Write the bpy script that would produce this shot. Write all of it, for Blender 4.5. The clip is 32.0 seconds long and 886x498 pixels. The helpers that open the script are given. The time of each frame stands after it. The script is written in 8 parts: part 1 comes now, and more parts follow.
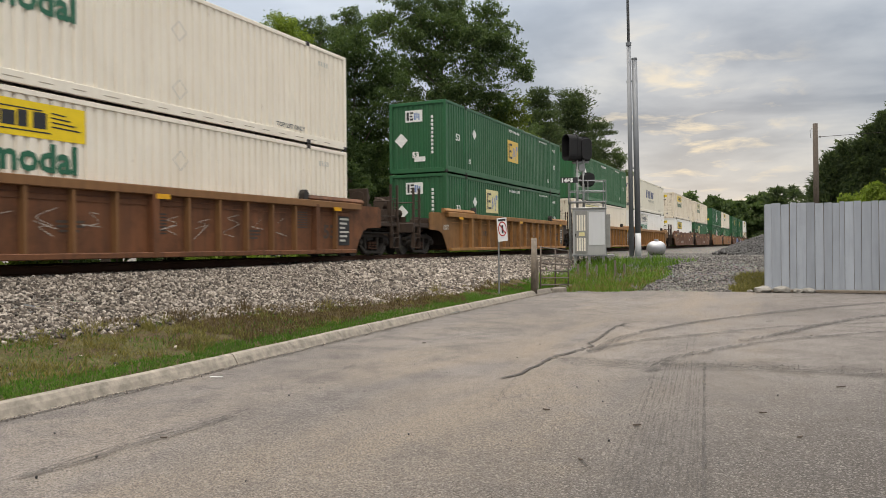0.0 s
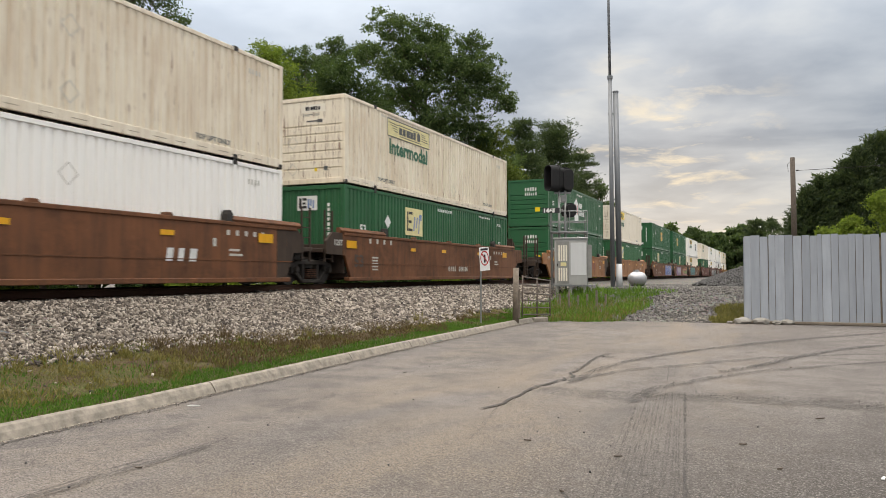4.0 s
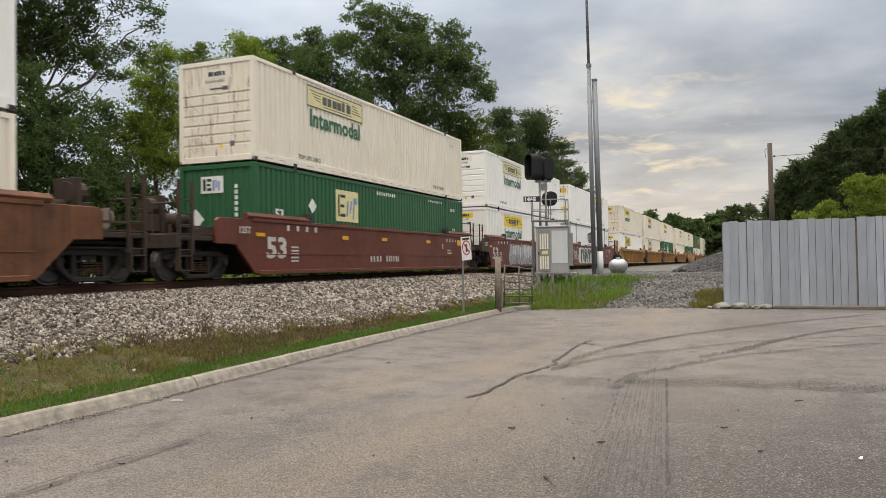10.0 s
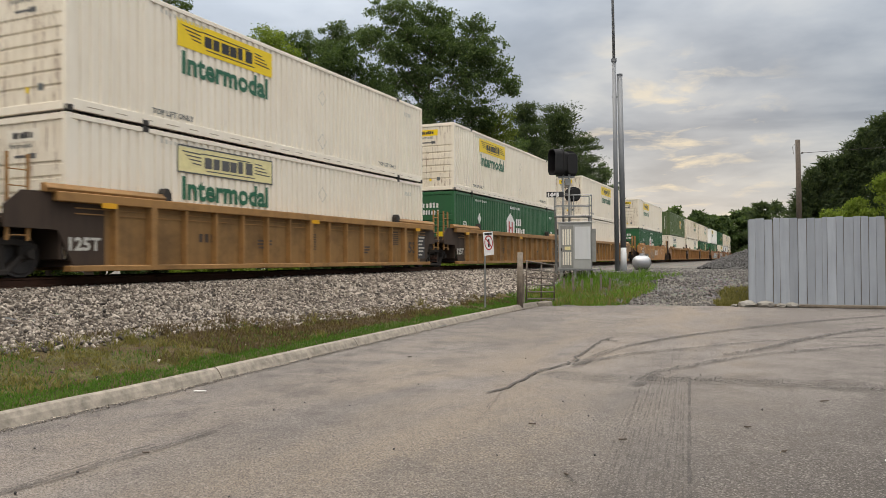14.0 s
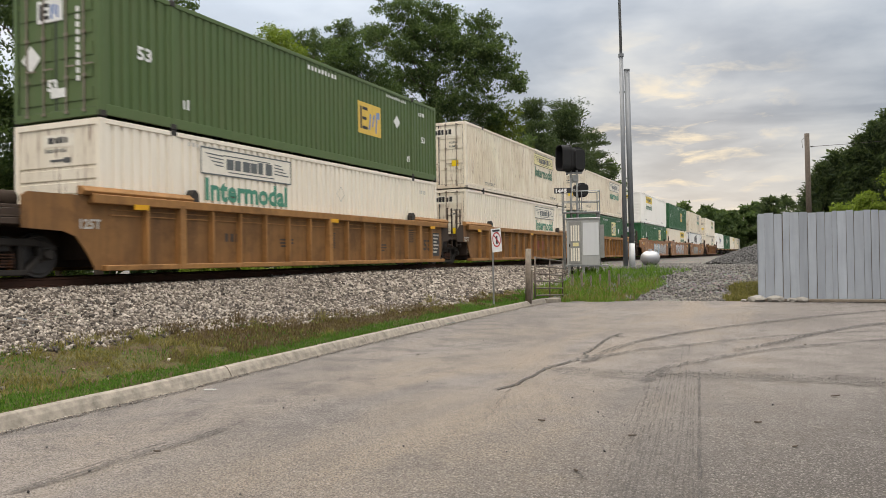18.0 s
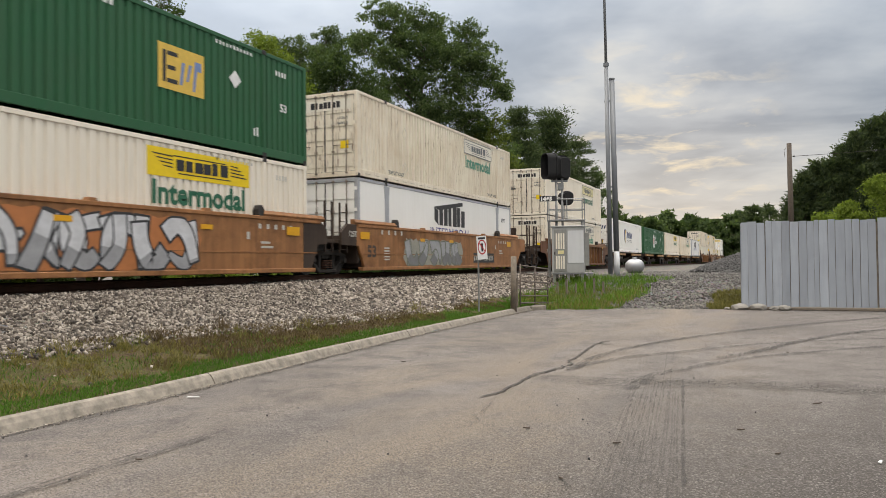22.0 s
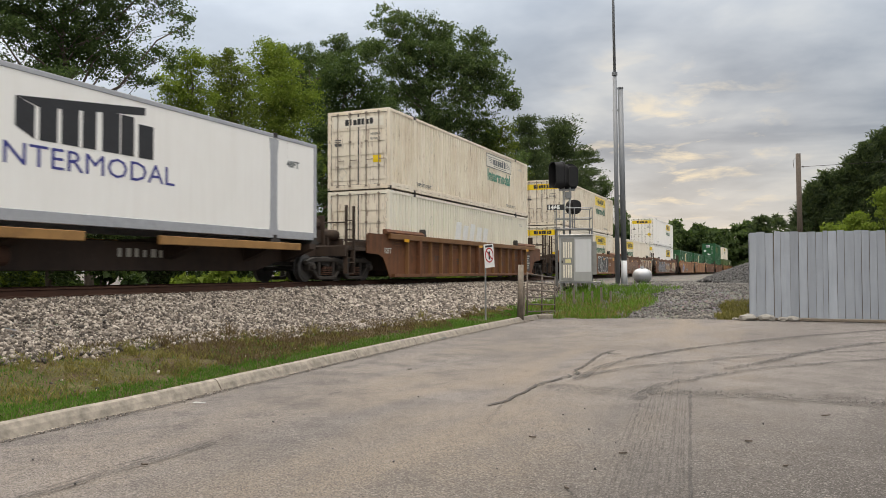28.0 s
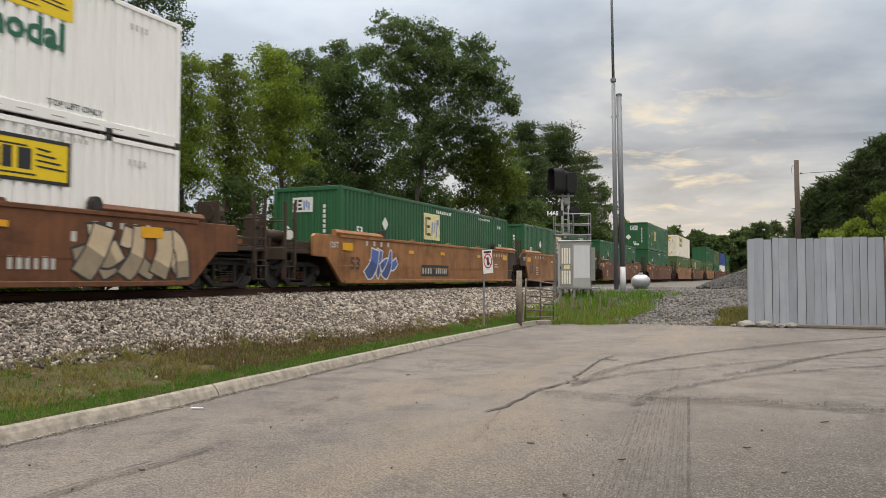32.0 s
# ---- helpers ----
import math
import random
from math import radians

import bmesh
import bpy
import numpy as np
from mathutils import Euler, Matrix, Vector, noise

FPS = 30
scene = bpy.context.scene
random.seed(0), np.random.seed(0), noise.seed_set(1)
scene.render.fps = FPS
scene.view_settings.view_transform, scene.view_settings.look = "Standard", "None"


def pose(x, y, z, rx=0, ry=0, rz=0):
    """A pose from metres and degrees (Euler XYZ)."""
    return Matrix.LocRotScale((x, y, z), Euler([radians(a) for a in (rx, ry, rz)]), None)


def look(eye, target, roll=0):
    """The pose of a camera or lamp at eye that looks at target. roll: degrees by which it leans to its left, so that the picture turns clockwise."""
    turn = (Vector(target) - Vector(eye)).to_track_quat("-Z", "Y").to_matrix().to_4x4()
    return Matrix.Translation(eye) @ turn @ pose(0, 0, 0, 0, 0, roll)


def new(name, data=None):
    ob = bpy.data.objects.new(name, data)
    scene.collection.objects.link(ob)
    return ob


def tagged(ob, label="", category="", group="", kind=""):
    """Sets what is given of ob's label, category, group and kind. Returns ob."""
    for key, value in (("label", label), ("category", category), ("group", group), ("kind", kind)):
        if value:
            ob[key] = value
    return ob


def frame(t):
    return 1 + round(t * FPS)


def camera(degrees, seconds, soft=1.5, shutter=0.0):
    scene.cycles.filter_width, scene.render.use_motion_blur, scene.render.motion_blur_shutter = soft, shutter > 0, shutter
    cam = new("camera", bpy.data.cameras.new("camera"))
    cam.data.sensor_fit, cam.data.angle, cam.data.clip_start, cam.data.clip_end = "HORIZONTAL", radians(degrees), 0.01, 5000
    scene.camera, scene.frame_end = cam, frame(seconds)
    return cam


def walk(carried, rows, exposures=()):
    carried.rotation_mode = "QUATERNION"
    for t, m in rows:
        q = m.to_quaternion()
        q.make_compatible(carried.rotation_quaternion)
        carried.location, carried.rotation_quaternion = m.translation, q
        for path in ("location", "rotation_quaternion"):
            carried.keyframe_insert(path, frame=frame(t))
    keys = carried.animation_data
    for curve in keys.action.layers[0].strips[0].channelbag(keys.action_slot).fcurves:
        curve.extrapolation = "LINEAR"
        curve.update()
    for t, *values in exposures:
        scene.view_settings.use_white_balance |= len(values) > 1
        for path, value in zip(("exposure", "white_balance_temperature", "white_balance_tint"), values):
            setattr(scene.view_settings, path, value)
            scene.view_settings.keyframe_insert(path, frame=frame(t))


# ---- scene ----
# ---- camera ----
cam = camera(60.65, 32.0, soft=0.6, shutter=0.12)
EYE = (0.0, 0.0, 1.5)
TURNS = (
    (0, 89.78, 0.55, 25.04), (0.5, 90.08, 0.58, 24.93), (1, 90.34, 0.60, 24.77), (1.5, 90.63, 0.65, 24.57), (2, 90.93, 0.63, 24.39),
    (2.5, 91.24, 0.56, 24.23), (3, 91.54, 0.40, 24.10), (3.5, 91.81, 0.24, 23.95), (5.5, 92.11, -0.60, 22.60), (6, 92.14, -0.68, 22.31),
    (6.5, 92.07, -0.60, 22.14), (7, 91.88, -0.23, 22.08), (7.5, 91.62, 0.22, 22.10), (8, 91.41, 0.62, 22.16), (8.5, 91.25, 0.85, 22.22),
    (9, 91.19, 0.91, 22.26), (9.5, 91.17, 0.94, 22.28), (10, 91.19, 0.94, 22.33), (10.5, 91.21, 0.93, 22.43), (11, 91.21, 0.85, 22.56),
    (11.5, 91.17, 0.70, 22.74), (12, 91.14, 0.60, 22.93), (12.5, 91.08, 0.49, 23.17), (13, 91.01, 0.47, 23.47),
    (13.5, 90.92, 0.44, 23.77), (14, 90.81, 0.36, 24.00), (14.5, 90.73, 0.31, 24.17), (16.5, 90.56, 0.61, 24.36),
    (17, 90.52, 0.73, 24.46), (17.5, 90.53, 0.78, 24.55), (18, 90.60, 0.81, 24.61), (18.5, 90.71, 0.79, 24.63),
    (19, 90.78, 0.76, 24.59), (19.5, 90.86, 0.72, 24.51), (20, 90.88, 0.73, 24.37), (20.5, 90.86, 0.68, 24.14),
    (21, 90.90, 0.66, 23.85), (21.5, 91.01, 0.63, 23.63), (22, 91.14, 0.61, 23.51), (22.5, 91.27, 0.55, 23.54),
    (23, 91.35, 0.50, 23.63), (23.5, 91.38, 0.45, 23.74), (24, 91.44, 0.42, 23.85), (24.5, 91.47, 0.36, 23.97),
    (25, 91.50, 0.27, 24.11), (25.5, 91.48, 0.14, 24.29), (27.5, 91.64, 0.04, 24.16), (28, 91.73, 0.12, 24.04),
    (28.5, 91.81, 0.06, 23.96), (29, 91.89, 0.03, 23.92), (29.5, 91.93, 0.01, 23.93), (30, 91.96, 0.03, 23.93),
    (30.5, 91.96, 0.04, 23.93), (31, 92.00, 0.03, 23.92), (31.5, 92.07, 0.01, 23.92), (32, 92.16, -0.01, 23.93),
   
)
walk(cam, [(t, pose(*EYE, rx, ry, rz)) for t, rx, ry, rz in TURNS], ((0.0, 0.44, 7500, 10), (1.0, 0.56, 7500, 10), (3.0, 0.50, 7500, 10), (7.0, 0.56, 7500, 10), (8.3, 0.60, 7500, 10), (10.0, 0.40, 7500, 10), (14.0, 0.36, 7500, 10), (17.5, 0.53, 7500, 10), (20.0, 0.46, 7500, 10), (24.0, 0.40, 7500, 10), (32.0, 0.40, 7500, 10)))

# ---- world, sun ----
GLOW = Vector((-0.125, 0.98, 0.145)).normalized()


def nodes_of(tree):
    def add(kind, **values):
        n = tree.nodes.new(kind)
        for key, value in values.items():
            if key in n.inputs:
                n.inputs[key].default_value = value
        return n
    return add, tree.links.new


def math_node(add, link, op, a, b=None, clamp=False):
    n = add("ShaderNodeMath")
    n.operation, n.use_clamp = op, clamp
    for i, v in enumerate((a, b)):
        if v is None:
            continue
        if isinstance(v, (int, float)):
            n.inputs[i].default_value = v
        else:
            link(v, n.inputs[i])
    return n.outputs[0]


def ramp(add, link, fac, stops):
    n = add("ShaderNodeValToRGB")
    e = n.color_ramp.elements
    while len(e) < len(stops):
        e.new(0.5)
    for el, (p, c) in zip(e, stops):
        el.position = p
        el.color = (c, c, c, 1) if isinstance(c, (int, float)) else (*c, 1)
    if fac is not None:
        link(fac, n.inputs[0])
    return n.outputs[0]


def mix(add, link, fac, a, b, blend="MIX"):
    n = add("ShaderNodeMix")
    n.data_type, n.blend_type = "RGBA", blend
    for i, v in ((0, fac), (6, a), (7, b)):
        if isinstance(v, (int, float)):
            n.inputs[i].default_value = v
        elif isinstance(v, tuple):
            n.inputs[i].default_value = (*v, 1)
        else:
            link(v, n.inputs[i])
    return n.outputs[2]


def make_world():
    world = bpy.data.worlds.new("overcast_evening")
    scene.world = world
    world.use_nodes = True
    tree = world.node_tree
    tree.nodes.clear()
    add, link = nodes_of(tree)
    sky = add("ShaderNodeTexSky")
    sky.sky_type, sky.sun_disc = "NISHITA", False
    sky.sun_elevation, sky.sun_rotation = radians(10), radians(-6.7)
    coord = add("ShaderNodeTexCoord")
    split = add("ShaderNodeSeparateXYZ")
    link(coord.outputs["Generated"], split.inputs[0])
    up = math_node(add, link, "MAXIMUM", split.outputs[2], 0.0)
    # cloud deck seen in perspective
    low = math_node(add, link, "ADD", up, 0.13)
    px = math_node(add, link, "DIVIDE", split.outputs[0], low)
    py = math_node(add, link, "DIVIDE", split.outputs[1], low)
    flat = add("ShaderNodeCombineXYZ")
    link(px, flat.inputs[0]), link(py, flat.inputs[1])
    big = add("ShaderNodeTexNoise", Scale=0.70, Detail=5.0, Roughness=0.52, Distortion=0.5)
    link(flat.outputs[0], big.inputs["Vector"])
    fine = add("ShaderNodeTexNoise", Scale=2.1, Detail=5.0, Roughness=0.55, Distortion=0.2)
    link(flat.outputs[0], fine.inputs["Vector"])
    both = math_node(add, link, "ADD", math_node(add, link, "MULTIPLY", big.outputs[0], 0.74),
                     math_node(add, link, "MULTIPLY", fine.outputs[0], 0.26))
    cloud = ramp(add, link, both, ((0.36, (0.36, 0.455, 0.60)), (0.45, (0.50, 0.605, 0.76)), (0.53, (0.73, 0.83, 0.97)), (0.61, (1.04, 1.10, 1.16))))
    # overcast: bluer low down, brightest and most neutral overhead
    grade = math_node(add, link, "ADD", math_node(add, link, "MULTIPLY", math_node(add, link, "POWER", up, 3.2), SKY_RISE), 0.43)
    # the low sun behind the deck
    dot = add("ShaderNodeVectorMath")
    dot.operation = "DOT_PRODUCT"
    dot.inputs[1].default_value = GLOW
    link(coord.outputs["Generated"], dot.inputs[0])
    near = ramp(add, link, dot.outputs["Value"], ((0.984, 0.0), (0.995, 0.5), (1.0, 1.0)))
    wisp = add("ShaderNodeTexNoise", Scale=3.4, Detail=5.0, Roughness=0.6, Distortion=0.4)
    link(flat.outputs[0], wisp.inputs["Vector"])
    thin = ramp(add, link, wisp.outputs[0], ((0.53, 0.0), (0.67, 1.0)))
    warm_fac = math_node(add, link, "MULTIPLY", near, thin)
    haze = ramp(add, link, up, ((0.0, 0.80), (0.07, 0.45), (0.17, 0.0)))
    hazy = mix(add, link, haze, cloud, (1.06, 1.10, 1.12))
    warm = mix(add, link, math_node(add, link, "MULTIPLY", warm_fac, 0.74), hazy, (1.55, 1.36, 1.06))
    # thinner cloud over the wood, to the west
    west = add("ShaderNodeVectorMath")
    west.operation = "DOT_PRODUCT"
    west.inputs[1].default_value = Vector((-0.86, 0.46, 0.22)).normalized()
    link(coord.outputs["Generated"], west.inputs[0])
    thinner = ramp(add, link, west.outputs["Value"], ((0.66, 0.0), (0.92, 0.62), (1.0, 0.72)))
    warm = mix(add, link, thinner, warm, mix(add, link, 0.55, (1.50, 1.55, 1.62), cloud, "MULTIPLY"))
    warm = mix(add, link, 1.0, warm, ramp(add, link, up, ((0.12, (0.95, 1.0, 1.08)), (0.38, (0.93, 1.0, 1.105)), (0.62, (1.12, 1.0, 0.89)))), "MULTIPLY")
    clear = mix(add, link, 0.94, mix(add, link, 1.0, sky.outputs[0], (0.09, 0.09, 0.09), "MULTIPLY"), warm)
    lit = add("ShaderNodeVectorMath")
    lit.operation = "SCALE"
    link(clear, lit.inputs[0]), link(grade, lit.inputs["Scale"])
    back = add("ShaderNodeBackground", Strength=SKY_STRENGTH)
    link(lit.outputs[0], back.inputs[0])
    out = add("ShaderNodeOutputWorld")
    link(back.outputs[0], out.inputs[0])


SKY_RISE, SKY_STRENGTH = 5.5, 1.0
make_world()
sun_data = bpy.data.lights.new("sun", "SUN")
sun_data.energy, sun_data.angle, sun_data.color = 0.7, radians(25), (1.0, 0.93, 0.82)
sun = new("sun", sun_data)
sun.matrix_basis = look(tuple(60 * GLOW), (0, 0, 0))


# ---- materials ----
def shader(name):
    m = bpy.data.materials.new(name)
    m.use_nodes = True
    tree = m.node_tree
    add, link = nodes_of(tree)
    bsdf = next(n for n in tree.nodes if n.type == "BSDF_PRINCIPLED")
    return m, add, link, bsdf


def coords(add, link, scale=(1, 1, 1), shift=True, kind="Object"):
    c, mp = add("ShaderNodeTexCoord"), add("ShaderNodeMapping")
    mp.inputs["Scale"].default_value = scale
    link(c.outputs[kind], mp.inputs[0])
    if shift:
        info = add("ShaderNodeObjectInfo")
        comb = add("ShaderNodeCombineXYZ")
        k = math_node(add, link, "MULTIPLY", info.outputs["Random"], 37.0)
        link(k, comb.inputs[0]), link(k, comb.inputs[1])
        link(comb.outputs[0], mp.inputs["Location"])
    return mp.outputs[0]


def noise_tex(add, link, vec, scale, detail=4.0, rough=0.55, dist=0.0):
    n = add("ShaderNodeTexNoise", Scale=scale, Detail=detail, Roughness=rough, Distortion=dist)
    link(vec, n.inputs["Vector"])
    return n.outputs[0]


def bump(add, link, bsdf, height, strength, distance=0.01):
    b = add("ShaderNodeBump", Strength=strength, Distance=distance)
    link(height, b.inputs["Height"])
    link(b.outputs[0], bsdf.inputs["Normal"])


def paint(name, rgb, dirt, amount=0.5, rough=0.5, rust=0.0, spread=0.06, metal=0.0, scuff=0.0):
    """Weathered sheet-metal paint: rain streaks, broad grime, specks of rust."""
    m, add, link, bsdf = shader(name)
    flat = coords(add, link)
    tall = coords(add, link, (2.5, 2.5, 0.22))
    streak = ramp(add, link, noise_tex(add, link, tall, 2.2, 5, 0.62), ((0.42, 0.0), (0.78, 1.0)))
    broad = ramp(add, link, noise_tex(add, link, flat, 0.55, 5, 0.6, 0.4), ((0.38, 0.0), (0.75, 1.0)))
    grime = math_node(add, link, "ADD", math_node(add, link, "MULTIPLY", streak, 0.55 * amount),
                      math_node(add, link, "MULTIPLY", broad, 0.45 * amount), True)
    info = add("ShaderNodeObjectInfo")
    var = add("ShaderNodeHueSaturation")
    var.inputs["Color"].default_value = (*rgb, 1)
    link(math_node(add, link, "ADD", math_node(add, link, "MULTIPLY", info.outputs["Random"], spread), 1 - spread / 2), var.inputs["Value"])
    colour = mix(add, link, grime, var.outputs[0], dirt)
    if scuff:
        # long scuffs and soot smears along the car
        long = coords(add, link, (1.0, 0.75, 1.1))
        smear = ramp(add, link, noise_tex(add, link, long, 1.1, 8, 0.72, 0.15), ((0.48, 0.0), (0.72, 0.8 * scuff)))
        colour = mix(add, link, smear, colour, tuple(0.45 * x for x in dirt))
        worn = ramp(add, link, noise_tex(add, link, long, 5.5, 7, 0.75), ((0.58, 0.0), (0.74, 0.40 * scuff)))
        colour = mix(add, link, worn, colour, tuple(min(1.0, 1.45 * x + 0.03) for x in rgb))
    if rust:
        spots = ramp(add, link, noise_tex(add, link, tall, 5.5, 6, 0.7), ((0.70 - 0.09 * rust, 0.0), (0.76 - 0.06 * rust, 1.0)))
        colour = mix(add, link, math_node(add, link, "MULTIPLY", spots, 0.8), colour, (0.16, 0.065, 0.03))
    link(colour, bsdf.inputs["Base Color"])
    link(ramp(add, link, broad, ((0.0, rough - 0.08), (1.0, rough + 0.15))), bsdf.inputs["Roughness"])
    bsdf.inputs["Metallic"].default_value = metal
    bsdf.inputs["Specular IOR Level"].default_value = 0.25
    bump(add, link, bsdf, noise_tex(add, link, flat, 3.0, 4), 0.12, 0.02)
    return m


def plain(name, rgb, rough=0.6, metal=0.0, vary=0.12, scale=6.0):
    m, add, link, bsdf = shader(name)
    n = noise_tex(add, link, coords(add, link), scale, 5, 0.65)
    dark = tuple(c * (1 - vary) for c in rgb)
    light = tuple(min(1, c * (1 + vary)) for c in rgb)
    link(ramp(add, link, n, ((0.3, dark), (0.7, light))), bsdf.inputs["Base Color"])
    bsdf.inputs["Roughness"].default_value, bsdf.inputs["Metallic"].default_value = rough, metal
    bump(add, link, bsdf, n, 0.15, 0.01)
    return m


def leaf_material(name, a, b):
    m, add, link, bsdf = shader(name)
    geo = add("ShaderNodeNewGeometry")
    c = ramp(add, link, geo.outputs["Random Per Island"], ((0.0, a), (1.0, b)))
    soft = noise_tex(add, link, coords(add, link, shift=False), 0.35, 3)
    col = mix(add, link, ramp(add, link, soft, ((0.35, 0.35), (0.65, 0.0))), c, tuple(x * 0.6 for x in a))
    link(col, bsdf.inputs["Base Color"])
    bsdf.inputs["Roughness"].default_value = 0.85
    bsdf.inputs["Specular IOR Level"].default_value = 0.08
    tr = add("ShaderNodeBsdfTranslucent")
    link(mix(add, link, 1.0, col, (1.12, 1.25, 0.58), "MULTIPLY"), tr.inputs[0])
    sh = add("ShaderNodeMixShader")
    sh.inputs[0].default_value = 0.38
    out = next(n for n in m.node_tree.nodes if n.type == "OUTPUT_MATERIAL")
    link(bsdf.outputs[0], sh.inputs[1]), link(tr.outputs[0], sh.inputs[2]), link(sh.outputs[0], out.inputs[0])
    return m


def ground_material():
    """Gravel, dust and earth, by noise at several scales."""
    m, add, link, bsdf = shader("gravel_ground")
    v = coords(add, link, shift=False)
    vor = add("ShaderNodeTexVoronoi", Scale=13.0)
    link(v, vor.inputs["Vector"])
    stone = mix(add, link, ramp(add, link, noise_tex(add, link, v, 16, 5), ((0.3, 0.0), (0.7, 1.0))), (0.062, 0.058, 0.054), (0.165, 0.156, 0.147))
    stone = mix(add, link, 0.35, stone, vor.outputs["Color"], "SOFT_LIGHT")
    dust = ramp(add, link, noise_tex(add, link, v, 0.5, 6, 0.6, 0.5), ((0.45, 0.0), (0.62, 1.0)))
    link(mix(add, link, math_node(add, link, "MULTIPLY", dust, 0.6), stone, (0.19, 0.165, 0.138)), bsdf.inputs["Base Color"])
    bsdf.inputs["Roughness"].default_value = 0.95
    bsdf.inputs["Specular IOR Level"].default_value = 0.2
    bump(add, link, bsdf, vor.outputs["Distance"], 0.9, 0.05)
    return m


def place_ramp(add, link, vec, axis, stops, wobble=None):
    """A mask along one axis of the ground, with an uneven edge."""
    sp = add("ShaderNodeSeparateXYZ")
    link(vec, sp.inputs[0])
    p = sp.outputs[axis]
    if wobble is not None:
        p = math_node(add, link, "ADD", p, math_node(add, link, "MULTIPLY", math_node(add, link, "SUBTRACT", wobble, 0.5), 7.0))
    n = add("ShaderNodeMapRange")
    n.inputs["From Min"].default_value, n.inputs["From Max"].default_value = stops
    link(p, n.inputs["Value"])
    return n.outputs[0]


def asphalt_material():
    m, add, link, bsdf = shader("worn_asphalt")
    v = coords(add, link, shift=False)
    grain = noise_tex(add, link, v, 60, 4, 0.8)
    fine = noise_tex(add, link, v, 150, 2, 0.7)
    chips = add("ShaderNodeTexVoronoi", Scale=88.0)
    link(v, chips.inputs["Vector"])
    small = add("ShaderNodeTexVoronoi", Scale=85.0)
    link(v, small.inputs["Vector"])
    broad = noise_tex(add, link, v, 0.30, 6, 0.6, 0.6)
    mid = noise_tex(add, link, v, 1.7, 6, 0.66, 0.3)
    base = ramp(add, link, broad, ((0.32, (0.146, 0.130, 0.122)), (0.5, (0.212, 0.189, 0.177)), (0.68, (0.266, 0.237, 0.220))))
    base = mix(add, link, ramp(add, link, mid, ((0.38, 0.75), (0.53, 0.0))), base, (0.118, 0.104, 0.098))
    # tan wash of fines down the middle of the lot
    wash = math_node(add, link, "MULTIPLY", place_ramp(add, link, v, 0, (-6.6, -4.2), mid), place_ramp(add, link, v, 0, (0.6, -2.4), mid))
    sand = ramp(add, link, noise_tex(add, link, coords(add, link, (0.7, 0.16, 1), False), 1.0, 5, 0.6, 0.8), ((0.40, 0.0), (0.66, 0.9)))
    base = mix(add, link, math_node(add, link, "MULTIPLY", wash, sand), base, (0.285, 0.231, 0.180))
    # shade of the near right corner, put into the asphalt colour
    corner_shade = math_node(add, link, "MULTIPLY", place_ramp(add, link, v, 0, (-2.6, 0.9), mid), place_ramp(add, link, v, 1, (11.5, 5.0), mid))
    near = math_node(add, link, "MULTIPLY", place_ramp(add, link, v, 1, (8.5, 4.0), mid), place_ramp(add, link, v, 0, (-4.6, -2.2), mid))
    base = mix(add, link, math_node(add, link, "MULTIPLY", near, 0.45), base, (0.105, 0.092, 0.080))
    base = mix(add, link, math_node(add, link, "MULTIPLY", corner_shade, 0.95), base, (0.052, 0.046, 0.043))
    base = mix(add, link, ramp(add, link, grain, ((0.37, 0.95), (0.51, 0.0))), base, (0.040, 0.035, 0.032))
    base = mix(add, link, ramp(add, link, fine, ((0.40, 0.6), (0.52, 0.0))), base, (0.05, 0.045, 0.04))
    pale = ramp(add, link, chips.outputs["Color"], ((0.60, 0.0), (0.88, 0.36)))
    base = mix(add, link, pale, base, (0.38, 0.35, 0.325))
    dark = ramp(add, link, small.outputs["Color"], ((0.22, 0.50), (0.40, 0.0)))
    base = mix(add, link, dark, base, (0.045, 0.040, 0.036))
    link(base, bsdf.inputs["Base Color"])
    bsdf.inputs["Roughness"].default_value = 0.9
    bsdf.inputs["Specular IOR Level"].default_value = 0.2
    bump(add, link, bsdf, math_node(add, link, "ADD", grain, chips.outputs["Distance"]), 0.8, 0.010)
    return m


def verge_material():
    """Trodden soil with moss and thatch, browner further along."""
    m, add, link, bsdf = shader("verge_soil")
    v = coords(add, link, shift=False)
    n = noise_tex(add, link, v, 2.2, 6, 0.7, 0.4)
    moss = ramp(add, link, n, ((0.36, (0.078, 0.050, 0.033)), (0.45, (0.125, 0.092, 0.050)), (0.53, (0.092, 0.094, 0.031)), (0.66, (0.165, 0.138, 0.068))))
    soil = ramp(add, link, n, ((0.34, (0.060, 0.042, 0.028)), (0.5, (0.115, 0.082, 0.050)), (0.62, (0.125, 0.115, 0.045)), (0.7, (0.18, 0.14, 0.09))))
    base = mix(add, link, place_ramp(add, link, v, 1, (7.6, 9.4), n), moss, soil)
    g = noise_tex(add, link, v, 45, 5, 0.75)
    base = mix(add, link, ramp(add, link, g, ((0.36, 0.85), (0.52, 0.0))), base, (0.034, 0.027, 0.018))
    base = mix(add, link, ramp(add, link, g, ((0.56, 0.0), (0.70, 0.6))), base, (0.30, 0.25, 0.17))
    link(base, bsdf.inputs["Base Color"])
    bsdf.inputs["Roughness"].default_value = 1.0
    bsdf.inputs["Specular IOR Level"].default_value = 0.1
    bump(add, link, bsdf, g, 1.0, 0.04)
    return m


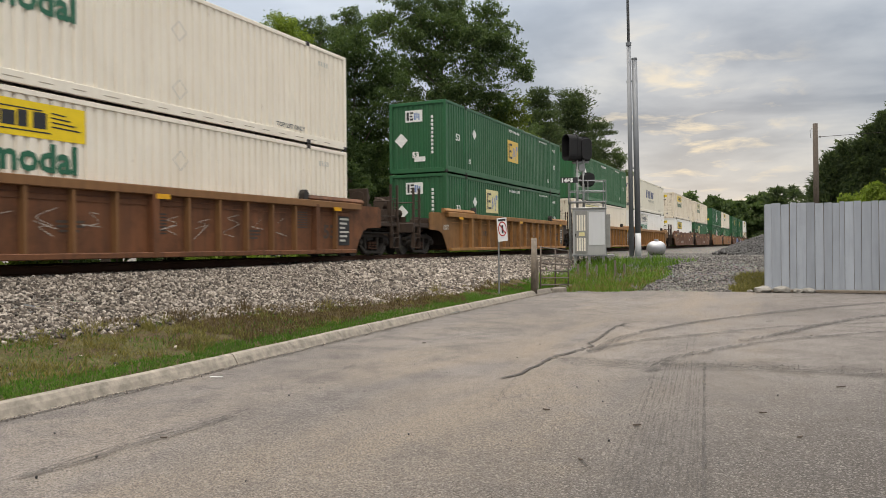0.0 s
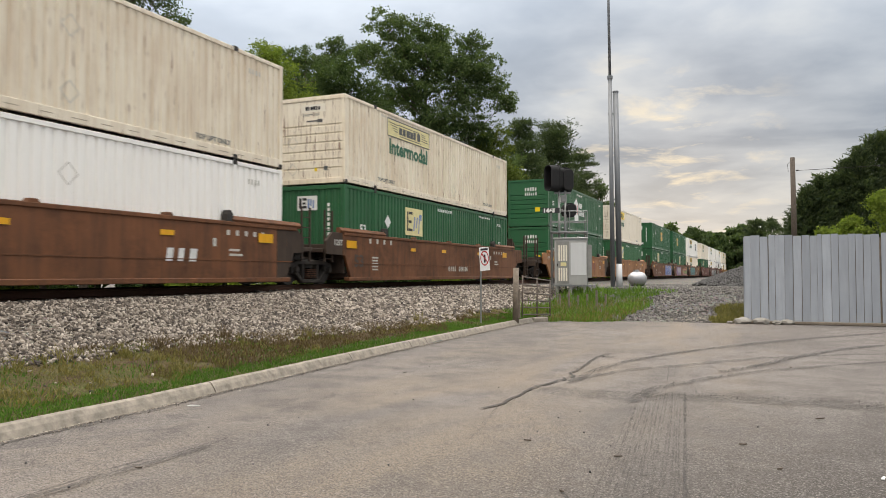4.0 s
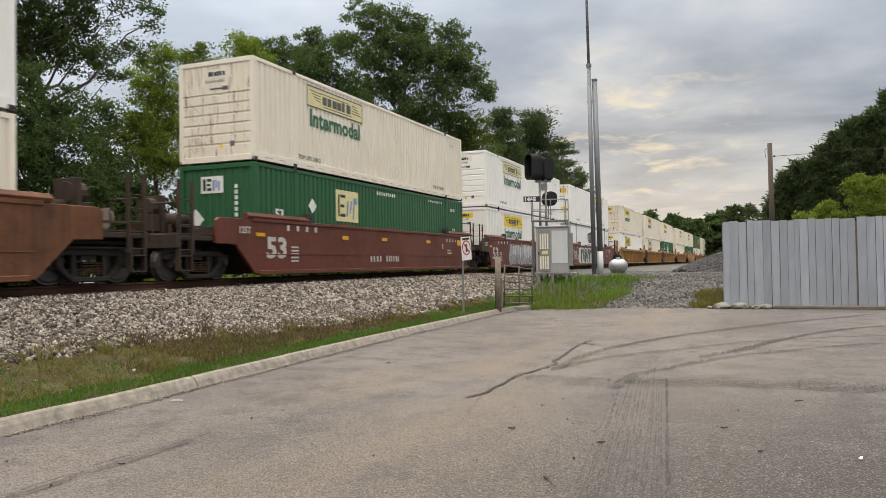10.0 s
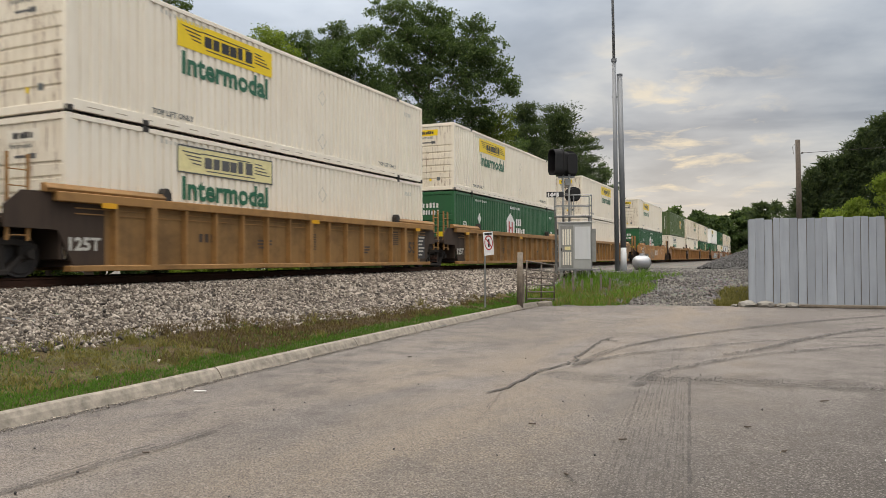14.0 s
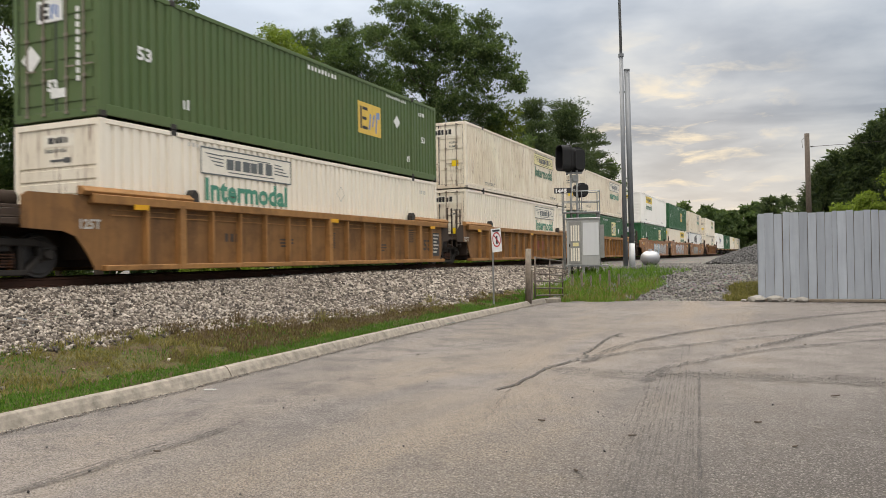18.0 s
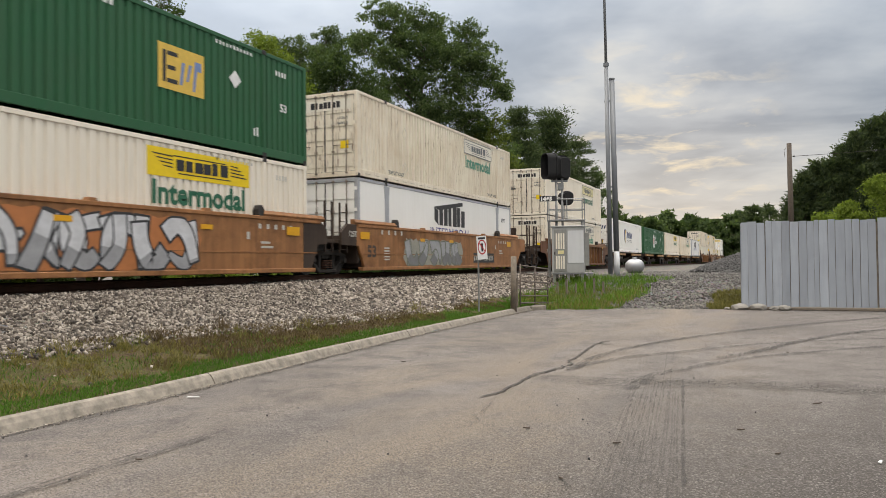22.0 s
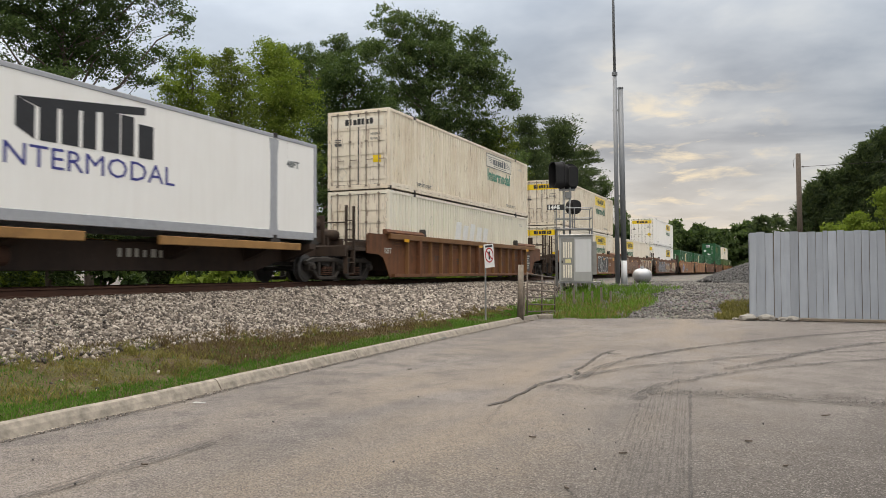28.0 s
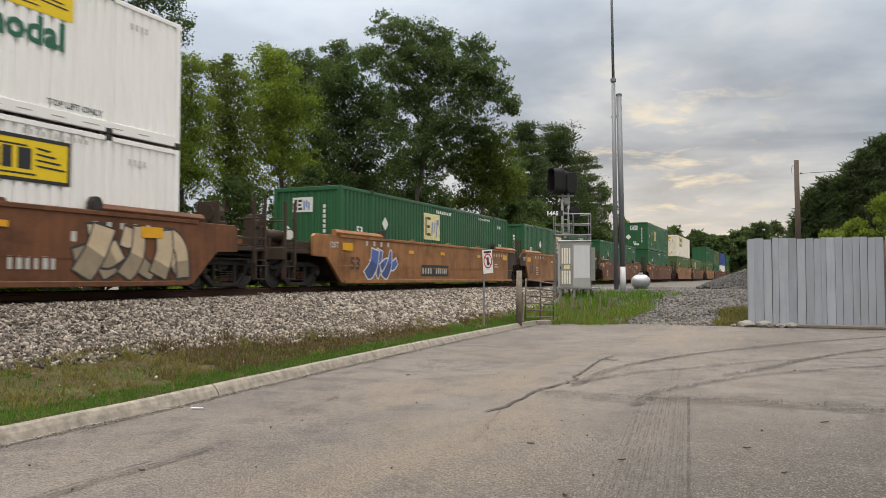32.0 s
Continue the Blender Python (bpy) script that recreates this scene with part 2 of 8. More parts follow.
def stone_material(name, a, b, c):
    m, add, link, bsdf = shader(name)
    geo = add("ShaderNodeNewGeometry")
    col = ramp(add, link, geo.outputs["Random Per Island"], ((0.0, a), (0.5, b), (1.0, c)))
    n = noise_tex(add, link, coords(add, link, shift=False), 30, 4)
    link(mix(add, link, ramp(add, link, n, ((0.35, 0.4), (0.6, 0.0))), col, tuple(x * 0.6 for x in a)), bsdf.inputs["Base Color"])
    bsdf.inputs["Roughness"].default_value = 0.9
    return m


def veil(name, rgb, lo, hi, scale=(3, 3, 3), strength=0.8):
    """A thin worn deposit that lets the surface below show through."""
    m, add, link, bsdf = shader(name)
    bsdf.inputs["Base Color"].default_value = (*rgb, 1)
    bsdf.inputs["Roughness"].default_value = 0.85
    n = ramp(add, link, noise_tex(add, link, coords(add, link, scale), 4.0, 6, 0.65), ((lo, 0.0), (hi, strength)))
    link(n, bsdf.inputs["Alpha"])
    return m


def red_lens():
    m, add, link, bsdf = shader("lit_red_lens")
    bsdf.inputs["Base Color"].default_value = (0.10, 0.008, 0.012, 1)
    bsdf.inputs["Emission Color"].default_value = (0.8, 0.03, 0.08, 1)
    bsdf.inputs["Emission Strength"].default_value = 0.35
    return m


MAT = {
    "cream": paint("cream_container_paint", (0.83, 0.765, 0.655), (0.58, 0.49, 0.37), 0.45, 0.5, 0.25),
    "white": paint("white_container_paint", (0.87, 0.855, 0.82), (0.66, 0.62, 0.56), 0.3, 0.45, 0.1),
    "grey_white": paint("greyed_container_paint", (0.76, 0.72, 0.61), (0.52, 0.48, 0.38), 0.5, 0.5, 0.2),
    "stained": paint("rust_stained_container_paint", (0.82, 0.75, 0.62), (0.46, 0.32, 0.20), 0.75, 0.55, 1.25),
    "green": paint("green_container_paint", (0.025, 0.116, 0.050), (0.042, 0.090, 0.050), 0.7, 0.45, 0.0, 0.14),
    "old_green": paint("faded_green_container_paint", (0.030, 0.135, 0.058), (0.075, 0.115, 0.06), 0.6, 0.5, 0.1, 0.14),
    "olive": paint("olive_green_container_paint", (0.085, 0.135, 0.05), (0.13, 0.14, 0.075), 0.5, 0.5),
    "blue": paint("blue_container_paint", (0.05, 0.09, 0.30), (0.08, 0.10, 0.2), 0.5),
    # lighter brown of posts and chords; rib_panel is its shaded copy
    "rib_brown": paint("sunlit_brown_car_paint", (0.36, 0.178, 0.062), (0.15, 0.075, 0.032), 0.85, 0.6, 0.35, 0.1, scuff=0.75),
    "rust_brown": paint("rust_brown_car_paint", (0.185, 0.074, 0.033), (0.060, 0.031, 0.020), 1.1, 0.62, 0.3, 0.1, scuff=0.75),
    "russet": paint("russet_car_paint", (0.27, 0.108, 0.038), (0.080, 0.040, 0.022), 1.1, 0.62, 0.3, 0.1, scuff=0.75),
    "orange_brown": paint("orange_brown_car_paint", (0.37, 0.165, 0.066), (0.13, 0.062, 0.030), 1.0, 0.55, 0.2, 0.1, scuff=0.75),
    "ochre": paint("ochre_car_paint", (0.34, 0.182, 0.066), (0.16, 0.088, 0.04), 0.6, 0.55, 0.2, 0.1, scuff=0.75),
    "amber": paint("amber_car_paint", (0.42, 0.190, 0.050), (0.22, 0.11, 0.045), 0.5, 0.55, 0.1, 0.1, scuff=0.75),
    "maroon": paint("maroon_car_paint", (0.150, 0.044, 0.028), (0.062, 0.030, 0.022), 0.8, 0.55, 0.1, 0.1, scuff=0.5),
    "dark_brown": paint("dark_brown_car_paint", (0.060, 0.038, 0.028), (0.030, 0.024, 0.021), 0.7, 0.65, 0.3, 0.1, scuff=0.75),
    "iron": plain("grimy_cast_iron", (0.030, 0.026, 0.023), 0.75, 0.1, 0.45, 9),
    "truck_iron": paint("dusty_cast_steel", (0.044, 0.037, 0.032), (0.016, 0.014, 0.012), 1.0, 0.75, 0.3),
    "rod": paint("worn_steel_rod", (0.24, 0.205, 0.17), (0.13, 0.08, 0.05), 0.6, 0.5),
    "wheel": plain("polished_wheel_tread", (0.07, 0.065, 0.062), 0.5, 0.5, 0.2, 12),
    "rail": paint("rusty_rail_steel", (0.080, 0.037, 0.023), (0.038, 0.021, 0.015), 0.7, 0.75, 0.3),
    "tie": plain("weathered_tie_timber", (0.075, 0.058, 0.045), 0.9, 0, 0.35, 9),
    "yellow": plain("bright_yellow_vinyl", (0.80, 0.56, 0.012), 0.45, 0, 0.06),
    "pale_yellow": plain("faded_yellow_vinyl", (0.72, 0.64, 0.33), 0.55, 0, 0.12),
    "empty_panel": plain("bleached_vinyl", (0.76, 0.71, 0.61), 0.55, 0, 0.08),
    "gold": plain("gold_yellow_panel", (0.70, 0.46, 0.08), 0.5, 0, 0.1),
    "black": plain("black_vinyl", (0.018, 0.018, 0.02), 0.5, 0, 0.2),
    "charcoal": plain("faded_black_vinyl", (0.085, 0.085, 0.085), 0.55, 0, 0.2),
    "ink_green": plain("green_lettering", (0.012, 0.115, 0.06), 0.5, 0, 0.1),
    "ink_teal": plain("faded_green_lettering", (0.055, 0.235, 0.16), 0.55, 0, 0.15),
    "ink_grey": plain("faded_dark_lettering", (0.11, 0.12, 0.12), 0.55, 0, 0.2),
    "ink_brown": plain("dark_brown_stencil", (0.055, 0.036, 0.026), 0.6, 0, 0.3),
    "ink_blue": plain("blue_lettering", (0.035, 0.04, 0.22), 0.5, 0, 0.1),
    "mark_blue": plain("faded_blue_lettering", (0.16, 0.24, 0.45), 0.5, 0, 0.1),
    "ink_navy": plain("navy_lettering", (0.02, 0.04, 0.13), 0.5, 0, 0.1),
    "ink_red": plain("red_lettering", (0.42, 0.03, 0.035), 0.5, 0, 0.1),
    "ink_white": plain("white_lettering", (0.72, 0.72, 0.70), 0.5, 0, 0.1),
    "pocket": plain("stained_rail_slot", (0.42, 0.36, 0.27), 0.7, 0, 0.25),
    "ink_fade": plain("faint_lettering", (0.50, 0.48, 0.43), 0.55, 0, 0.1),
    "marker": plain("yellow_reflector", (0.70, 0.34, 0.01), 0.4, 0, 0.08),
    "red_tape": plain("red_reflective_tape", (0.45, 0.02, 0.02), 0.4),
    "grey_rib": plain("grey_steel_post", (0.36, 0.37, 0.39), 0.5, 0.1, 0.1),
    "steel": plain("galvanised_steel", (0.25, 0.255, 0.255), 0.42, 0.55, 0.15, 4),
    "pole": plain("grey_pole_paint", (0.165, 0.175, 0.188), 0.5, 0.2, 0.1, 3),
    "pale_pole": plain("pale_pole_wrap", (0.50, 0.51, 0.52), 0.5, 0.1, 0.1, 3),
    "cabinet": paint("aluminium_cabinet", (0.44, 0.44, 0.43), (0.28, 0.27, 0.25), 0.5, 0.42, 0, 0.05, 0.35),
    "cabinet_dark": plain("shaded_louvre_steel", (0.28, 0.275, 0.26), 0.5, 0.3, 0.12),
    "tank": plain("silver_tank_paint", (0.38, 0.385, 0.40), 0.35, 0.45, 0.08, 3),
    "concrete": plain("curb_concrete", (0.225, 0.196, 0.160), 0.9, 0, 0.42, 7.0),
    "fence": paint("blue_grey_fence_paint", (0.335, 0.365, 0.405), (0.20, 0.215, 0.24), 0.8, 0.75, 0.0, 0.28),
    "timber": plain("weathered_timber", (0.17, 0.14, 0.11), 0.9, 0, 0.3, 8),
    "bark": plain("tree_bark", (0.085, 0.066, 0.052), 0.95, 0, 0.3, 4),
    "ground": ground_material(),
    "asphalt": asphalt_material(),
    "verge": verge_material(),
    "ballast": stone_material("ballast_stone", (0.024, 0.018, 0.014), (0.145, 0.117, 0.094), (0.44, 0.385, 0.325)),
    "gravel": stone_material("grey_gravel_stone", (0.050, 0.046, 0.042), (0.100, 0.093, 0.086), (0.20, 0.188, 0.173)),
    "heap": stone_material("dark_crushed_stone", (0.028, 0.027, 0.027), (0.052, 0.050, 0.049), (0.095, 0.092, 0.09)),
    "rock": stone_material("field_rock", (0.15, 0.135, 0.115), (0.20, 0.185, 0.16), (0.26, 0.245, 0.22)),
    "grass": leaf_material("fresh_grass", (0.042, 0.105, 0.018), (0.115, 0.205, 0.042)),
    "lush_grass": leaf_material("lush_grass", (0.060, 0.130, 0.020), (0.165, 0.265, 0.052)),
    "dry_grass": leaf_material("dry_grass", (0.145, 0.120, 0.050), (0.25, 0.205, 0.09)),
    "olive_grass": leaf_material("olive_grass", (0.105, 0.098, 0.036), (0.235, 0.200, 0.090)),
    "weed": leaf_material("brown_weed", (0.070, 0.047, 0.030), (0.165, 0.118, 0.074)),
    "leaf": leaf_material("oak_leaves", (0.050, 0.080, 0.036), (0.132, 0.176, 0.078)),
    "leaf_dark": leaf_material("dark_leaves", (0.035, 0.058, 0.026), (0.092, 0.128, 0.052)),
    "leaf_light": leaf_material("light_leaves", (0.105, 0.150, 0.028), (0.225, 0.280, 0.062)),
    "leaf_olive": leaf_material("olive_leaves", (0.070, 0.096, 0.026), (0.165, 0.198, 0.053)),
    "needle": leaf_material("pine_needles", (0.044, 0.064, 0.040), (0.100, 0.125, 0.066)),
    "tyre_mark": veil("tyre_rubber", (0.042, 0.038, 0.036), 0.38, 0.62, (6, 0.6, 1), 0.60),
    "crumble": veil("crumbled_asphalt", (0.060, 0.052, 0.046), 0.46, 0.66, (9, 9, 9), 0.48),
    "tread": veil("faint_tyre_rubber", (0.050, 0.045, 0.042), 0.40, 0.64, (6, 0.8, 1), 0.42),
    "grit": veil("pale_grit", (0.36, 0.31, 0.25), 0.42, 0.60, (12, 12, 12), 0.7),
    "pale_patch": veil("pale_patch", (0.30, 0.27, 0.235), 0.40, 0.66, (3, 3, 3), 0.16),
    "crack": plain("crack_shadow", (0.045, 0.04, 0.036), 0.95, 0, 0.3),
    "gate_rust": paint("rusty_gate_tube", (0.135, 0.115, 0.10), (0.085, 0.052, 0.035), 0.8, 0.7, 0.6),
    "pale_sheet": paint("pale_sheet_metal", (0.66, 0.67, 0.68), (0.48, 0.48, 0.48), 0.5, 0.4, 0, 0.05, 0.2),
    # plates behind the posts: the car paint again, with shade mixed into the colour
    "ochre_plate": paint("shaded_ochre_car_plate", (0.285, 0.158, 0.060), (0.13, 0.074, 0.036), 0.8, 0.62, 0.3, 0.1, scuff=0.75),
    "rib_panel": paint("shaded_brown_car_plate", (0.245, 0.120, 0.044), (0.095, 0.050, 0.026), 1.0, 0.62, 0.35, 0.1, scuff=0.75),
    "grime": paint("dark_car_steel", (0.060, 0.040, 0.029), (0.022, 0.017, 0.015), 0.9, 0.7, 0.3),
    "post_tan": paint("worn_tan_car_post", (0.225, 0.112, 0.048), (0.12, 0.058, 0.028), 0.8, 0.6, 0.3, 0.15),
    "worn_end": paint("rust_streaked_container_end", (0.80, 0.735, 0.62), (0.50, 0.40, 0.28), 0.6, 0.55, 1.75),
    "chalk": veil("chalk_scrawl", (0.52, 0.45, 0.38), 0.30, 0.58, (5, 5, 5), 0.62),
    "signal_black": plain("matt_black_signal", (0.007, 0.007, 0.008), 0.85, 0, 0.2),
    "red_lens": red_lens(),
    "glass": plain("signal_lens", (0.03, 0.005, 0.005), 0.2),
}


# ---- mesh tools ----
class Builder:
    """Collects faces; mesh() turns them into mesh data."""

    def __init__(self):
        self.v, self.f = [], []

    def face(self, *pts):
        n = len(self.v)
        self.v += [tuple(p) for p in pts]
        self.f.append(tuple(range(n, n + len(pts))))
        return self

    def box(self, x0, x1, y0, y1, z0, z1):
        n = len(self.v)
        self.v += [(x, y, z) for z in (z0, z1) for y in (y0, y1) for x in (x0, x1)]
        for q in ((0, 2, 3, 1), (4, 5, 7, 6), (0, 1, 5, 4), (2, 6, 7, 3), (0, 4, 6, 2), (1, 3, 7, 5)):
            self.f.append(tuple(n + i for i in q))
        return self

    def prism(self, poly, a, b, axis="x"):
        """A polygon drawn in the two other axes, pushed from a to b along the axis."""
        def at(p, k):
            return {"x": (k, p[0], p[1]), "y": (p[0], k, p[1]), "z": (p[0], p[1], k)}[axis]
        n, m = len(self.v), len(poly)
        self.v += [at(p, a) for p in poly] + [at(p, b) for p in poly]
        self.f.append(tuple(range(n, n + m))[::-1])
        self.f.append(tuple(range(n + m, n + 2 * m)))
        for i in range(m):
            j = (i + 1) % m
            self.f.append((n + i, n + j, n + m + j, n + m + i))
        return self

    def tube(self, p, q, r0, r1=None, sides=8, caps=True):
        p, q = Vector(p), Vector(q)
        r1 = r0 if r1 is None else r1
        d = (q - p).normalized()
        a = d.orthogonal().normalized()
        b = d.cross(a)
        n = len(self.v)
        for c, r in ((p, r0), (q, r1)):
            for i in range(sides):
                w = 2 * math.pi * i / sides
                self.v.append(tuple(c + r * (math.cos(w) * a + math.sin(w) * b)))
        for i in range(sides):
            j = (i + 1) % sides
            self.f.append((n + i, n + j, n + sides + j, n + sides + i))
        if caps:
            self.f.append(tuple(range(n, n + sides))[::-1])
            self.f.append(tuple(range(n + sides, n + 2 * sides)))
        return self

    def mesh(self, name, material, smooth=False, bevel=0.0):
        me = bpy.data.meshes.new(name)
        me.from_pydata(self.v, [], self.f)
        bm = bmesh.new()
        bm.from_mesh(me)
        bmesh.ops.recalc_face_normals(bm, faces=bm.faces)
        if bevel:
            edges = [e for e in bm.edges if len(e.link_faces) == 2 and e.calc_face_angle(0) > 0.6]
            bmesh.ops.bevel(bm, geom=edges, offset=bevel, segments=1, affect="EDGES", clamp_overlap=True)
        bm.to_mesh(me)
        bm.free()
        if smooth:
            me.polygons.foreach_set("use_smooth", [True] * len(me.polygons))
        me.materials.append(MAT[material])
        return me


def raw_mesh(name, verts, faces, material, smooth=False):
    me = bpy.data.meshes.new(name)
    me.from_pydata(verts, [], faces)
    if smooth:
        me.polygons.foreach_set("use_smooth", [True] * len(me.polygons))
    me.materials.append(MAT[material])
    me.update()
    return me


def part(name, source, material, parent, label="", at=None, smooth=False, bevel=0.0):
    """Links one mesh under a thing or a part."""
    me = source.mesh(name, material, smooth, bevel) if isinstance(source, Builder) else source
    ob = new(name, me)
    ob.parent = parent
    if at is not None:
        ob.matrix_basis = at
    if label:
        ob["label"] = label
    return ob


def thing(name, label, category, m=None, group="", kind=""):
    ob = new(name)
    ob.empty_display_size = 0.2
    if m is not None:
        ob.matrix_basis = m
    return tagged(ob, label, category, group, kind)


CACHE = {}


def cached(key, make):
    if key not in CACHE:
        CACHE[key] = make()
    return CACHE[key]


ON_SIDE = Matrix(((0, 0, 1, 0), (1, 0, 0, 0), (0, 1, 0, 0), (0, 0, 0, 1)))


def words(text, size, material, spread=1.0, weight=0.018):
    def make():
        cu = bpy.data.curves.new("lettering", "FONT")
        cu.body, cu.size, cu.resolution_u, cu.space_character, cu.offset = text, size, 2, spread, weight
        ob = bpy.data.objects.new("lettering", cu)
        scene.collection.objects.link(ob)
        bpy.context.view_layer.update()
        me = bpy.data.meshes.new_from_object(ob.evaluated_get(bpy.context.evaluated_depsgraph_get()))
        bpy.data.objects.remove(ob)
        me.name = "lettering"
        me.materials.clear()
        me.materials.append(MAT[material])
        return me
    return cached(("words", text, size, material, spread), make)


def flat_mesh(name, polys, material, coats=None):
    """Flat shapes in one plane, from outlines in two axes; coats lift them over one another."""
    b = Builder()
    for i, p in enumerate(polys):
        b.face(*[(u, v, 0.00004 * i if coats is None else coats[i]) for u, v in p])
    me = bpy.data.meshes.new(name)
    me.from_pydata(b.v, [], b.f)
    me.materials.append(MAT[material])
    return me


def rect(u0, v0, u1, v1):
    return [(u0, v0), (u1, v0), (u1, v1), (u0, v1)]


def on_side(x, y, z):
    return Matrix.Translation((x, y, z)) @ ON_SIDE


# ---- ground ----
TRACK_X, RAIL_Z = -14.02, 1.20


def smooth(a, b, x):
    t = min(1.0, max(0.0, (x - a) / (b - a)))
    return t * t * (3 - 2 * t)


CURB = ((-30.0, -6.36), (4.0, -6.38), (6.5, -6.43), (8.5, -6.57), (10.5, -6.71), (13.3, -6.86), (15.0, -6.92), (18.3, -7.01), (21.0, -7.07), (23.2, -7.04))


def curb_x(y):
    for (y0, x0), (y1, x1) in zip(CURB, CURB[1:]):
        if y <= y1:
            return x0 + (x1 - x0) * (y - y0) / (y1 - y0)
    return CURB[-1][1]


def ground_z(x, y):
    rise = 0.98 * smooth(25.0, 35.0, y) - 0.06
    cx = curb_x(y)
    if x > cx - 0.16:
        bank = -0.05
    elif x > -8.7:
        bank = 0.11 + 0.24 * (cx - 0.16 - x) / (cx - 0.16 + 8.7)
    elif x > -12.5:
        bank = 0.35 + 0.62 * smooth(-8.4, -12.5, x) * 0.6 + 0.62 * 0.4 * (-8.7 - x) / 3.8
    elif x > -15.6:
        bank = 0.97 + 0.04 * smooth(-13.0, -13.3, x) * smooth(-15.6, -15.2, x)
    else:
        bank = 0.97 - 0.71 * smooth(-15.6, -19.0, x)
    return max(bank, rise if x > -15.6 else bank)


def spaced(lo, hi, fine_lo, fine_hi, step):
    out = list(np.arange(fine_lo, fine_hi + 1e-6, step))
    s, p = step, fine_hi
    while p < hi:
        s *= 1.35
        p += s
        out.append(min(p, hi))
    s, p = step, fine_lo
    while p > lo:
        s *= 1.35
        p -= s
        out.insert(0, max(p, lo))
    return out


def make_ground():
    xs, ys = spaced(-3000, 3000, -20, 8, 0.3), spaced(-3000, 3000, -2, 60, 0.5)
    verts = []
    for y in ys:
        for x in xs:
            wob = 0.035 * noise.noise((x * 0.7, y * 0.7, 0)) if (x < -7.2 and x > -12.4) or y > 25.5 else 0.0
            verts.append((x, y, ground_z(x, y) + wob))
    n = len(xs)
    faces = [(j * n + i, j * n + i + 1, (j + 1) * n + i + 1, (j + 1) * n + i) for j in range(len(ys) - 1) for i in range(n - 1)]
    ob = new("ground", raw_mesh("ground", verts, faces, "ground", True))
    tagged(ob, "grey gravel and dusty earth beside the railway and the lot", "ground", kind="structure")


def make_lot():
    ys = [-30, -12, -4] + list(np.arange(0, 25.3, 0.6)) + [25.22]
    verts, faces = [], []
    shares = [0, 0.004, 0.03, 0.07, 0.12, 0.18, 0.25, 0.33, 0.42, 0.55, 0.7, 0.85, 1.0]
    for y in ys:
        left = curb_x(y) if y < 23.2 else -7.02 + 2.6 * smooth(23.2, 24.6, y) + 3.4 * smooth(24.5, 25.2, y)
        for k in shares:
            x = left + (30 - left) * k
            verts.append((x, y, 0.012 * noise.noise((x * 0.25, y * 0.25, 0)) * min(1, k * 30)))
    n = len(shares)
    faces = [(j * n + i, j * n + i + 1, (j + 1) * n + i + 1, (j + 1) * n + i) for j in range(len(ys) - 1) for i in range(n - 1)]
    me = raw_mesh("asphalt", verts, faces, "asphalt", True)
    ob = new("pavement", me)
    tagged(ob, "worn sun-bleached asphalt lot with cracks and tyre marks", "pavement", kind="structure")
    return ob


def ribbon(points, width, z, taper=True, seed=0):
    """A strip along points on the lot, uneven in width."""
    rnd = random.Random(seed)
    pts = [Vector((x, y, z)) for x, y in points]
    left, right = [], []
    for i, p in enumerate(pts):
        d = (pts[min(i + 1, len(pts) - 1)] - pts[max(i - 1, 0)]).normalized()
        side = Vector((-d.y, d.x, 0)) * width * 0.5 * rnd.uniform(0.6, 1.3)
        if taper and i in (0, len(pts) - 1):
            side *= 0.2
        left.append(p + side), right.append(p - side)
    v = [tuple(p) for p in left + right]
    n = len(pts)
    return v, [(i, i + 1, n + i + 1, n + i) for i in range(n - 1)]


def wander(points, step, jitter, seed):
    rnd = random.Random(seed)
    out = []
    for (x0, y0), (x1, y1) in zip(points, points[1:]):
        k = max(1, int(math.hypot(x1 - x0, y1 - y0) / step))
        for i in range(k):
            t = i / k
            out.append((x0 + (x1 - x0) * t + rnd.gauss(0, jitter), y0 + (y1 - y0) * t + rnd.gauss(0, jitter)))
    out.append(points[-1])
    return out


def curve_points(points, n=40):
    """Points along a smooth curve through a few."""
    p = [np.array(q, float) for q in points]
    p = [2 * p[0] - p[1]] + p + [2 * p[-1] - p[-2]]
    out = []
    for a, b, c, d in zip(p, p[1:], p[2:], p[3:]):
        for t in np.linspace(0, 1, n // (len(p) - 3), endpoint=False):
            out.append(tuple(0.5 * (2 * b + (c - a) * t + (2 * a - 5 * b + 4 * c - d) * t * t + (3 * b - a - 3 * c + d) * t ** 3)))
    return out + [tuple(p[-2])]


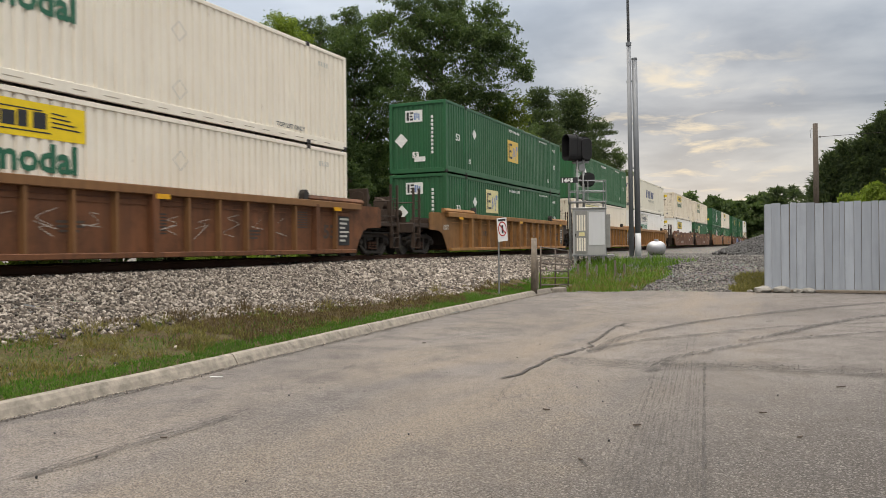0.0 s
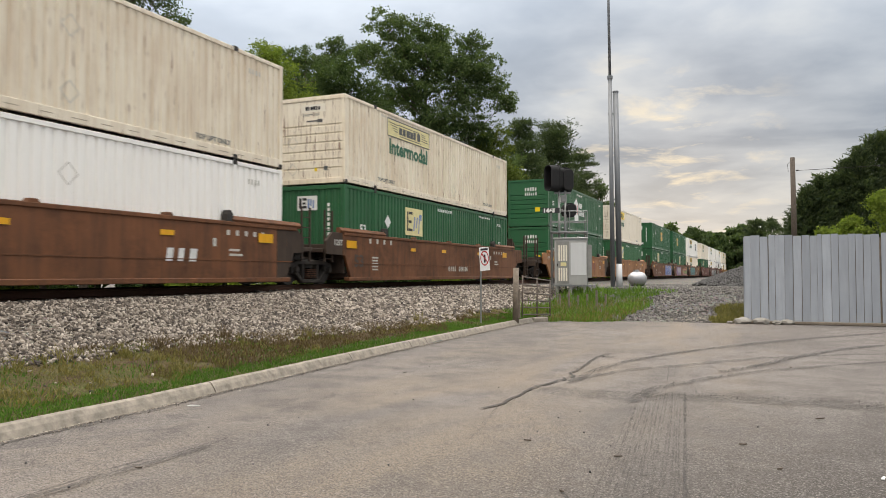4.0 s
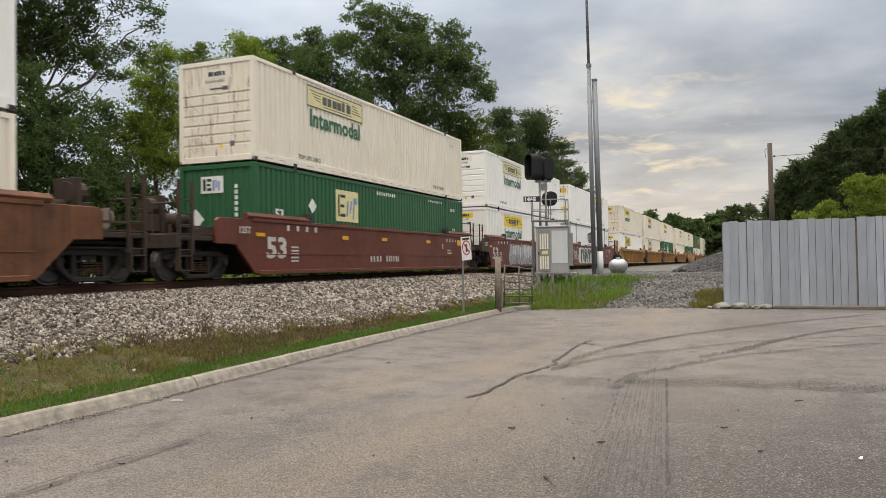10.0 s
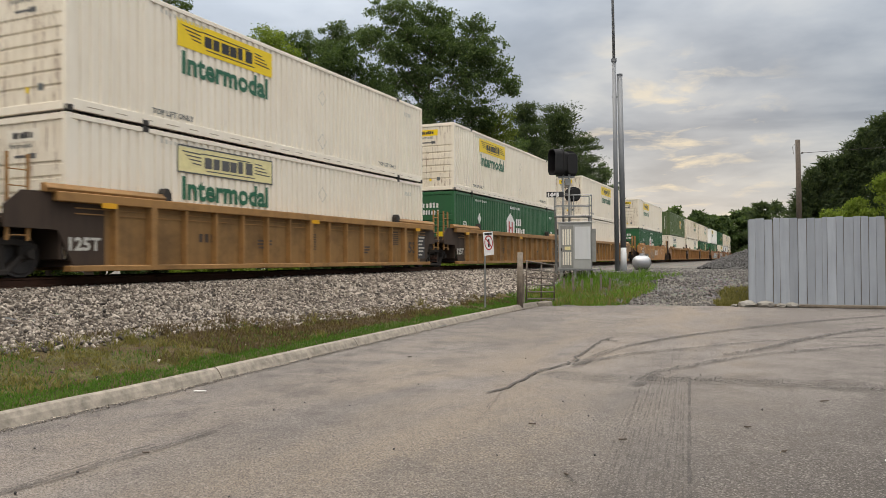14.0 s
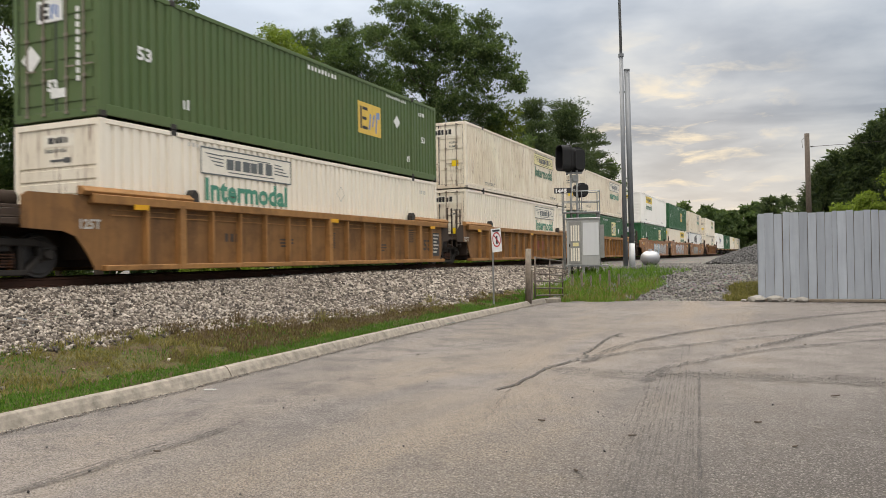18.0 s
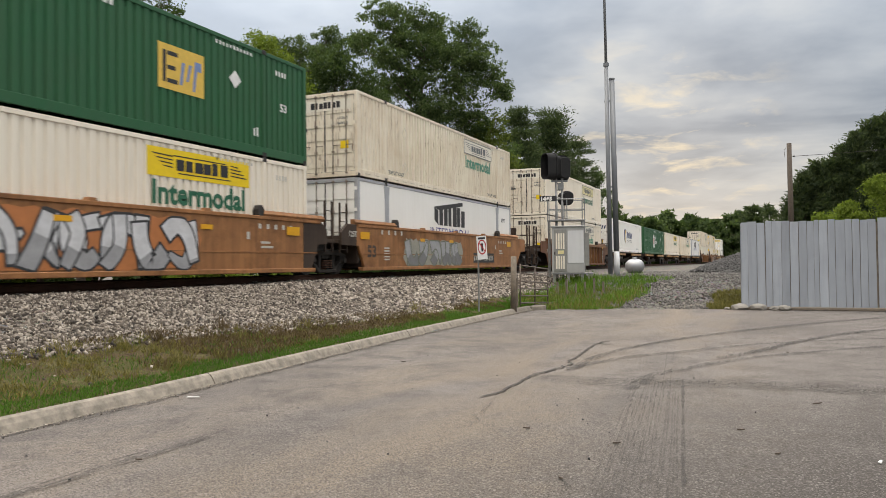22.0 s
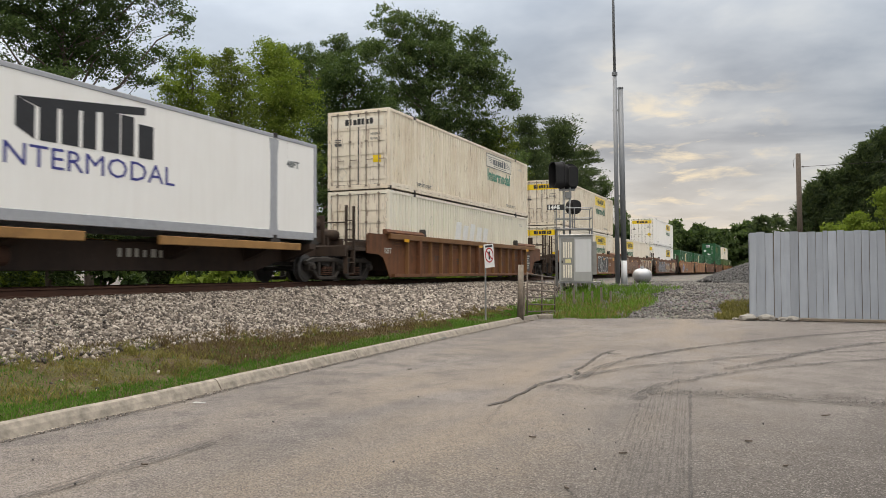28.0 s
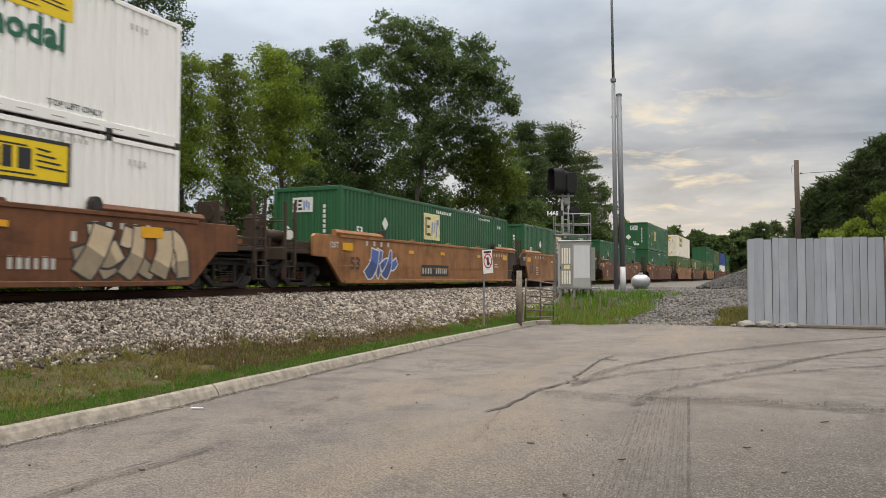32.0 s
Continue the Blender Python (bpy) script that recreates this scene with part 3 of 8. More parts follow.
def make_lot_marks(lot):
    cracks = (
        ([(-2.88, 14.47), (-3.01, 13.79), (-2.92, 12.52), (-2.85, 11.45), (-2.75, 10.87), (-2.80, 10.41), (-2.97, 9.89), (-2.92, 9.48), (-2.95, 8.88), (-2.92, 8.30), (-3.03, 7.95)], 0.052, 1),
        ([(-2.92, 8.45), (-2.80, 7.72), (-2.64, 6.97), (-2.56, 6.46)], 0.012, 2),
        ([(-2.98, 14.1), (-2.80, 13.80), (-2.64, 13.91)], 0.07, 3),
        ([(-3.19, 20.95), (-3.25, 18.9), (-3.13, 17.26)], 0.020, 4),
        ([(-2.3, 15.9), (-2.01, 16.2), (-1.74, 17.41)], 0.016, 5),
        ([(-5.03, 7.87), (-5.05, 8.1), (-5.14, 8.3)], 0.03, 6),
        ([(-2.65, 13.51), (-1.7, 13.95), (-0.64, 14.61), (1.2, 15.2)], 0.012, 7),
        ([(-2.75, 9.28), (-2.36, 9.19), (-1.67, 9.18), (-1.05, 9.42), (-0.42, 9.56), (0.18, 9.62), (1.13, 9.59), (4.0, 9.5)], 0.022, 8),
        ([(-1.4, 5.25), (-1.3, 5.05), (-1.38, 4.9)], 0.018, 10),
        ([(-6.22, 9.2), (-6.20, 10.4), (-6.3, 11.6)], 0.016, 11),
    )
    for pts, w, seed in cracks:
        v, f = ribbon(wander(pts, 0.09, 0.026, seed), w * (0.75 if seed in (1, 3) else 0.6), 0.0155, True, seed)
        part("crack", raw_mesh("crack", v, f, "crack"), None, lot)
    # dark seam where the asphalt pulls away from the curb
    seam = [(curb_x(y) + 0.10 + 0.02 * math.sin(2.3 * y) + 0.012 * math.sin(7 * y), y) for y in np.arange(2.5, 22.6, 0.18)]
    v, f = ribbon(seam, 0.016, 0.0152, True, 12)
    part("crack", raw_mesh("crack", v, f, "crack"), None, lot)
    # loose broken strip along the joint
    v, f = ribbon(wander([(-2.85, 9.6), (-2.3, 9.5), (-1.7, 9.55), (-1.05, 9.8), (-0.4, 9.95), (0.2, 9.95), (1.2, 9.95), (6.0, 9.9)], 0.12, 0.03, 9), 0.60, 0.0155, True, 9)
    part("broken_joint", raw_mesh("broken_joint", v, f, "crumble"), None, lot, "crumbled dark joint across the asphalt")
    v, f = ribbon(wander([(-0.9, 9.62), (-0.4, 9.68), (0.2, 9.74), (1.2, 9.70), (5.0, 9.6)], 0.10, 0.02, 13), 0.24, 0.0158, True, 13)
    part("broken_joint", raw_mesh("broken_joint", v, f, "crumble"), None, lot, "dark edge of the broken joint")
    rng = np.random.default_rng(77)
    k = rng.uniform(0, 1, 1500) ** 0.7
    x = -2.9 + 8.0 * k
    bits = np.stack([x, 9.56 + 0.36 * np.clip((x + 2.2) / 2.0, 0, 1) + rng.normal(0, 0.14, 1500), np.full(1500, 0.016)], 1)
    ob = new("loose_chippings", boxes_cloud("loose_chippings", bits, rng.uniform(0.004, 0.012, 1500), "gravel", 78, 0.6))
    tagged(ob, "loose stone chippings along the broken joint", "chippings", kind="stuff")
    bits = np.stack([rng.uniform(-6.2, 6, 420), rng.uniform(3, 24, 420), np.full(420, 0.013)], 1)
    ob = new("debris", boxes_cloud("debris", bits, rng.uniform(0.006, 0.015, 420), "heap", 79, 0.4))
    tagged(ob, "small dark debris scattered over the asphalt", "debris", kind="stuff")
    y = rng.uniform(3.0, 22.5, 2600)
    bits = np.stack([np.array([curb_x(q) for q in y]) + 0.03 + np.abs(rng.normal(0, 0.07, 2600)), y, np.full(2600, 0.014)], 1)
    ob = new("curb_grit", boxes_cloud("curb_grit", bits, rng.uniform(0.004, 0.013, 2600), "ballast", 80, 0.6))
    tagged(ob, "pale loose grit gathered along the curb", "grit", kind="stuff")
    v, f = ribbon([(curb_x(y) + 0.035 + 0.02 * math.sin(3 * y), y) for y in np.arange(3, 23, 0.25)], 0.07, 0.0165, True, 61)
    part("grit_line", raw_mesh("grit_line", v, f, "grit"), None, lot, "pale grit along the curb")
    for k, (x, y, w, d) in enumerate(((-4.9, 12.1, 0.75, 0.9), (-0.15, 6.38, 0.22, 0.16), (-3.6, 17.5, 0.8, 1.6), (-4.6, 9.2, 0.5, 1.2))):
        rnd = random.Random(90 + k)
        ring = [(x + w * math.cos(a) * rnd.uniform(0.7, 1.1), y + d * math.sin(a) * rnd.uniform(0.7, 1.1), 0.0160 + 0.0002 * k) for a in np.linspace(0, 2 * math.pi, 22, endpoint=False)]
        part("pale_patch", raw_mesh("pale_patch", ring, [tuple(range(22))], "pale_patch"), None, lot, "paler worn patch of asphalt")
    marks = (
        ([(-1.60, 9.0), (-1.53, 9.5), (-1.50, 10.15), (-1.21, 10.88), (-0.54, 12.28), (0.26, 13.32), (1.76, 14.87), (4.2, 16.4)], 0.17),
        ([(-2.64, 10.29), (-2.48, 12.67), (-1.84, 14.82), (-0.74, 17.16), (0.38, 19.03), (2.66, 22.3)], 0.16),
        ([(-2.45, 13.0), (-1.70, 15.2), (-0.58, 17.6), (0.56, 19.5), (2.85, 22.8)], 0.10),
        ([(-2.68, 10.45), (-2.18, 11.98), (-1.44, 13.04), (-0.62, 14.22), (0.3, 15.23), (2.0, 16.4), (4.6, 17.6)], 0.13),
        ([(-0.80, 12.3), (-0.1, 13.9), (0.3, 15.1), (1.16, 17.01), (2.19, 18.5), (4.4, 20.3)], 0.20),
        ([(-0.45, 13.2), (0.55, 15.6), (1.40, 17.3), (2.6, 18.9), (4.8, 20.6)], 0.08),
        ([(-4.62, 3.3), (-4.56, 3.83), (-4.60, 4.19), (-4.56, 4.6), (-4.55, 5.0), (-4.62, 5.6)], 0.075),
        ([(-4.66, 3.1), (-4.64, 3.7), (-4.68, 4.3), (-4.66, 4.7)], 0.04),
    )
    for k, (pts, w) in enumerate(marks):
        v, f = ribbon(curve_points(pts, 48), w, 0.016 + 0.0003 * k, True, 20 + k)
        part("tyre_mark", raw_mesh("tyre_mark", v, f, "tyre_mark"), None, lot, "dark curved tyre mark")
    rnd = random.Random(41)
    for k in range(17):
        x = -1.56 + 0.034 * k + rnd.uniform(-0.012, 0.012)
        far = 9.3 + rnd.uniform(-0.5, 0.6) + (4.5 if k in (10, 13) else 0)
        pts = [(x + 0.105 * (9.2 - y) + 0.008 * math.sin(y + k), y) for y in np.linspace(2.5, far, 30)]
        v, f = ribbon(pts, rnd.choice((0.012, 0.018, 0.014)), 0.0185 + 0.0003 * k, True, 40 + k)
        part("tyre_mark", raw_mesh("tyre_mark", v, f, "tread"), None, lot)
    v, f = ribbon([(-0.98 + 0.105 * (9.2 - y), y) for y in np.linspace(2.5, 10.0, 40)], 0.032, 0.0245, True, 60)
    part("tyre_mark", raw_mesh("tyre_mark", v, f, "tyre_mark"), None, lot, "dark straight tyre mark")


def make_curb():
    """Concrete curb in cast lengths with open joints."""
    curb = thing("curb", "pale weathered concrete curb along the asphalt", "curb", kind="structure")
    joints = [-6.0, -2.0, 1.0, 3.9, 7.68, 11.5, 14.1, 14.95, 18.2, 20.8, 23.2]
    for a, b in zip(joints, joints[1:]):
        prof = ((0.0, -0.1), (0.0, 0.012), (0.035, 0.075), (0.075, 0.125), (0.115, 0.142), (0.16, 0.136), (0.17, -0.1))
        n = 7
        v, f = [], []
        for i in range(n + 1):
            y = a + 0.012 + (b - a - 0.024) * i / n
            x = curb_x(y)
            v += [(x - u, y + 0.004 * math.sin(9 * y), w + 0.004 * noise.noise((x, y * 2, w))) for u, w in prof]
        k = len(prof)
        for i in range(n):
            f += [(i * k + j, i * k + (j + 1) % k, (i + 1) * k + (j + 1) % k, (i + 1) * k + j) for j in range(k)]
        f += [tuple(range(k))[::-1], tuple(range(n * k, n * k + k))]
        part("curb_length", raw_mesh("curb_length", v, f, "concrete"), None, curb)
    # rounded nose at the end
    b = Builder()
    pts = [(-7.2, 23.2), (-7.02, 23.2), (-6.86, 23.5), (-6.72, 23.75), (-6.80, 23.92), (-7.0, 23.95), (-7.15, 23.7)]
    b.prism(pts, -0.1, 0.13, "z")
    part("curb_nose", b, "concrete", curb, bevel=0.02)


def boxes_cloud(name, centres, sizes, material, seed, squash=0.75):
    """Many small rough stones in one mesh."""
    rng = np.random.default_rng(seed)
    n = len(centres)
    cube = np.array([(x, y, z) for z in (-1, 1) for y in (-1, 1) for x in (-1, 1)], float) * 0.5
    quads = np.array(((0, 2, 3, 1), (4, 5, 7, 6), (0, 1, 5, 4), (2, 6, 7, 3), (0, 4, 6, 2), (1, 3, 7, 5)))
    v = cube[None] * (1 + rng.uniform(-0.35, 0.35, (n, 8, 3)))
    v *= sizes[:, None, None] * np.stack([rng.uniform(0.7, 1.3, n), rng.uniform(0.7, 1.2, n), np.full(n, squash)], 1)[:, None, :]
    a = rng.normal(size=(n, 4))
    a /= np.linalg.norm(a, axis=1)[:, None]
    w, x, y, z = a.T
    rot = np.stack([1 - 2 * (y * y + z * z), 2 * (x * y - z * w), 2 * (x * z + y * w), 2 * (x * y + z * w), 1 - 2 * (x * x + z * z), 2 * (y * z - x * w),
                    2 * (x * z - y * w), 2 * (y * z + x * w), 1 - 2 * (x * x + y * y)], 1).reshape(n, 3, 3)
    v = np.einsum("nij,nkj->nki", rot, v) + centres[:, None, :]
    f = (np.arange(n)[:, None, None] * 8 + quads[None]).reshape(-1, 4)
    return quick_mesh(name, v.reshape(-1, 3), f, material)


def quick_mesh(name, verts, quads, material):
    me = bpy.data.meshes.new(name)
    n, k = len(quads), quads.shape[1]
    me.vertices.add(len(verts))
    me.vertices.foreach_set("co", np.ascontiguousarray(verts, np.float32).ravel())
    me.loops.add(n * k)
    me.loops.foreach_set("vertex_index", np.ascontiguousarray(quads, np.int32).ravel())
    me.polygons.add(n)
    me.polygons.foreach_set("loop_start", np.arange(0, n * k, k, dtype=np.int32))
    me.update(calc_edges=True)
    me.materials.append(MAT[material])
    return me


def scatter(n, x0, x1, y0, y1, lift, seed, keep=None):
    rng = np.random.default_rng(seed)
    p = np.stack([rng.uniform(x0, x1, n), rng.uniform(y0, y1, n)], 1)
    if keep is not None:
        p = np.array([q for q in p if keep(*q)])
    return np.array([(x, y, ground_z(x, y) + lift) for x, y in p])


def ballast_foot(y):
    return -8.75 + 0.7 * smooth(8, 15, y) - 0.5 * smooth(17, 24, y) + 0.25 * noise.noise((0, y * 0.9, 3)) + 0.12 * noise.noise((0, y * 3, 8))


def make_ballast():
    rng = np.random.default_rng(3)
    def on_bank(x, y):
        return x < ballast_foot(y) + rng.normal(0, 0.10)
    near = scatter(52000, -12.95, -8.0, 2.5, 17, 0.0, 4, on_bank)
    far = scatter(15000, -13.2, -7.8, 17, 36, 0.014, 5, on_bank)
    near[:, 2] += rng.uniform(-0.006, 0.034, len(near))
    ob = new("ballast", boxes_cloud("ballast", np.concatenate([near, far]),
             np.concatenate([0.026 + 0.040 * rng.uniform(0, 1, len(near)) ** 1.6, rng.uniform(0.065, 0.12, len(far))]), "ballast", 6, 0.6))
    tagged(ob, "grey and pale crushed stone ballast sloping from the track", "ballast", kind="stuff")
    gravel = scatter(11000, -7.0, -0.9, 25.6, 44, 0.008, 7)
    ob = new("gravel", boxes_cloud("gravel", gravel, np.random.default_rng(8).uniform(0.03, 0.085, len(gravel)), "gravel", 9, 0.5))
    tagged(ob, "loose grey gravel on the rising service road", "gravel", kind="stuff")


def make_verge():
    """The strip of soil between curb and ballast."""
    ys, v = list(np.arange(-2, 24.3, 0.35)), []
    for y in ys:
        x0, x1 = curb_x(y) - 0.17, ballast_foot(y) - 0.15
        for k in range(9):
            x = x0 + (x1 - x0) * k / 8
            v.append((x, y, ground_z(x, y) + 0.012 + 0.035 * noise.noise((x * 0.7, y * 0.7, 0)) * (x < -7.2) + 0.012 * noise.noise((x * 3, y * 3, 1))))
    f = [(j * 9 + i, j * 9 + i + 1, (j + 1) * 9 + i + 1, (j + 1) * 9 + i) for j in range(len(ys) - 1) for i in range(8)]
    tagged(new("verge", raw_mesh("verge", v, f, "verge", True)), "bare brown soil with moss between curb and ballast", "verge", kind="structure")


def blades(centres, height, width, seed, lean=0.45):
    rng = np.random.default_rng(seed)
    n = len(centres)
    a = rng.uniform(0, 2 * math.pi, n)
    h = height * rng.uniform(0.5, 1.4, n)
    side = np.stack([np.cos(a), np.sin(a), np.zeros(n)], 1) * (width * rng.uniform(0.6, 1.4, n))[:, None]
    tilt = np.stack([rng.normal(0, lean, n), rng.normal(0, lean, n), np.ones(n)], 1) * h[:, None]
    mid = centres + tilt * 0.55 + np.stack([np.zeros(n), np.zeros(n), 0.08 * h], 1)
    return np.stack([centres - side, centres + side, mid + side * 0.7, mid - side * 0.7], 1), np.stack([mid - side * 0.7, mid + side * 0.7, centres + tilt + side * 0.1, centres + tilt - side * 0.1], 1)


def blade_mesh(name, centres, height, width, material, seed):
    a, b = blades(centres, height, width, seed)
    v = np.concatenate([a, b]).reshape(-1, 3)
    return quick_mesh(name, v, np.arange(len(v)).reshape(-1, 4), material)


def make_grass():
    rng = np.random.default_rng(11)
    tag = tagged

    def strip(x, y):
        return x < curb_x(y) - 0.15

    def edge(y):
        return 0.42 + 0.22 * noise.noise((0, y * 1.3, 3)) + 0.12 * noise.noise((0, y * 4.0, 5)) + 0.30 * smooth(14, 20, y)

    def bank(x, y):
        return strip(x, y) and x > ballast_foot(y) - 0.3 and curb_x(y) - x - 0.15 > 0.8 * edge(y)
    fresh = scatter(84000, -8.2, -6.5, 3.0, 24.0, 0.0, 12, lambda x, y: strip(x, y) and curb_x(y) - x - 0.15 < edge(y) + abs(rng.normal(0, 0.05)))
    tag(new("grass", blade_mesh("grass", fresh, 0.052, 0.005, "grass", 13)), "short fresh green grass behind the curb", "grass", kind="stuff")
    olive = scatter(46000, -9.6, -6.8, 2.5, 24.0, 0.0, 14, lambda x, y: bank(x, y) and noise.noise((x * 1.6, y * 1.2, 5)) > 0.06 + 0.35 * smooth(8.0, 9.5, y) * (1 - smooth(14.5, 17, y)))
    tag(new("dry_grass", blade_mesh("dry_grass", olive, 0.050, 0.007, "olive_grass", 15)), "olive and yellowed grass on the bank", "grass", kind="stuff")
    tan = scatter(10000, -9.6, -6.9, 2.5, 22.0, 0.0, 34, lambda x, y: bank(x, y) and noise.noise((x * 2.1, y * 1.7, 15)) > -0.1)
    tag(new("dry_grass", blade_mesh("dry_grass", tan, 0.05, 0.008, "dry_grass", 35)), "dry tan thatch among the grass", "grass", kind="stuff")
    mid = scatter(14000, -9.3, -7.0, 3.0, 24.0, 0.0, 24, lambda x, y: bank(x, y) and noise.noise((x * 1.5, y * 1.1, 9)) > 0.02)
    tag(new("grass", blade_mesh("grass", mid, 0.055, 0.006, "grass", 25)), "thin mixed green grass on the bank", "grass", kind="stuff")
    brown = scatter(25000, -9.2, -7.0, 7.5, 22.0, 0.0, 16, lambda x, y: strip(x, y) and ballast_foot(y) - 0.55 < x < curb_x(y) - 0.45 - 0.3 * noise.noise((x, y * 0.8, 21)) and noise.noise((x * 1.3, y * 0.8, 2)) > 0.1 - 0.5 * smooth(8, 9.5, y) + 0.4 * smooth(15, 18, y))
    tag(new("dead_weeds", blade_mesh("dead_weeds", brown, 0.075, 0.007, "weed", 17)), "dead brown weeds along the ballast edge", "weeds", kind="stuff")
    for i in range(9):
        y = 7.2 + 1.7 * i
        x = ballast_foot(y) + rng.uniform(-0.35, 0.35)
        c = np.array([(x + rng.normal(0, 0.05), y + rng.normal(0, 0.05), ground_z(x, y)) for k in range(40)])
        tag(new("weed_tuft", blade_mesh("weed_tuft", c, 0.24, 0.006, "weed" if i % 3 else "dry_grass", 300 + i)), "dry brown weed tuft at the ballast foot", "weed", "weed tufts", kind="")
    spots = scatter(700, -9.5, -6.8, 2.8, 22.0, 0.0, 54, lambda x, y: bank(x, y) and noise.noise((x * 1.2, y * 0.9, 31)) > -0.1 and not (9 < y < 15 and rng.random() < 0.6))
    tufts = np.repeat(spots, 16, 0) + np.stack([rng.normal(0, 0.045, 16 * len(spots)), rng.normal(0, 0.045, 16 * len(spots)), np.zeros(16 * len(spots))], 1)
    half = len(spots) // 2 * 16
    tag(new("grass_tuft", blade_mesh("grass_tuft", tufts[:half], 0.105, 0.008, "olive_grass", 55)), "uneven olive grass tufts on the bank", "grass", kind="stuff")
    tag(new("grass_tuft", blade_mesh("grass_tuft", tufts[half:], 0.085, 0.008, "dry_grass", 56)), "uneven dry grass tufts on the bank", "grass", kind="stuff")
    loose = scatter(120, -9.4, -6.9, 3.0, 20.0, 0.018, 44, bank)
    tag(new("stray_stones", boxes_cloud("stray_stones", loose, rng.uniform(0.02, 0.045, len(loose)), "ballast", 45)), "stray ballast stones lying in the grass", "stones", kind="stuff")
    def clump(x, y):
        edge = -5.2 + 0.9 * noise.noise((x * 0.6, y * 0.6, 1)) + 0.14 * (y - 24)
        return x < edge and y > 24.25 + 0.5 * noise.noise((x * 2, 0, 4)) - (0.9 if x < -6.8 else 0) and noise.noise((x * 1.7, y * 1.2, 7)) > -0.35
    short = scatter(9000, -8.3, -3.6, 23.6, 33.0, 0.0, 18, clump)
    tag(new("short_grass", blade_mesh("short_grass", short, 0.13, 0.009, "lush_grass", 19)), "short green grass below the signal cabinet", "grass", kind="stuff")
    tall = scatter(5200, -8.3, -4.0, 25.0, 33.0, 0.0, 28, lambda x, y: clump(x, y) and noise.noise((x * 1.1, y * 0.9, 12)) > 0.0)
    tag(new("tall_grass", blade_mesh("tall_grass", tall, 0.31, 0.011, "lush_grass", 29)), "tall green weeds below the signal cabinet", "grass", kind="stuff")
    straw = scatter(2600, -8.0, -4.5, 24.2, 30.0, 0.0, 38, clump)
    tag(new("dry_grass", blade_mesh("dry_grass", straw, 0.22, 0.008, "dry_grass", 39)), "dry stalks in the tall grass", "grass", kind="stuff")
    tuft = scatter(2600, -2.0, -1.0, 25.2, 29.5, 0.0, 20, lambda x, y: x > -1.9 + 0.3 * noise.noise((x, y, 6)))
    tag(new("tall_grass", blade_mesh("tall_grass", tuft, 0.15, 0.010, "olive_grass", 21)), "green grass tuft beside the fence", "grass", kind="stuff")


def make_track():
    track = thing("railway_track", "rusty steel rails on dark timber ties", "railway track", kind="structure")
    prof = ((-0.075, 0), (0.075, 0), (0.075, 0.015), (0.012, 0.035), (0.010, 0.13), (0.036, 0.145), (0.036, 0.172), (0.028, 0.18), (-0.028, 0.18), (-0.036, 0.172), (-0.036, 0.145), (-0.010, 0.13), (-0.012, 0.035), (-0.075, 0.015))
    for x in (TRACK_X - 0.755, TRACK_X + 0.755):
        b = Builder().prism([(x + u, RAIL_Z - 0.18 + w) for u, w in prof], -80, 700, "y")
        part("rail", b, "rail", track, "rusty brown steel rail")
    me = Builder().box(-1.3, 1.3, -0.115, 0.115, -0.17, 0.0).mesh("tie", "tie", bevel=0.012)
    for i in range(130):
        part("tie", me, None, track, at=pose(TRACK_X + 0.02 * math.sin(i * 7.1), 1.0 + 0.53 * i, RAIL_Z - 0.185))
    plate = Builder().box(-0.10, 0.10, -0.16, 0.16, 0.0, 0.012).mesh("tie_plate", "rail")
    for i in range(60):
        part("tie_plate", plate, None, track, at=pose(TRACK_X + 0.86, 1.0 + 0.53 * i, RAIL_Z - 0.182))


make_ground()
pavement = make_lot()
make_lot_marks(pavement)
make_curb()
make_track()
make_ballast()
make_verge()
make_grass()


# ---- the train ----
SPEED, BOX_H, BOX_W = 22.05, 2.896, 2.591
HALF = BOX_W / 2
MOVERS = []


def moving(ob, y, z):
    ob.matrix_basis = pose(TRACK_X, y, z)
    MOVERS.append((ob, y, z))


def corrugated(length, a, b, z0, z1, x, depth, pitch, sign):
    """Folded sheet from y = a to b."""
    n = round((b - a) / pitch)
    p = (b - a) / n
    line = []
    for i in range(n):
        y = a + i * p
        line += [(y, 0.0), (y + 0.52 * p, 0.0), (y + 0.62 * p, depth), (y + 0.90 * p, depth)]
    line.append((b, 0.0))
    v = [(sign * (x - d), y, z) for z in (z0, z1) for y, d in line]
    k = len(line)
    f = [(i, i + 1, k + i + 1, k + i) for i in range(k - 1)]
    return v, f


def side_sheet(length, colour, sign, smooth_side):
    def make():
        v, f = [], []
        if smooth_side:
            return Builder().box(sign * (HALF - 0.04), sign * (HALF - 0.018), 0.10, length - 0.10, 0.14, BOX_H - 0.10).mesh("side_panel", colour)
        v, f = corrugated(length, 0.13, length - 0.13, 0.17, BOX_H - 0.10, HALF - 0.018, 0.042, 0.25, sign)
        return raw_mesh("side_panel", v, f, colour)
    return cached(("side", length, colour, sign, smooth_side), make)


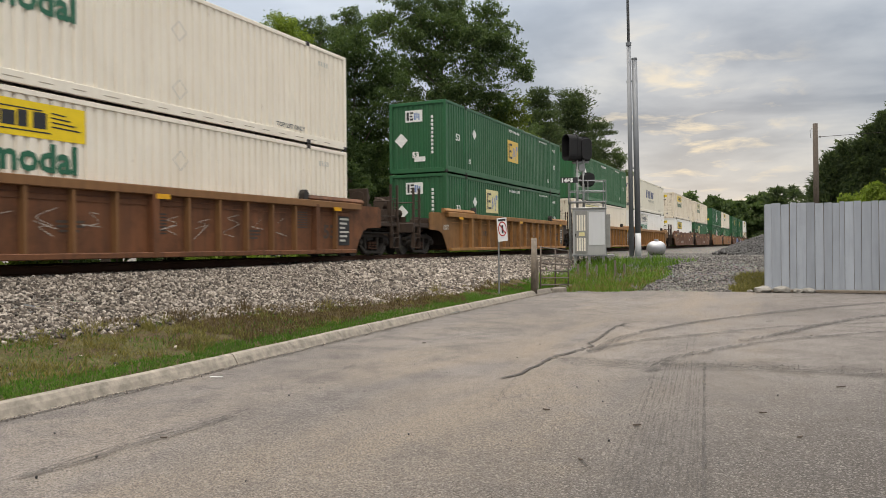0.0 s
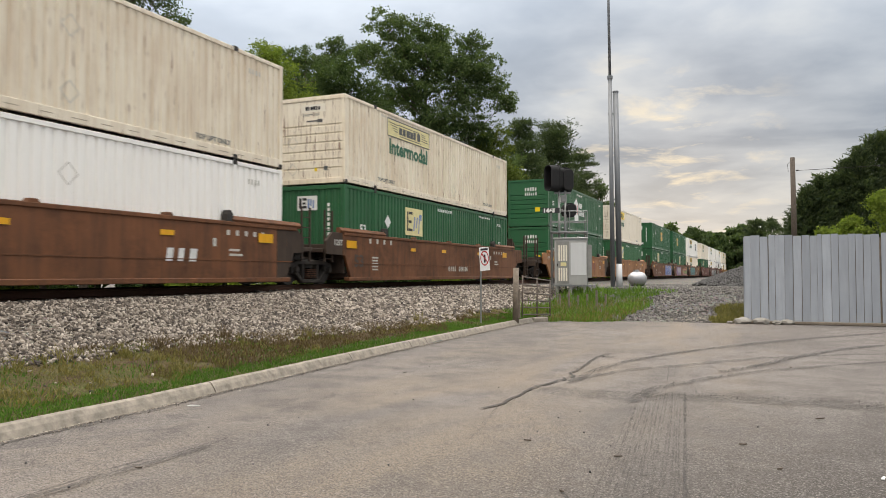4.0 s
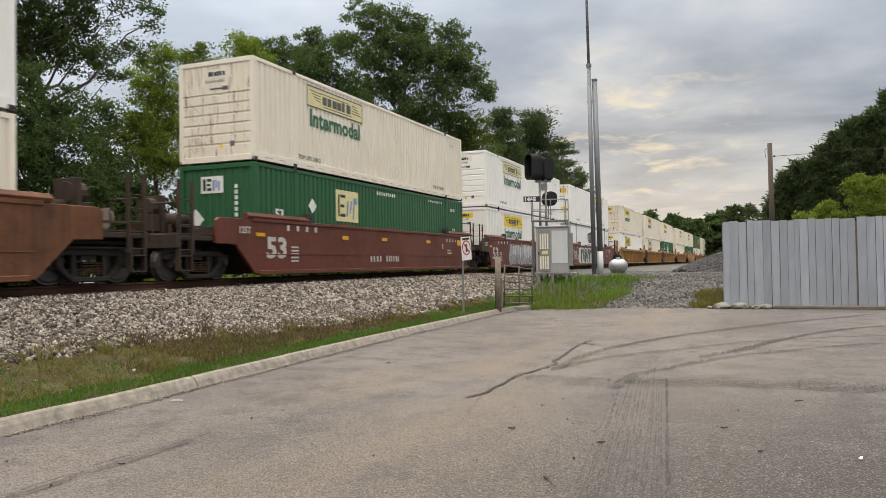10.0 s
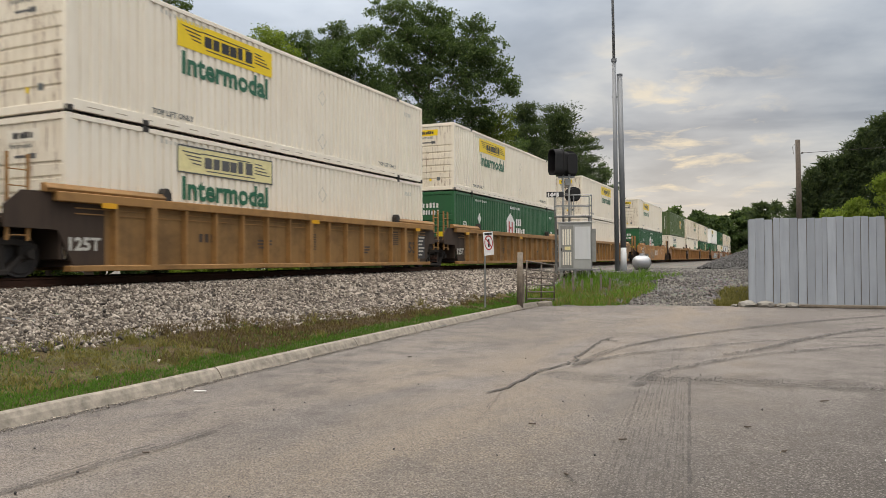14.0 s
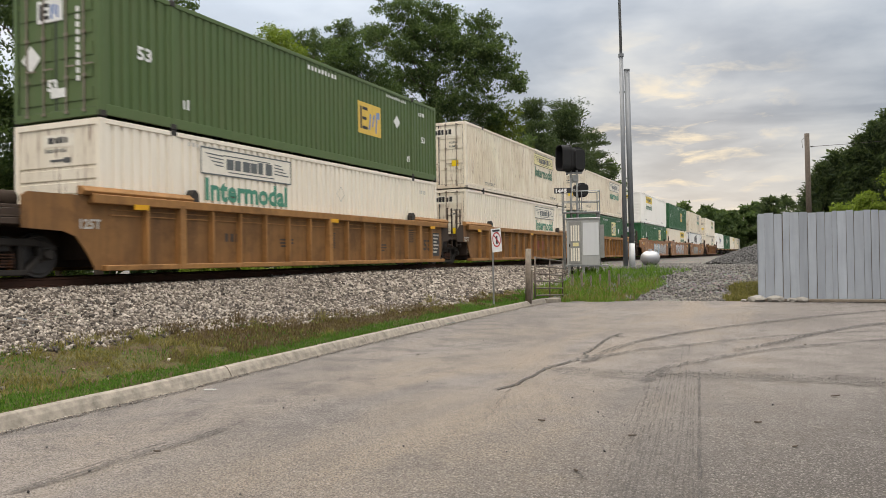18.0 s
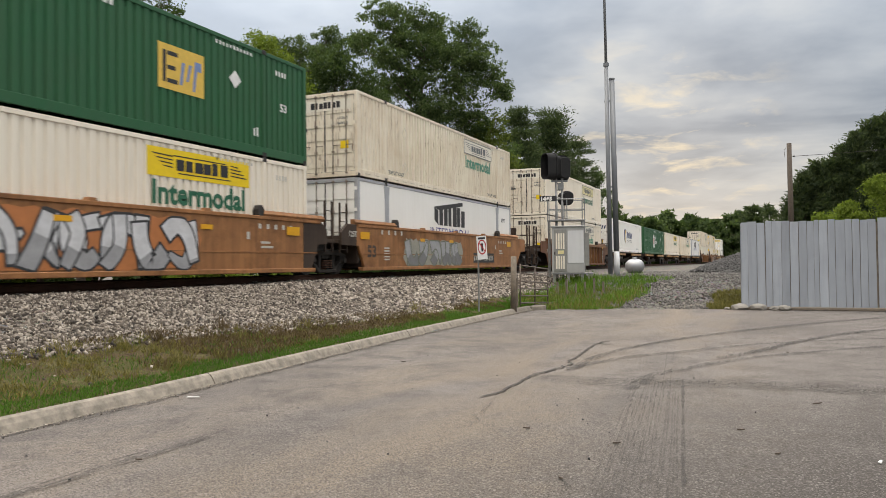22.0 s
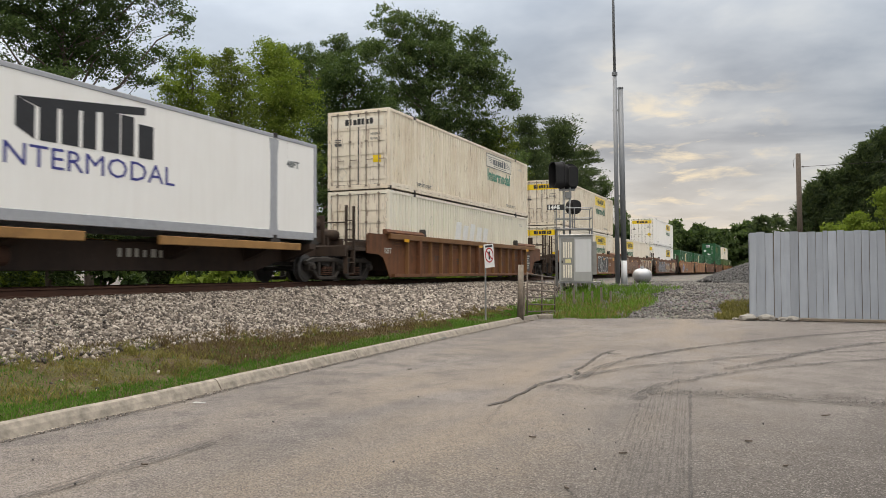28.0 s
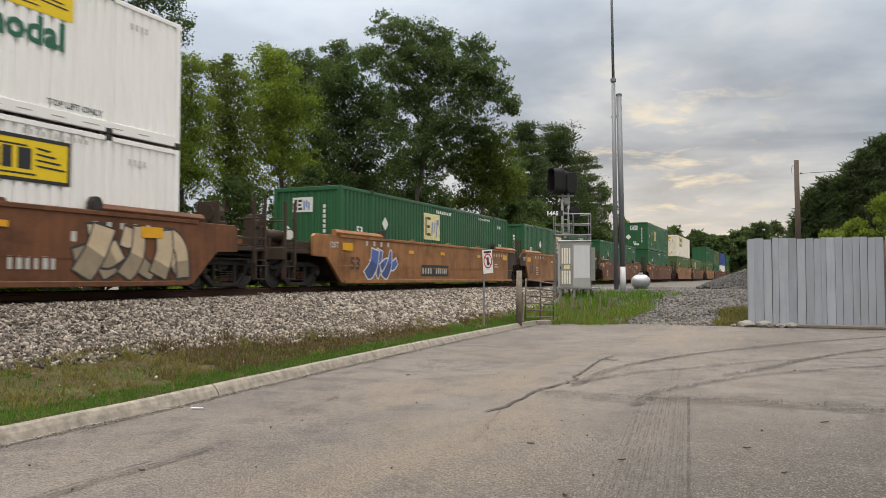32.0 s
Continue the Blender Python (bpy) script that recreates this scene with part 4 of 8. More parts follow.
def box_frame(length, colour, smooth_side):
    def make():
        b = Builder()
        for x in (-1, 1):
            for y in (0.0, length - 0.14):
                b.box(x * (HALF - 0.13), x * HALF, y, y + 0.14, 0.0, BOX_H)
            for y in (1.98, length - 2.10):
                b.box(x * (HALF - 0.06), x * (HALF + 0.006), y, y + 0.12, 0.0, BOX_H)
            b.box(x * (HALF - 0.08), x * (HALF - 0.002), 0.14, length - 0.14, BOX_H - 0.11, BOX_H - 0.005)
            b.box(x * (HALF - 0.08), x * HALF, 0.14, length - 0.14, 0.012, 0.235)
        for y in (0.0, length - 0.10):
            b.box(-HALF + 0.13, HALF - 0.13, y, y + 0.10, 0.0, 0.17)
            b.box(-HALF + 0.13, HALF - 0.13, y, y + 0.10, BOX_H - 0.13, BOX_H)
        return b.mesh("frame", colour, bevel=0.008)
    return cached(("frame", length, colour), make)


def box_roof(length, colour):
    def make():
        b = Builder().box(-HALF + 0.04, HALF - 0.04, 0.05, length - 0.05, BOX_H - 0.07, BOX_H - 0.03)
        y = 0.4
        while y < length - 0.3:
            b.box(-HALF + 0.15, HALF - 0.15, y, y + 0.16, BOX_H - 0.035, BOX_H - 0.018)
            y += 0.42
        return b.mesh("roof", colour)
    return cached(("roof", length, colour), make)


def box_ends(length, colour, lead):
    """Lead end, then trailing end; each a list of (name, mesh, label)."""
    inner = HALF - 0.13

    def nose():
        line = [(0.026, 0.16)]
        for i in range(6):
            z = 0.46 + 0.285 * i
            line += [(0.026, z), (0.052, z + 0.012), (0.052, z + 0.05), (0.026, z + 0.075)]
        line += [(0.026, BOX_H - 0.13)]
        v = [(x, y, z) for x in (-inner, inner) for y, z in line]
        k = len(line)
        return raw_mesh("front_wall", v, [(i, i + 1, k + i + 1, k + i) for i in range(k - 1)], "worn_end" if colour in STREAKED else colour)

    def fluted():
        n, out = 10, []
        b = Builder()
        w = 2 * inner / n
        line = []
        for i in range(n):
            x = -inner + i * w
            line += [(x, 0.06), (x + 0.35 * w, 0.06), (x + 0.5 * w, 0.03), (x + 0.85 * w, 0.03)]
        line.append((inner, 0.06))
        for (x0, y0), (x1, y1) in zip(line, line[1:]):
            b.face((x0, y0, 0.16), (x1, y1, 0.16), (x1, y1, BOX_H - 0.12), (x0, y0, BOX_H - 0.12))
        return b.mesh("front_wall", colour)

    def leaf(sign):
        b = Builder().box(sign * 0.012, sign * inner, 0.03, 0.08, 0.17, BOX_H - 0.13)
        for i in range(5):
            z = 0.34 + 0.46 * i
            b.box(sign * 0.10, sign * (inner - 0.08), 0.012, 0.03, z, z + 0.26)
        for i in range(4):
            z = 0.32 + 0.72 * i
            b.box(sign * (inner - 0.02), sign * (inner + 0.09), -0.004, 0.03, z, z + 0.11)
        return b.mesh("door", "worn_end" if colour in STREAKED else colour)

    def rod():
        b = Builder().tube((0, -0.012, 0.10), (0, -0.012, BOX_H - 0.06), 0.019, sides=6)
        for z in (0.12, 0.85, 1.75, BOX_H - 0.12):
            b.box(-0.045, 0.045, -0.03, 0.03, z - 0.03, z + 0.03)
        b.box(0.0, 0.30, -0.045, -0.03, 1.05, 1.08)
        return b.mesh("locking_rod", "rod")

    if lead == "door":
        r = cached(("rod",), rod)
        front = [("door", cached(("door", colour, s), lambda s=s: leaf(s)), "", None) for s in (-1, 1)]
        front += [("locking_rod", r, "", Matrix.Translation((x, 0, 0))) for x in (-0.86, -0.34, 0.34, 0.86)]
        front.append(("door_gasket", cached(("gasket",), lambda: Builder().box(-0.022, 0.022, 0.022, 0.034, 0.16, BOX_H - 0.12).box(-inner, inner, 0.024, 0.033, 0.15, 0.18).box(-inner, inner, 0.024, 0.033, BOX_H - 0.14, BOX_H - 0.115).box(-inner - 0.005, -inner + 0.02, 0.024, 0.033, 0.15, BOX_H - 0.12).box(inner - 0.02, inner + 0.005, 0.024, 0.033, 0.15, BOX_H - 0.12).mesh("door_gasket", "black")), "black rubber door seal", None))
    elif lead == "nose":
        front = [("front_wall", cached(("nose", colour), nose), "", None)]
    else:
        front = [("front_wall", cached(("fluted", colour), fluted), "", None)]
    back = Matrix.Translation((0, length, 0)) @ Matrix.Rotation(math.pi, 4, "Z")
    front.append(("rear_wall", cached(("fluted", colour), fluted), "", back))
    return front


CASTING = Builder().box(-0.09, 0.0, -0.09, 0.09, -0.03, 0.11).mesh("corner_casting", "iron", bevel=0.015)
CASTING_TOP = Builder().box(-0.09, 0.0, -0.09, 0.09, -0.11, 0.029).mesh("corner_casting", "iron", bevel=0.015)
WALL_X = HALF - 0.012


def diamond_rim(k, w):
    """A thin diamond frame in four strips."""
    p, q = [(0, -k), (k, 0), (0, k), (-k, 0)], [(0, -k + w), (k - w, 0), (0, k - w), (-k + w, 0)]
    return [[p[i], p[(i + 1) % 4], q[(i + 1) % 4], q[i]] for i in range(4)]


STREAKED = ("cream", "stained", "grey_white")


def letters(parent, text, y, z, width, height, material, label="", x=WALL_X, name="lettering"):
    me = words(text, 1.0, material, 1.0, 0.0 if "M" in text else 0.034)
    co = np.empty(len(me.vertices) * 3)
    me.vertices.foreach_get("co", co)
    co = co.reshape(-1, 3)
    lo, hi = co.min(0), co.max(0)
    sx, sy = width / (hi[0] - lo[0]), height / (hi[1] - lo[1])
    m = on_side(x, y, z) @ Matrix.Diagonal((sx, sy, 1, 1)) @ Matrix.Translation((-lo[0], -lo[1], 0))
    return part(name, me, None, parent, label, at=m)


def shapes(parent, name, key, polys, material, y, z, label="", x=WALL_X):
    me = cached(("shapes", key, material), lambda: flat_mesh(name, polys, material))
    ob = part(name, me, None, parent, label, at=on_side(x, y, z))
    return tagged(ob, kind="stuff") if name == "stencil_mark" else ob


def bar_word(width, height, n, slant=0.0, seed=0, fat=1.0):
    """Plain bars the size of a row of capitals."""
    rnd = random.Random(seed)
    step = width / n
    out = []
    for i in range(n):
        u, w, h = i * step, step * min(0.93, fat * rnd.uniform(0.42, 0.66)), height * rnd.choice((1.0, 1.0, 0.86))
        out.append([(u, 0), (u + w, 0), (u + w + slant, h), (u + slant, h)])
    return out


def scroll_logo(c, y, style):
    """Wide carrier panel with plain bars for the wordmark, and the service word below."""
    panel, ink, word, low = {"y": ("yellow", "black", "ink_green", 2.02), "b": ("yellow", "black", None, 1.72), "g": ("gold", "black", "ink_green", 2.02),
                             "p": ("pale_yellow", "charcoal", "ink_green", 2.02), "o": ("empty_panel", "ink_grey", "ink_teal", 2.02)}[style]
    tall = 0.86 if style == "b" else 0.66
    pan = shapes(c, "logo_panel", ("panel", tall), [rect(0, 0, 3.6, tall)], panel, y, low, "carrier panel with a dark wordmark", WALL_X)
    w = 0.07 if style == "b" else 0.035
    rim = [rect(0, 0, 3.6, w), rect(0, tall - w, 3.6, tall), rect(0, w, w, tall - w), rect(3.6 - w, w, 3.6, tall - w)]
    if style in "bgpo":
        shapes(pan, "border", ("rim", tall), rim, ink, 0, 0).matrix_basis = Matrix.Translation((0, 0, 0.004))
    m = Matrix.Translation((0.92, tall * 0.27, 0.004))
    part("wordmark", cached(("jbars", ink, tall), lambda: flat_mesh("wordmark", bar_word(1.85, tall * 0.46, 6, 0.0, 5, 1.5), ink)), None, pan, at=m)
    wing = []
    for k in range(4):
        u, v = 0.14 + 0.11 * k, tall * (0.80 - 0.13 * k)
        wing.append([(u, v), (0.80, v - tall * 0.03), (0.80, v - tall * 0.075), (u + 0.05, v - tall * 0.045)])
        wing.append([(3.46 - 0.11 * (3 - k), v - tall * 0.10), (2.84, v - tall * 0.06), (2.84, v - tall * 0.02), (3.50 - 0.11 * (3 - k), v - tall * 0.055)])
    wing += [rect(0.80, tall * 0.76, 2.66, tall * 0.80), rect(0.98, tall * 0.15, 2.84, tall * 0.19)]
    part("scroll_mark", cached(("wing", ink, tall), lambda: flat_mesh("scroll_mark", wing, ink)), None, pan, at=Matrix.Translation((0, 0, 0.004)))
    if word:
        letters(c, "Intermodal", y + 0.16, 1.38, 3.25, 0.56, word, "service word in dark green" if word == "ink_green" else "faded service word")


def square_logo(c, y, z):
    pan = shapes(c, "logo_panel", "emp", [rect(0, 0, 1.52, 1.05)], "gold" if z < 1.3 else "pale_yellow", y, z, "square yellow panel with black and blue shapes")
    black = [rect(0.14, 0.16, 0.24, 0.9), rect(0.28, 0.80, 0.62, 0.9), rect(0.28, 0.47, 0.55, 0.57), rect(0.28, 0.16, 0.62, 0.26)]
    blue = [[(0.68, 0.18), (0.78, 0.18), (0.86, 0.72), (0.76, 0.72)], [(0.9, 0.3), (0.98, 0.3), (1.1, 0.72), (1.0, 0.72)], [(1.12, 0.10), (1.20, 0.10), (1.3, 0.84), (1.2, 0.84)], rect(1.28, 0.62, 1.42, 0.84)]
    part("black_mark", cached(("empb",), lambda: flat_mesh("black_mark", black, "black")), None, pan, at=Matrix.Translation((0, 0, 0.004)))
    part("blue_mark", cached(("empm",), lambda: flat_mesh("blue_mark", blue, "mark_blue")), None, pan, at=Matrix.Translation((0, 0, 0.004)))


def hex_logo(c, y, z):
    hexa = [(0.12, 0), (1.22, 0), (1.3, 1.15), (0.62, 1.6), (0.0, 1.2)]
    pan = shapes(c, "logo_panel", "hex", [hexa], "ink_white", y, z, "white gabled shape with red bars")
    red = [rect(0.32, 0.45, 0.5, 1.15), rect(0.8, 0.45, 0.98, 1.15), rect(0.54, 0.74, 0.76, 0.88)]
    part("red_mark", cached(("hubr",), lambda: flat_mesh("red_mark", red, "ink_red")), None, pan, at=Matrix.Translation((0, 0, 0.004)))
    shapes(c, "wordmark", "hubw", [[(u, v + 0.55) for u, v in p] for p in bar_word(0.95, 0.42, 3, 0, 3, 1.35)] + [[(u, v + 0.02) for u, v in p] for p in bar_word(1.5, 0.40, 5, 0, 4, 1.35)],
           "ink_white", y + 1.5, z + 0.42, "white wordmark bars")


def slant_logo(c, y, z, ink, shield, service):
    if shield:
        outline = [(0.62, 0), (1.15, 0.5), (1.2, 1.3), (0.62, 1.42), (0.04, 1.3), (0.08, 0.5)]
        pan = shapes(c, "shield", "shield", [outline], "ink_navy", y - 1.5, z - 0.35, "navy and gold shield")
        part("gold_field", cached(("sg",), lambda: flat_mesh("gold_field", [[(0.62, 0.08), (1.08, 0.52), (1.12, 1.22), (0.62, 1.33)]], "gold")), None, pan, at=Matrix.Translation((0, 0, 0.004)))
        part("white_flash", cached(("sw",), lambda: flat_mesh("white_flash", [[(0.4, 0.25), (0.62, 0.32), (0.98, 1.12), (0.75, 0.95)], [(0.2, 0.5), (0.5, 0.6), (0.6, 0.95), (0.4, 0.8)]], "ink_white")), None, pan, at=Matrix.Translation((0, 0, 0.007)))
    wide = 3.0 if shield else 4.3
    shapes(c, "wordmark", ("slant", wide, ink), bar_word(wide * 0.95, 0.62 if shield else 0.75, 5, 0.22, 8, 1.5), ink, y, z + 0.2, "slanted wordmark bars")
    if service:
        letters(c, "INTERMODAL", y + (0.1 if shield else 1.2), z - 0.18, wide * 0.92 if shield else 3.0, 0.24, "ink_grey", "service word in thin capitals")


def block_logo(c, y, z, ink="black"):
    shapes(c, "wordmark", "prime", bar_word(2.9, 0.85, 6, 0.0, 12, 1.5) + [[(u, v) for u, v in p] for p in ([(-0.5, 0.75), (2.6, 1.12), (2.6, 0.95), (0, 0.62)], [(-0.5, 0.75), (-0.1, 0.62), (-0.1, 0.0), (-0.5, 0.2)])],
           ink, y, z + 0.52, "bold black wordmark blocks")
    letters(c, "INTERMODAL", y - 0.9, z, 4.4, 0.42, "ink_blue", "service word in blue capitals")


def small_marks(c, length, green, lead, seed):
    rnd = random.Random(seed)
    ink = "ink_white" if green else "ink_grey"
    faint = "ink_white" if green else "ink_fade"
    y1 = length - 2.0
    shapes(c, "stencil_mark", ("row", 7), bar_word(1.5, 0.10, 11, 0, 7), faint, 2.5 if lead == "nose" else y1 - 2.0, 2.62, x=WALL_X)
    shapes(c, "stencil_mark", ("row", 9), bar_word(0.55, 0.14, 4, 0, 9), faint, length - 1.5, 2.35, x=WALL_X)
    if not green:
        shapes(c, "stencil_mark", ("pockets", length), [rect(0.5 + 0.72 * i, 0, 0.5 + 0.72 * i + 0.3 + 0.1 * (i % 3 == 0), 0.022) for i in range(int((length - 1) / 0.72))], "pocket", 0, 0.10, x=HALF + 0.003)
        for y in (2.25, y1 - 1.5):
            letters(c, "TOP LIFT ONLY", y, 0.30, 1.3, 0.13, "ink_grey", "small stencilled words")
    else:
        letters(c, "53", 1.0, 1.35, 0.42, 0.30, ink, "white length number")
        letters(c, "53", length - 1.3, 1.35, 0.32, 0.24, ink, "white length number")
        shapes(c, "stencil_mark", ("row", 10), bar_word(1.6, 0.13, 9, 0, 10), ink, 7.4, 2.55, x=WALL_X)
        shapes(c, "stencil_mark", ("row", 11), bar_word(0.25, 0.24, 2, 0, 11), ink, 2.35, 0.5, x=WALL_X)
        shapes(c, "stencil_mark", ("row", 11), bar_word(0.25, 0.24, 2, 0, 11), ink, y1 - 0.5, 0.5, x=WALL_X)
    k = 0.24
    for y, z in ((9.1 if lead == "nose" else 3.6, 1.95), (9.1 if lead == "nose" else 3.6, 0.62))[: 1 if green else 2]:
        y = 3.0 if green and lead != "door" else (12.9 if green else y)
        shapes(c, "placard_holder", ("diamond", green), [[(0, -k), (k, 0), (0, k), (-k, 0)]] if green else diamond_rim(k, 0.03), "ink_white" if green else "ink_fade", y, 1.85 if green else z, "pale diamond placard holder")


def front_marks(c, green, kind, lead, colour):
    """Small panels on the lead end; drawn in x and z just before it."""
    near = 0.007 if lead == "door" else 0.020
    def on_front(u, w, d=near):
        return Matrix.Translation((u, d, w)) @ Matrix.Rotation(math.pi / 2, 4, "X")
    def flat(name, key, polys, mat, u, w, label="", d=near):
        part(name, cached(("front", key, mat), lambda: flat_mesh(name, polys, mat)), None, c, label, at=on_front(u, w, d))
    if kind[0] == "j":
        pan = {"y": "yellow", "b": "yellow", "g": "gold", "p": "empty_panel", "o": "empty_panel"}[kind[1]]
        if lead == "nose":
            flat("end_panel", "endpan", [rect(0, 0, 0.95, 0.26)], pan, -0.42, 2.38, "small carrier panel")
            flat("end_wordmark", "endbars", bar_word(0.6, 0.13, 6, 0, 2, 1.4), "black", -0.25, 2.45, d=near - 0.003)
            part("end_word", words("Intermodal", 0.15, "ink_grey", 1.0, 0.001), None, c, "small dark service word", at=on_front(-0.36, 2.26))
            flat("latch_bar", "latch", [rect(0, 0, 0.62, 0.05), rect(0.42, -0.03, 0.62, 0.08)], "charcoal", -0.2, 2.06)
            flat("notice", "nosenote", [rect(0, 0, 0.10, 0.12)], "yellow", 0.12, 0.40, "small yellow notice")
            flat("notice", "nosenote2", [rect(0, 0, 0.15, 0.15)], "ink_grey", 0.48, 0.42, "small grey notice")
            for z in (1.4, 0.5):
                flat("placard_holder", "enddia", diamond_rim(0.22, 0.026), "ink_fade", -0.75, z)
        else:
            flat("end_panel", "endpanw", [rect(0, 0, 2.1, 0.36)], pan, -1.05, 2.28, "carrier panel across the doors", near)
            flat("end_wordmark", "endbarsw", bar_word(1.2, 0.22, 7, 0, 2, 1.4), "black", -0.55, 2.36, d=near - 0.003)
            flat("notice", "notice", [rect(0, 0, 0.32, 0.26)], "yellow", 0.62, 0.95, "small yellow notice", near)
            flat("notice", "doornote", [rect(0, 0, 0.30, 0.10), rect(0, 0.14, 0.24, 0.17), rect(0, 0.21, 0.28, 0.24)], "charcoal", -1.0, 1.62, "dark data panel", near)
            flat("placard_holder", "doordia", diamond_rim(0.22, 0.026), "ink_fade", -0.68, 0.62, d=near)
            flat("stencil_mark", "doorrow", bar_word(0.42, 0.09, 7, 0, 21), "ink_grey", 0.52, 1.95, d=near)
            flat("stencil_mark", "doorrow2", bar_word(0.42, 0.09, 7, 0, 22), "ink_grey", 0.52, 1.78, d=near)
    elif kind == "emp":
        flat("end_panel", "endemp", [rect(0, 0, 0.78, 0.48)], "ink_white", -0.55, 2.08, "white end panel with dark shapes")
        flat("end_mark", "endempb", [rect(0, 0, 0.1, 0.34), rect(0.14, 0, 0.3, 0.08), rect(0.14, 0.26, 0.3, 0.34), rect(0.14, 0.13, 0.26, 0.20)], "black", -0.48, 2.15, d=near - 0.003)
        flat("end_mark", "endempc", [rect(0, 0, 0.07, 0.3), rect(0.1, 0.08, 0.16, 0.3), rect(0.19, 0.0, 0.25, 0.26)], "mark_blue", -0.14, 2.15, d=near - 0.003)
        flat("placard_holder", "enddia2", [[(0, -0.3), (0.3, 0), (0, 0.3), (-0.3, 0)]], "ink_white", -0.75, 1.35, "pale diamond placard holder")
        flat("stencil_column", "endcol", [rect(0, k * 0.16, 0.10, k * 0.16 + 0.11) for k in range(10)], "ink_white", 0.62, 0.75)
        part("length_number", words("53", 0.32, "ink_white"), None, c, "white length number", at=on_front(-0.25, 0.62))
        flat("notice", "endnote", [rect(0, 0, 0.5, 0.2)], "ink_white", -0.15, 0.45)
    elif kind == "hub":
        flat("stencil_mark", "hubrow", bar_word(0.8, 0.22, 5, 0, 14), "ink_white", -0.2, 2.2)
        flat("stencil_mark", "hubrow2", bar_word(0.8, 0.2, 6, 0, 15), "ink_white", -0.2, 1.9)
        flat("notice", "notice", [rect(0, 0, 0.32, 0.26)], "yellow", 0.45, 0.9, "small yellow notice")
    elif kind == "swift":
        flat("end_wordmark", "swend", bar_word(1.1, 0.34, 5, 0.1, 8), "ink_navy", -0.3, 2.0, d=near)
        flat("end_shield", "swsh", [[(0, 0.0), (0.2, 0.16), (0.22, 0.44), (0, 0.5), (-0.22, 0.44), (-0.2, 0.16)]], "ink_navy", -0.62, 1.92, "navy and gold shield", near)
        flat("gold_field", "swshg", [[(0, 0.04), (0.16, 0.18), (0.18, 0.40), (0, 0.45)]], "gold", -0.62, 1.92, d=near - 0.003)
        flat("stencil_mark", "swnum", bar_word(0.85, 0.12, 9, 0, 33), "ink_blue", -0.42, 1.66, d=near)
        flat("notice", "swnote", [rect(0, 0, 0.26, 0.30), rect(0.42, 0, 0.7, 0.26)], "ink_grey", 0.22, 0.36, "grey data notices", near)
        flat("placard_holder", "doordia", diamond_rim(0.22, 0.026), "ink_fade", 0.70, 1.60, d=near)
        flat("notice", "notice", [rect(0, 0, 0.32, 0.26)], "yellow", 0.2, 0.8, "small yellow notice", near)


WORDS_FOR = {"cream": "cream", "white": "white", "grey_white": "greyed white", "stained": "rust-stained white", "green": "green", "old_green": "faded green", "olive": "olive green", "blue": "blue"}
LOGO_FOR = {"j": "yellow carrier panel", "jo": "bleached carrier panel", "jp": "faded carrier panel", "emp": "gold square panel", "hub": "white gabled mark", "swift": "slanted wordmark", "ghost": "pale slanted wordmark", "prime": "bold black wordmark", "plain": "stencilled marks"}


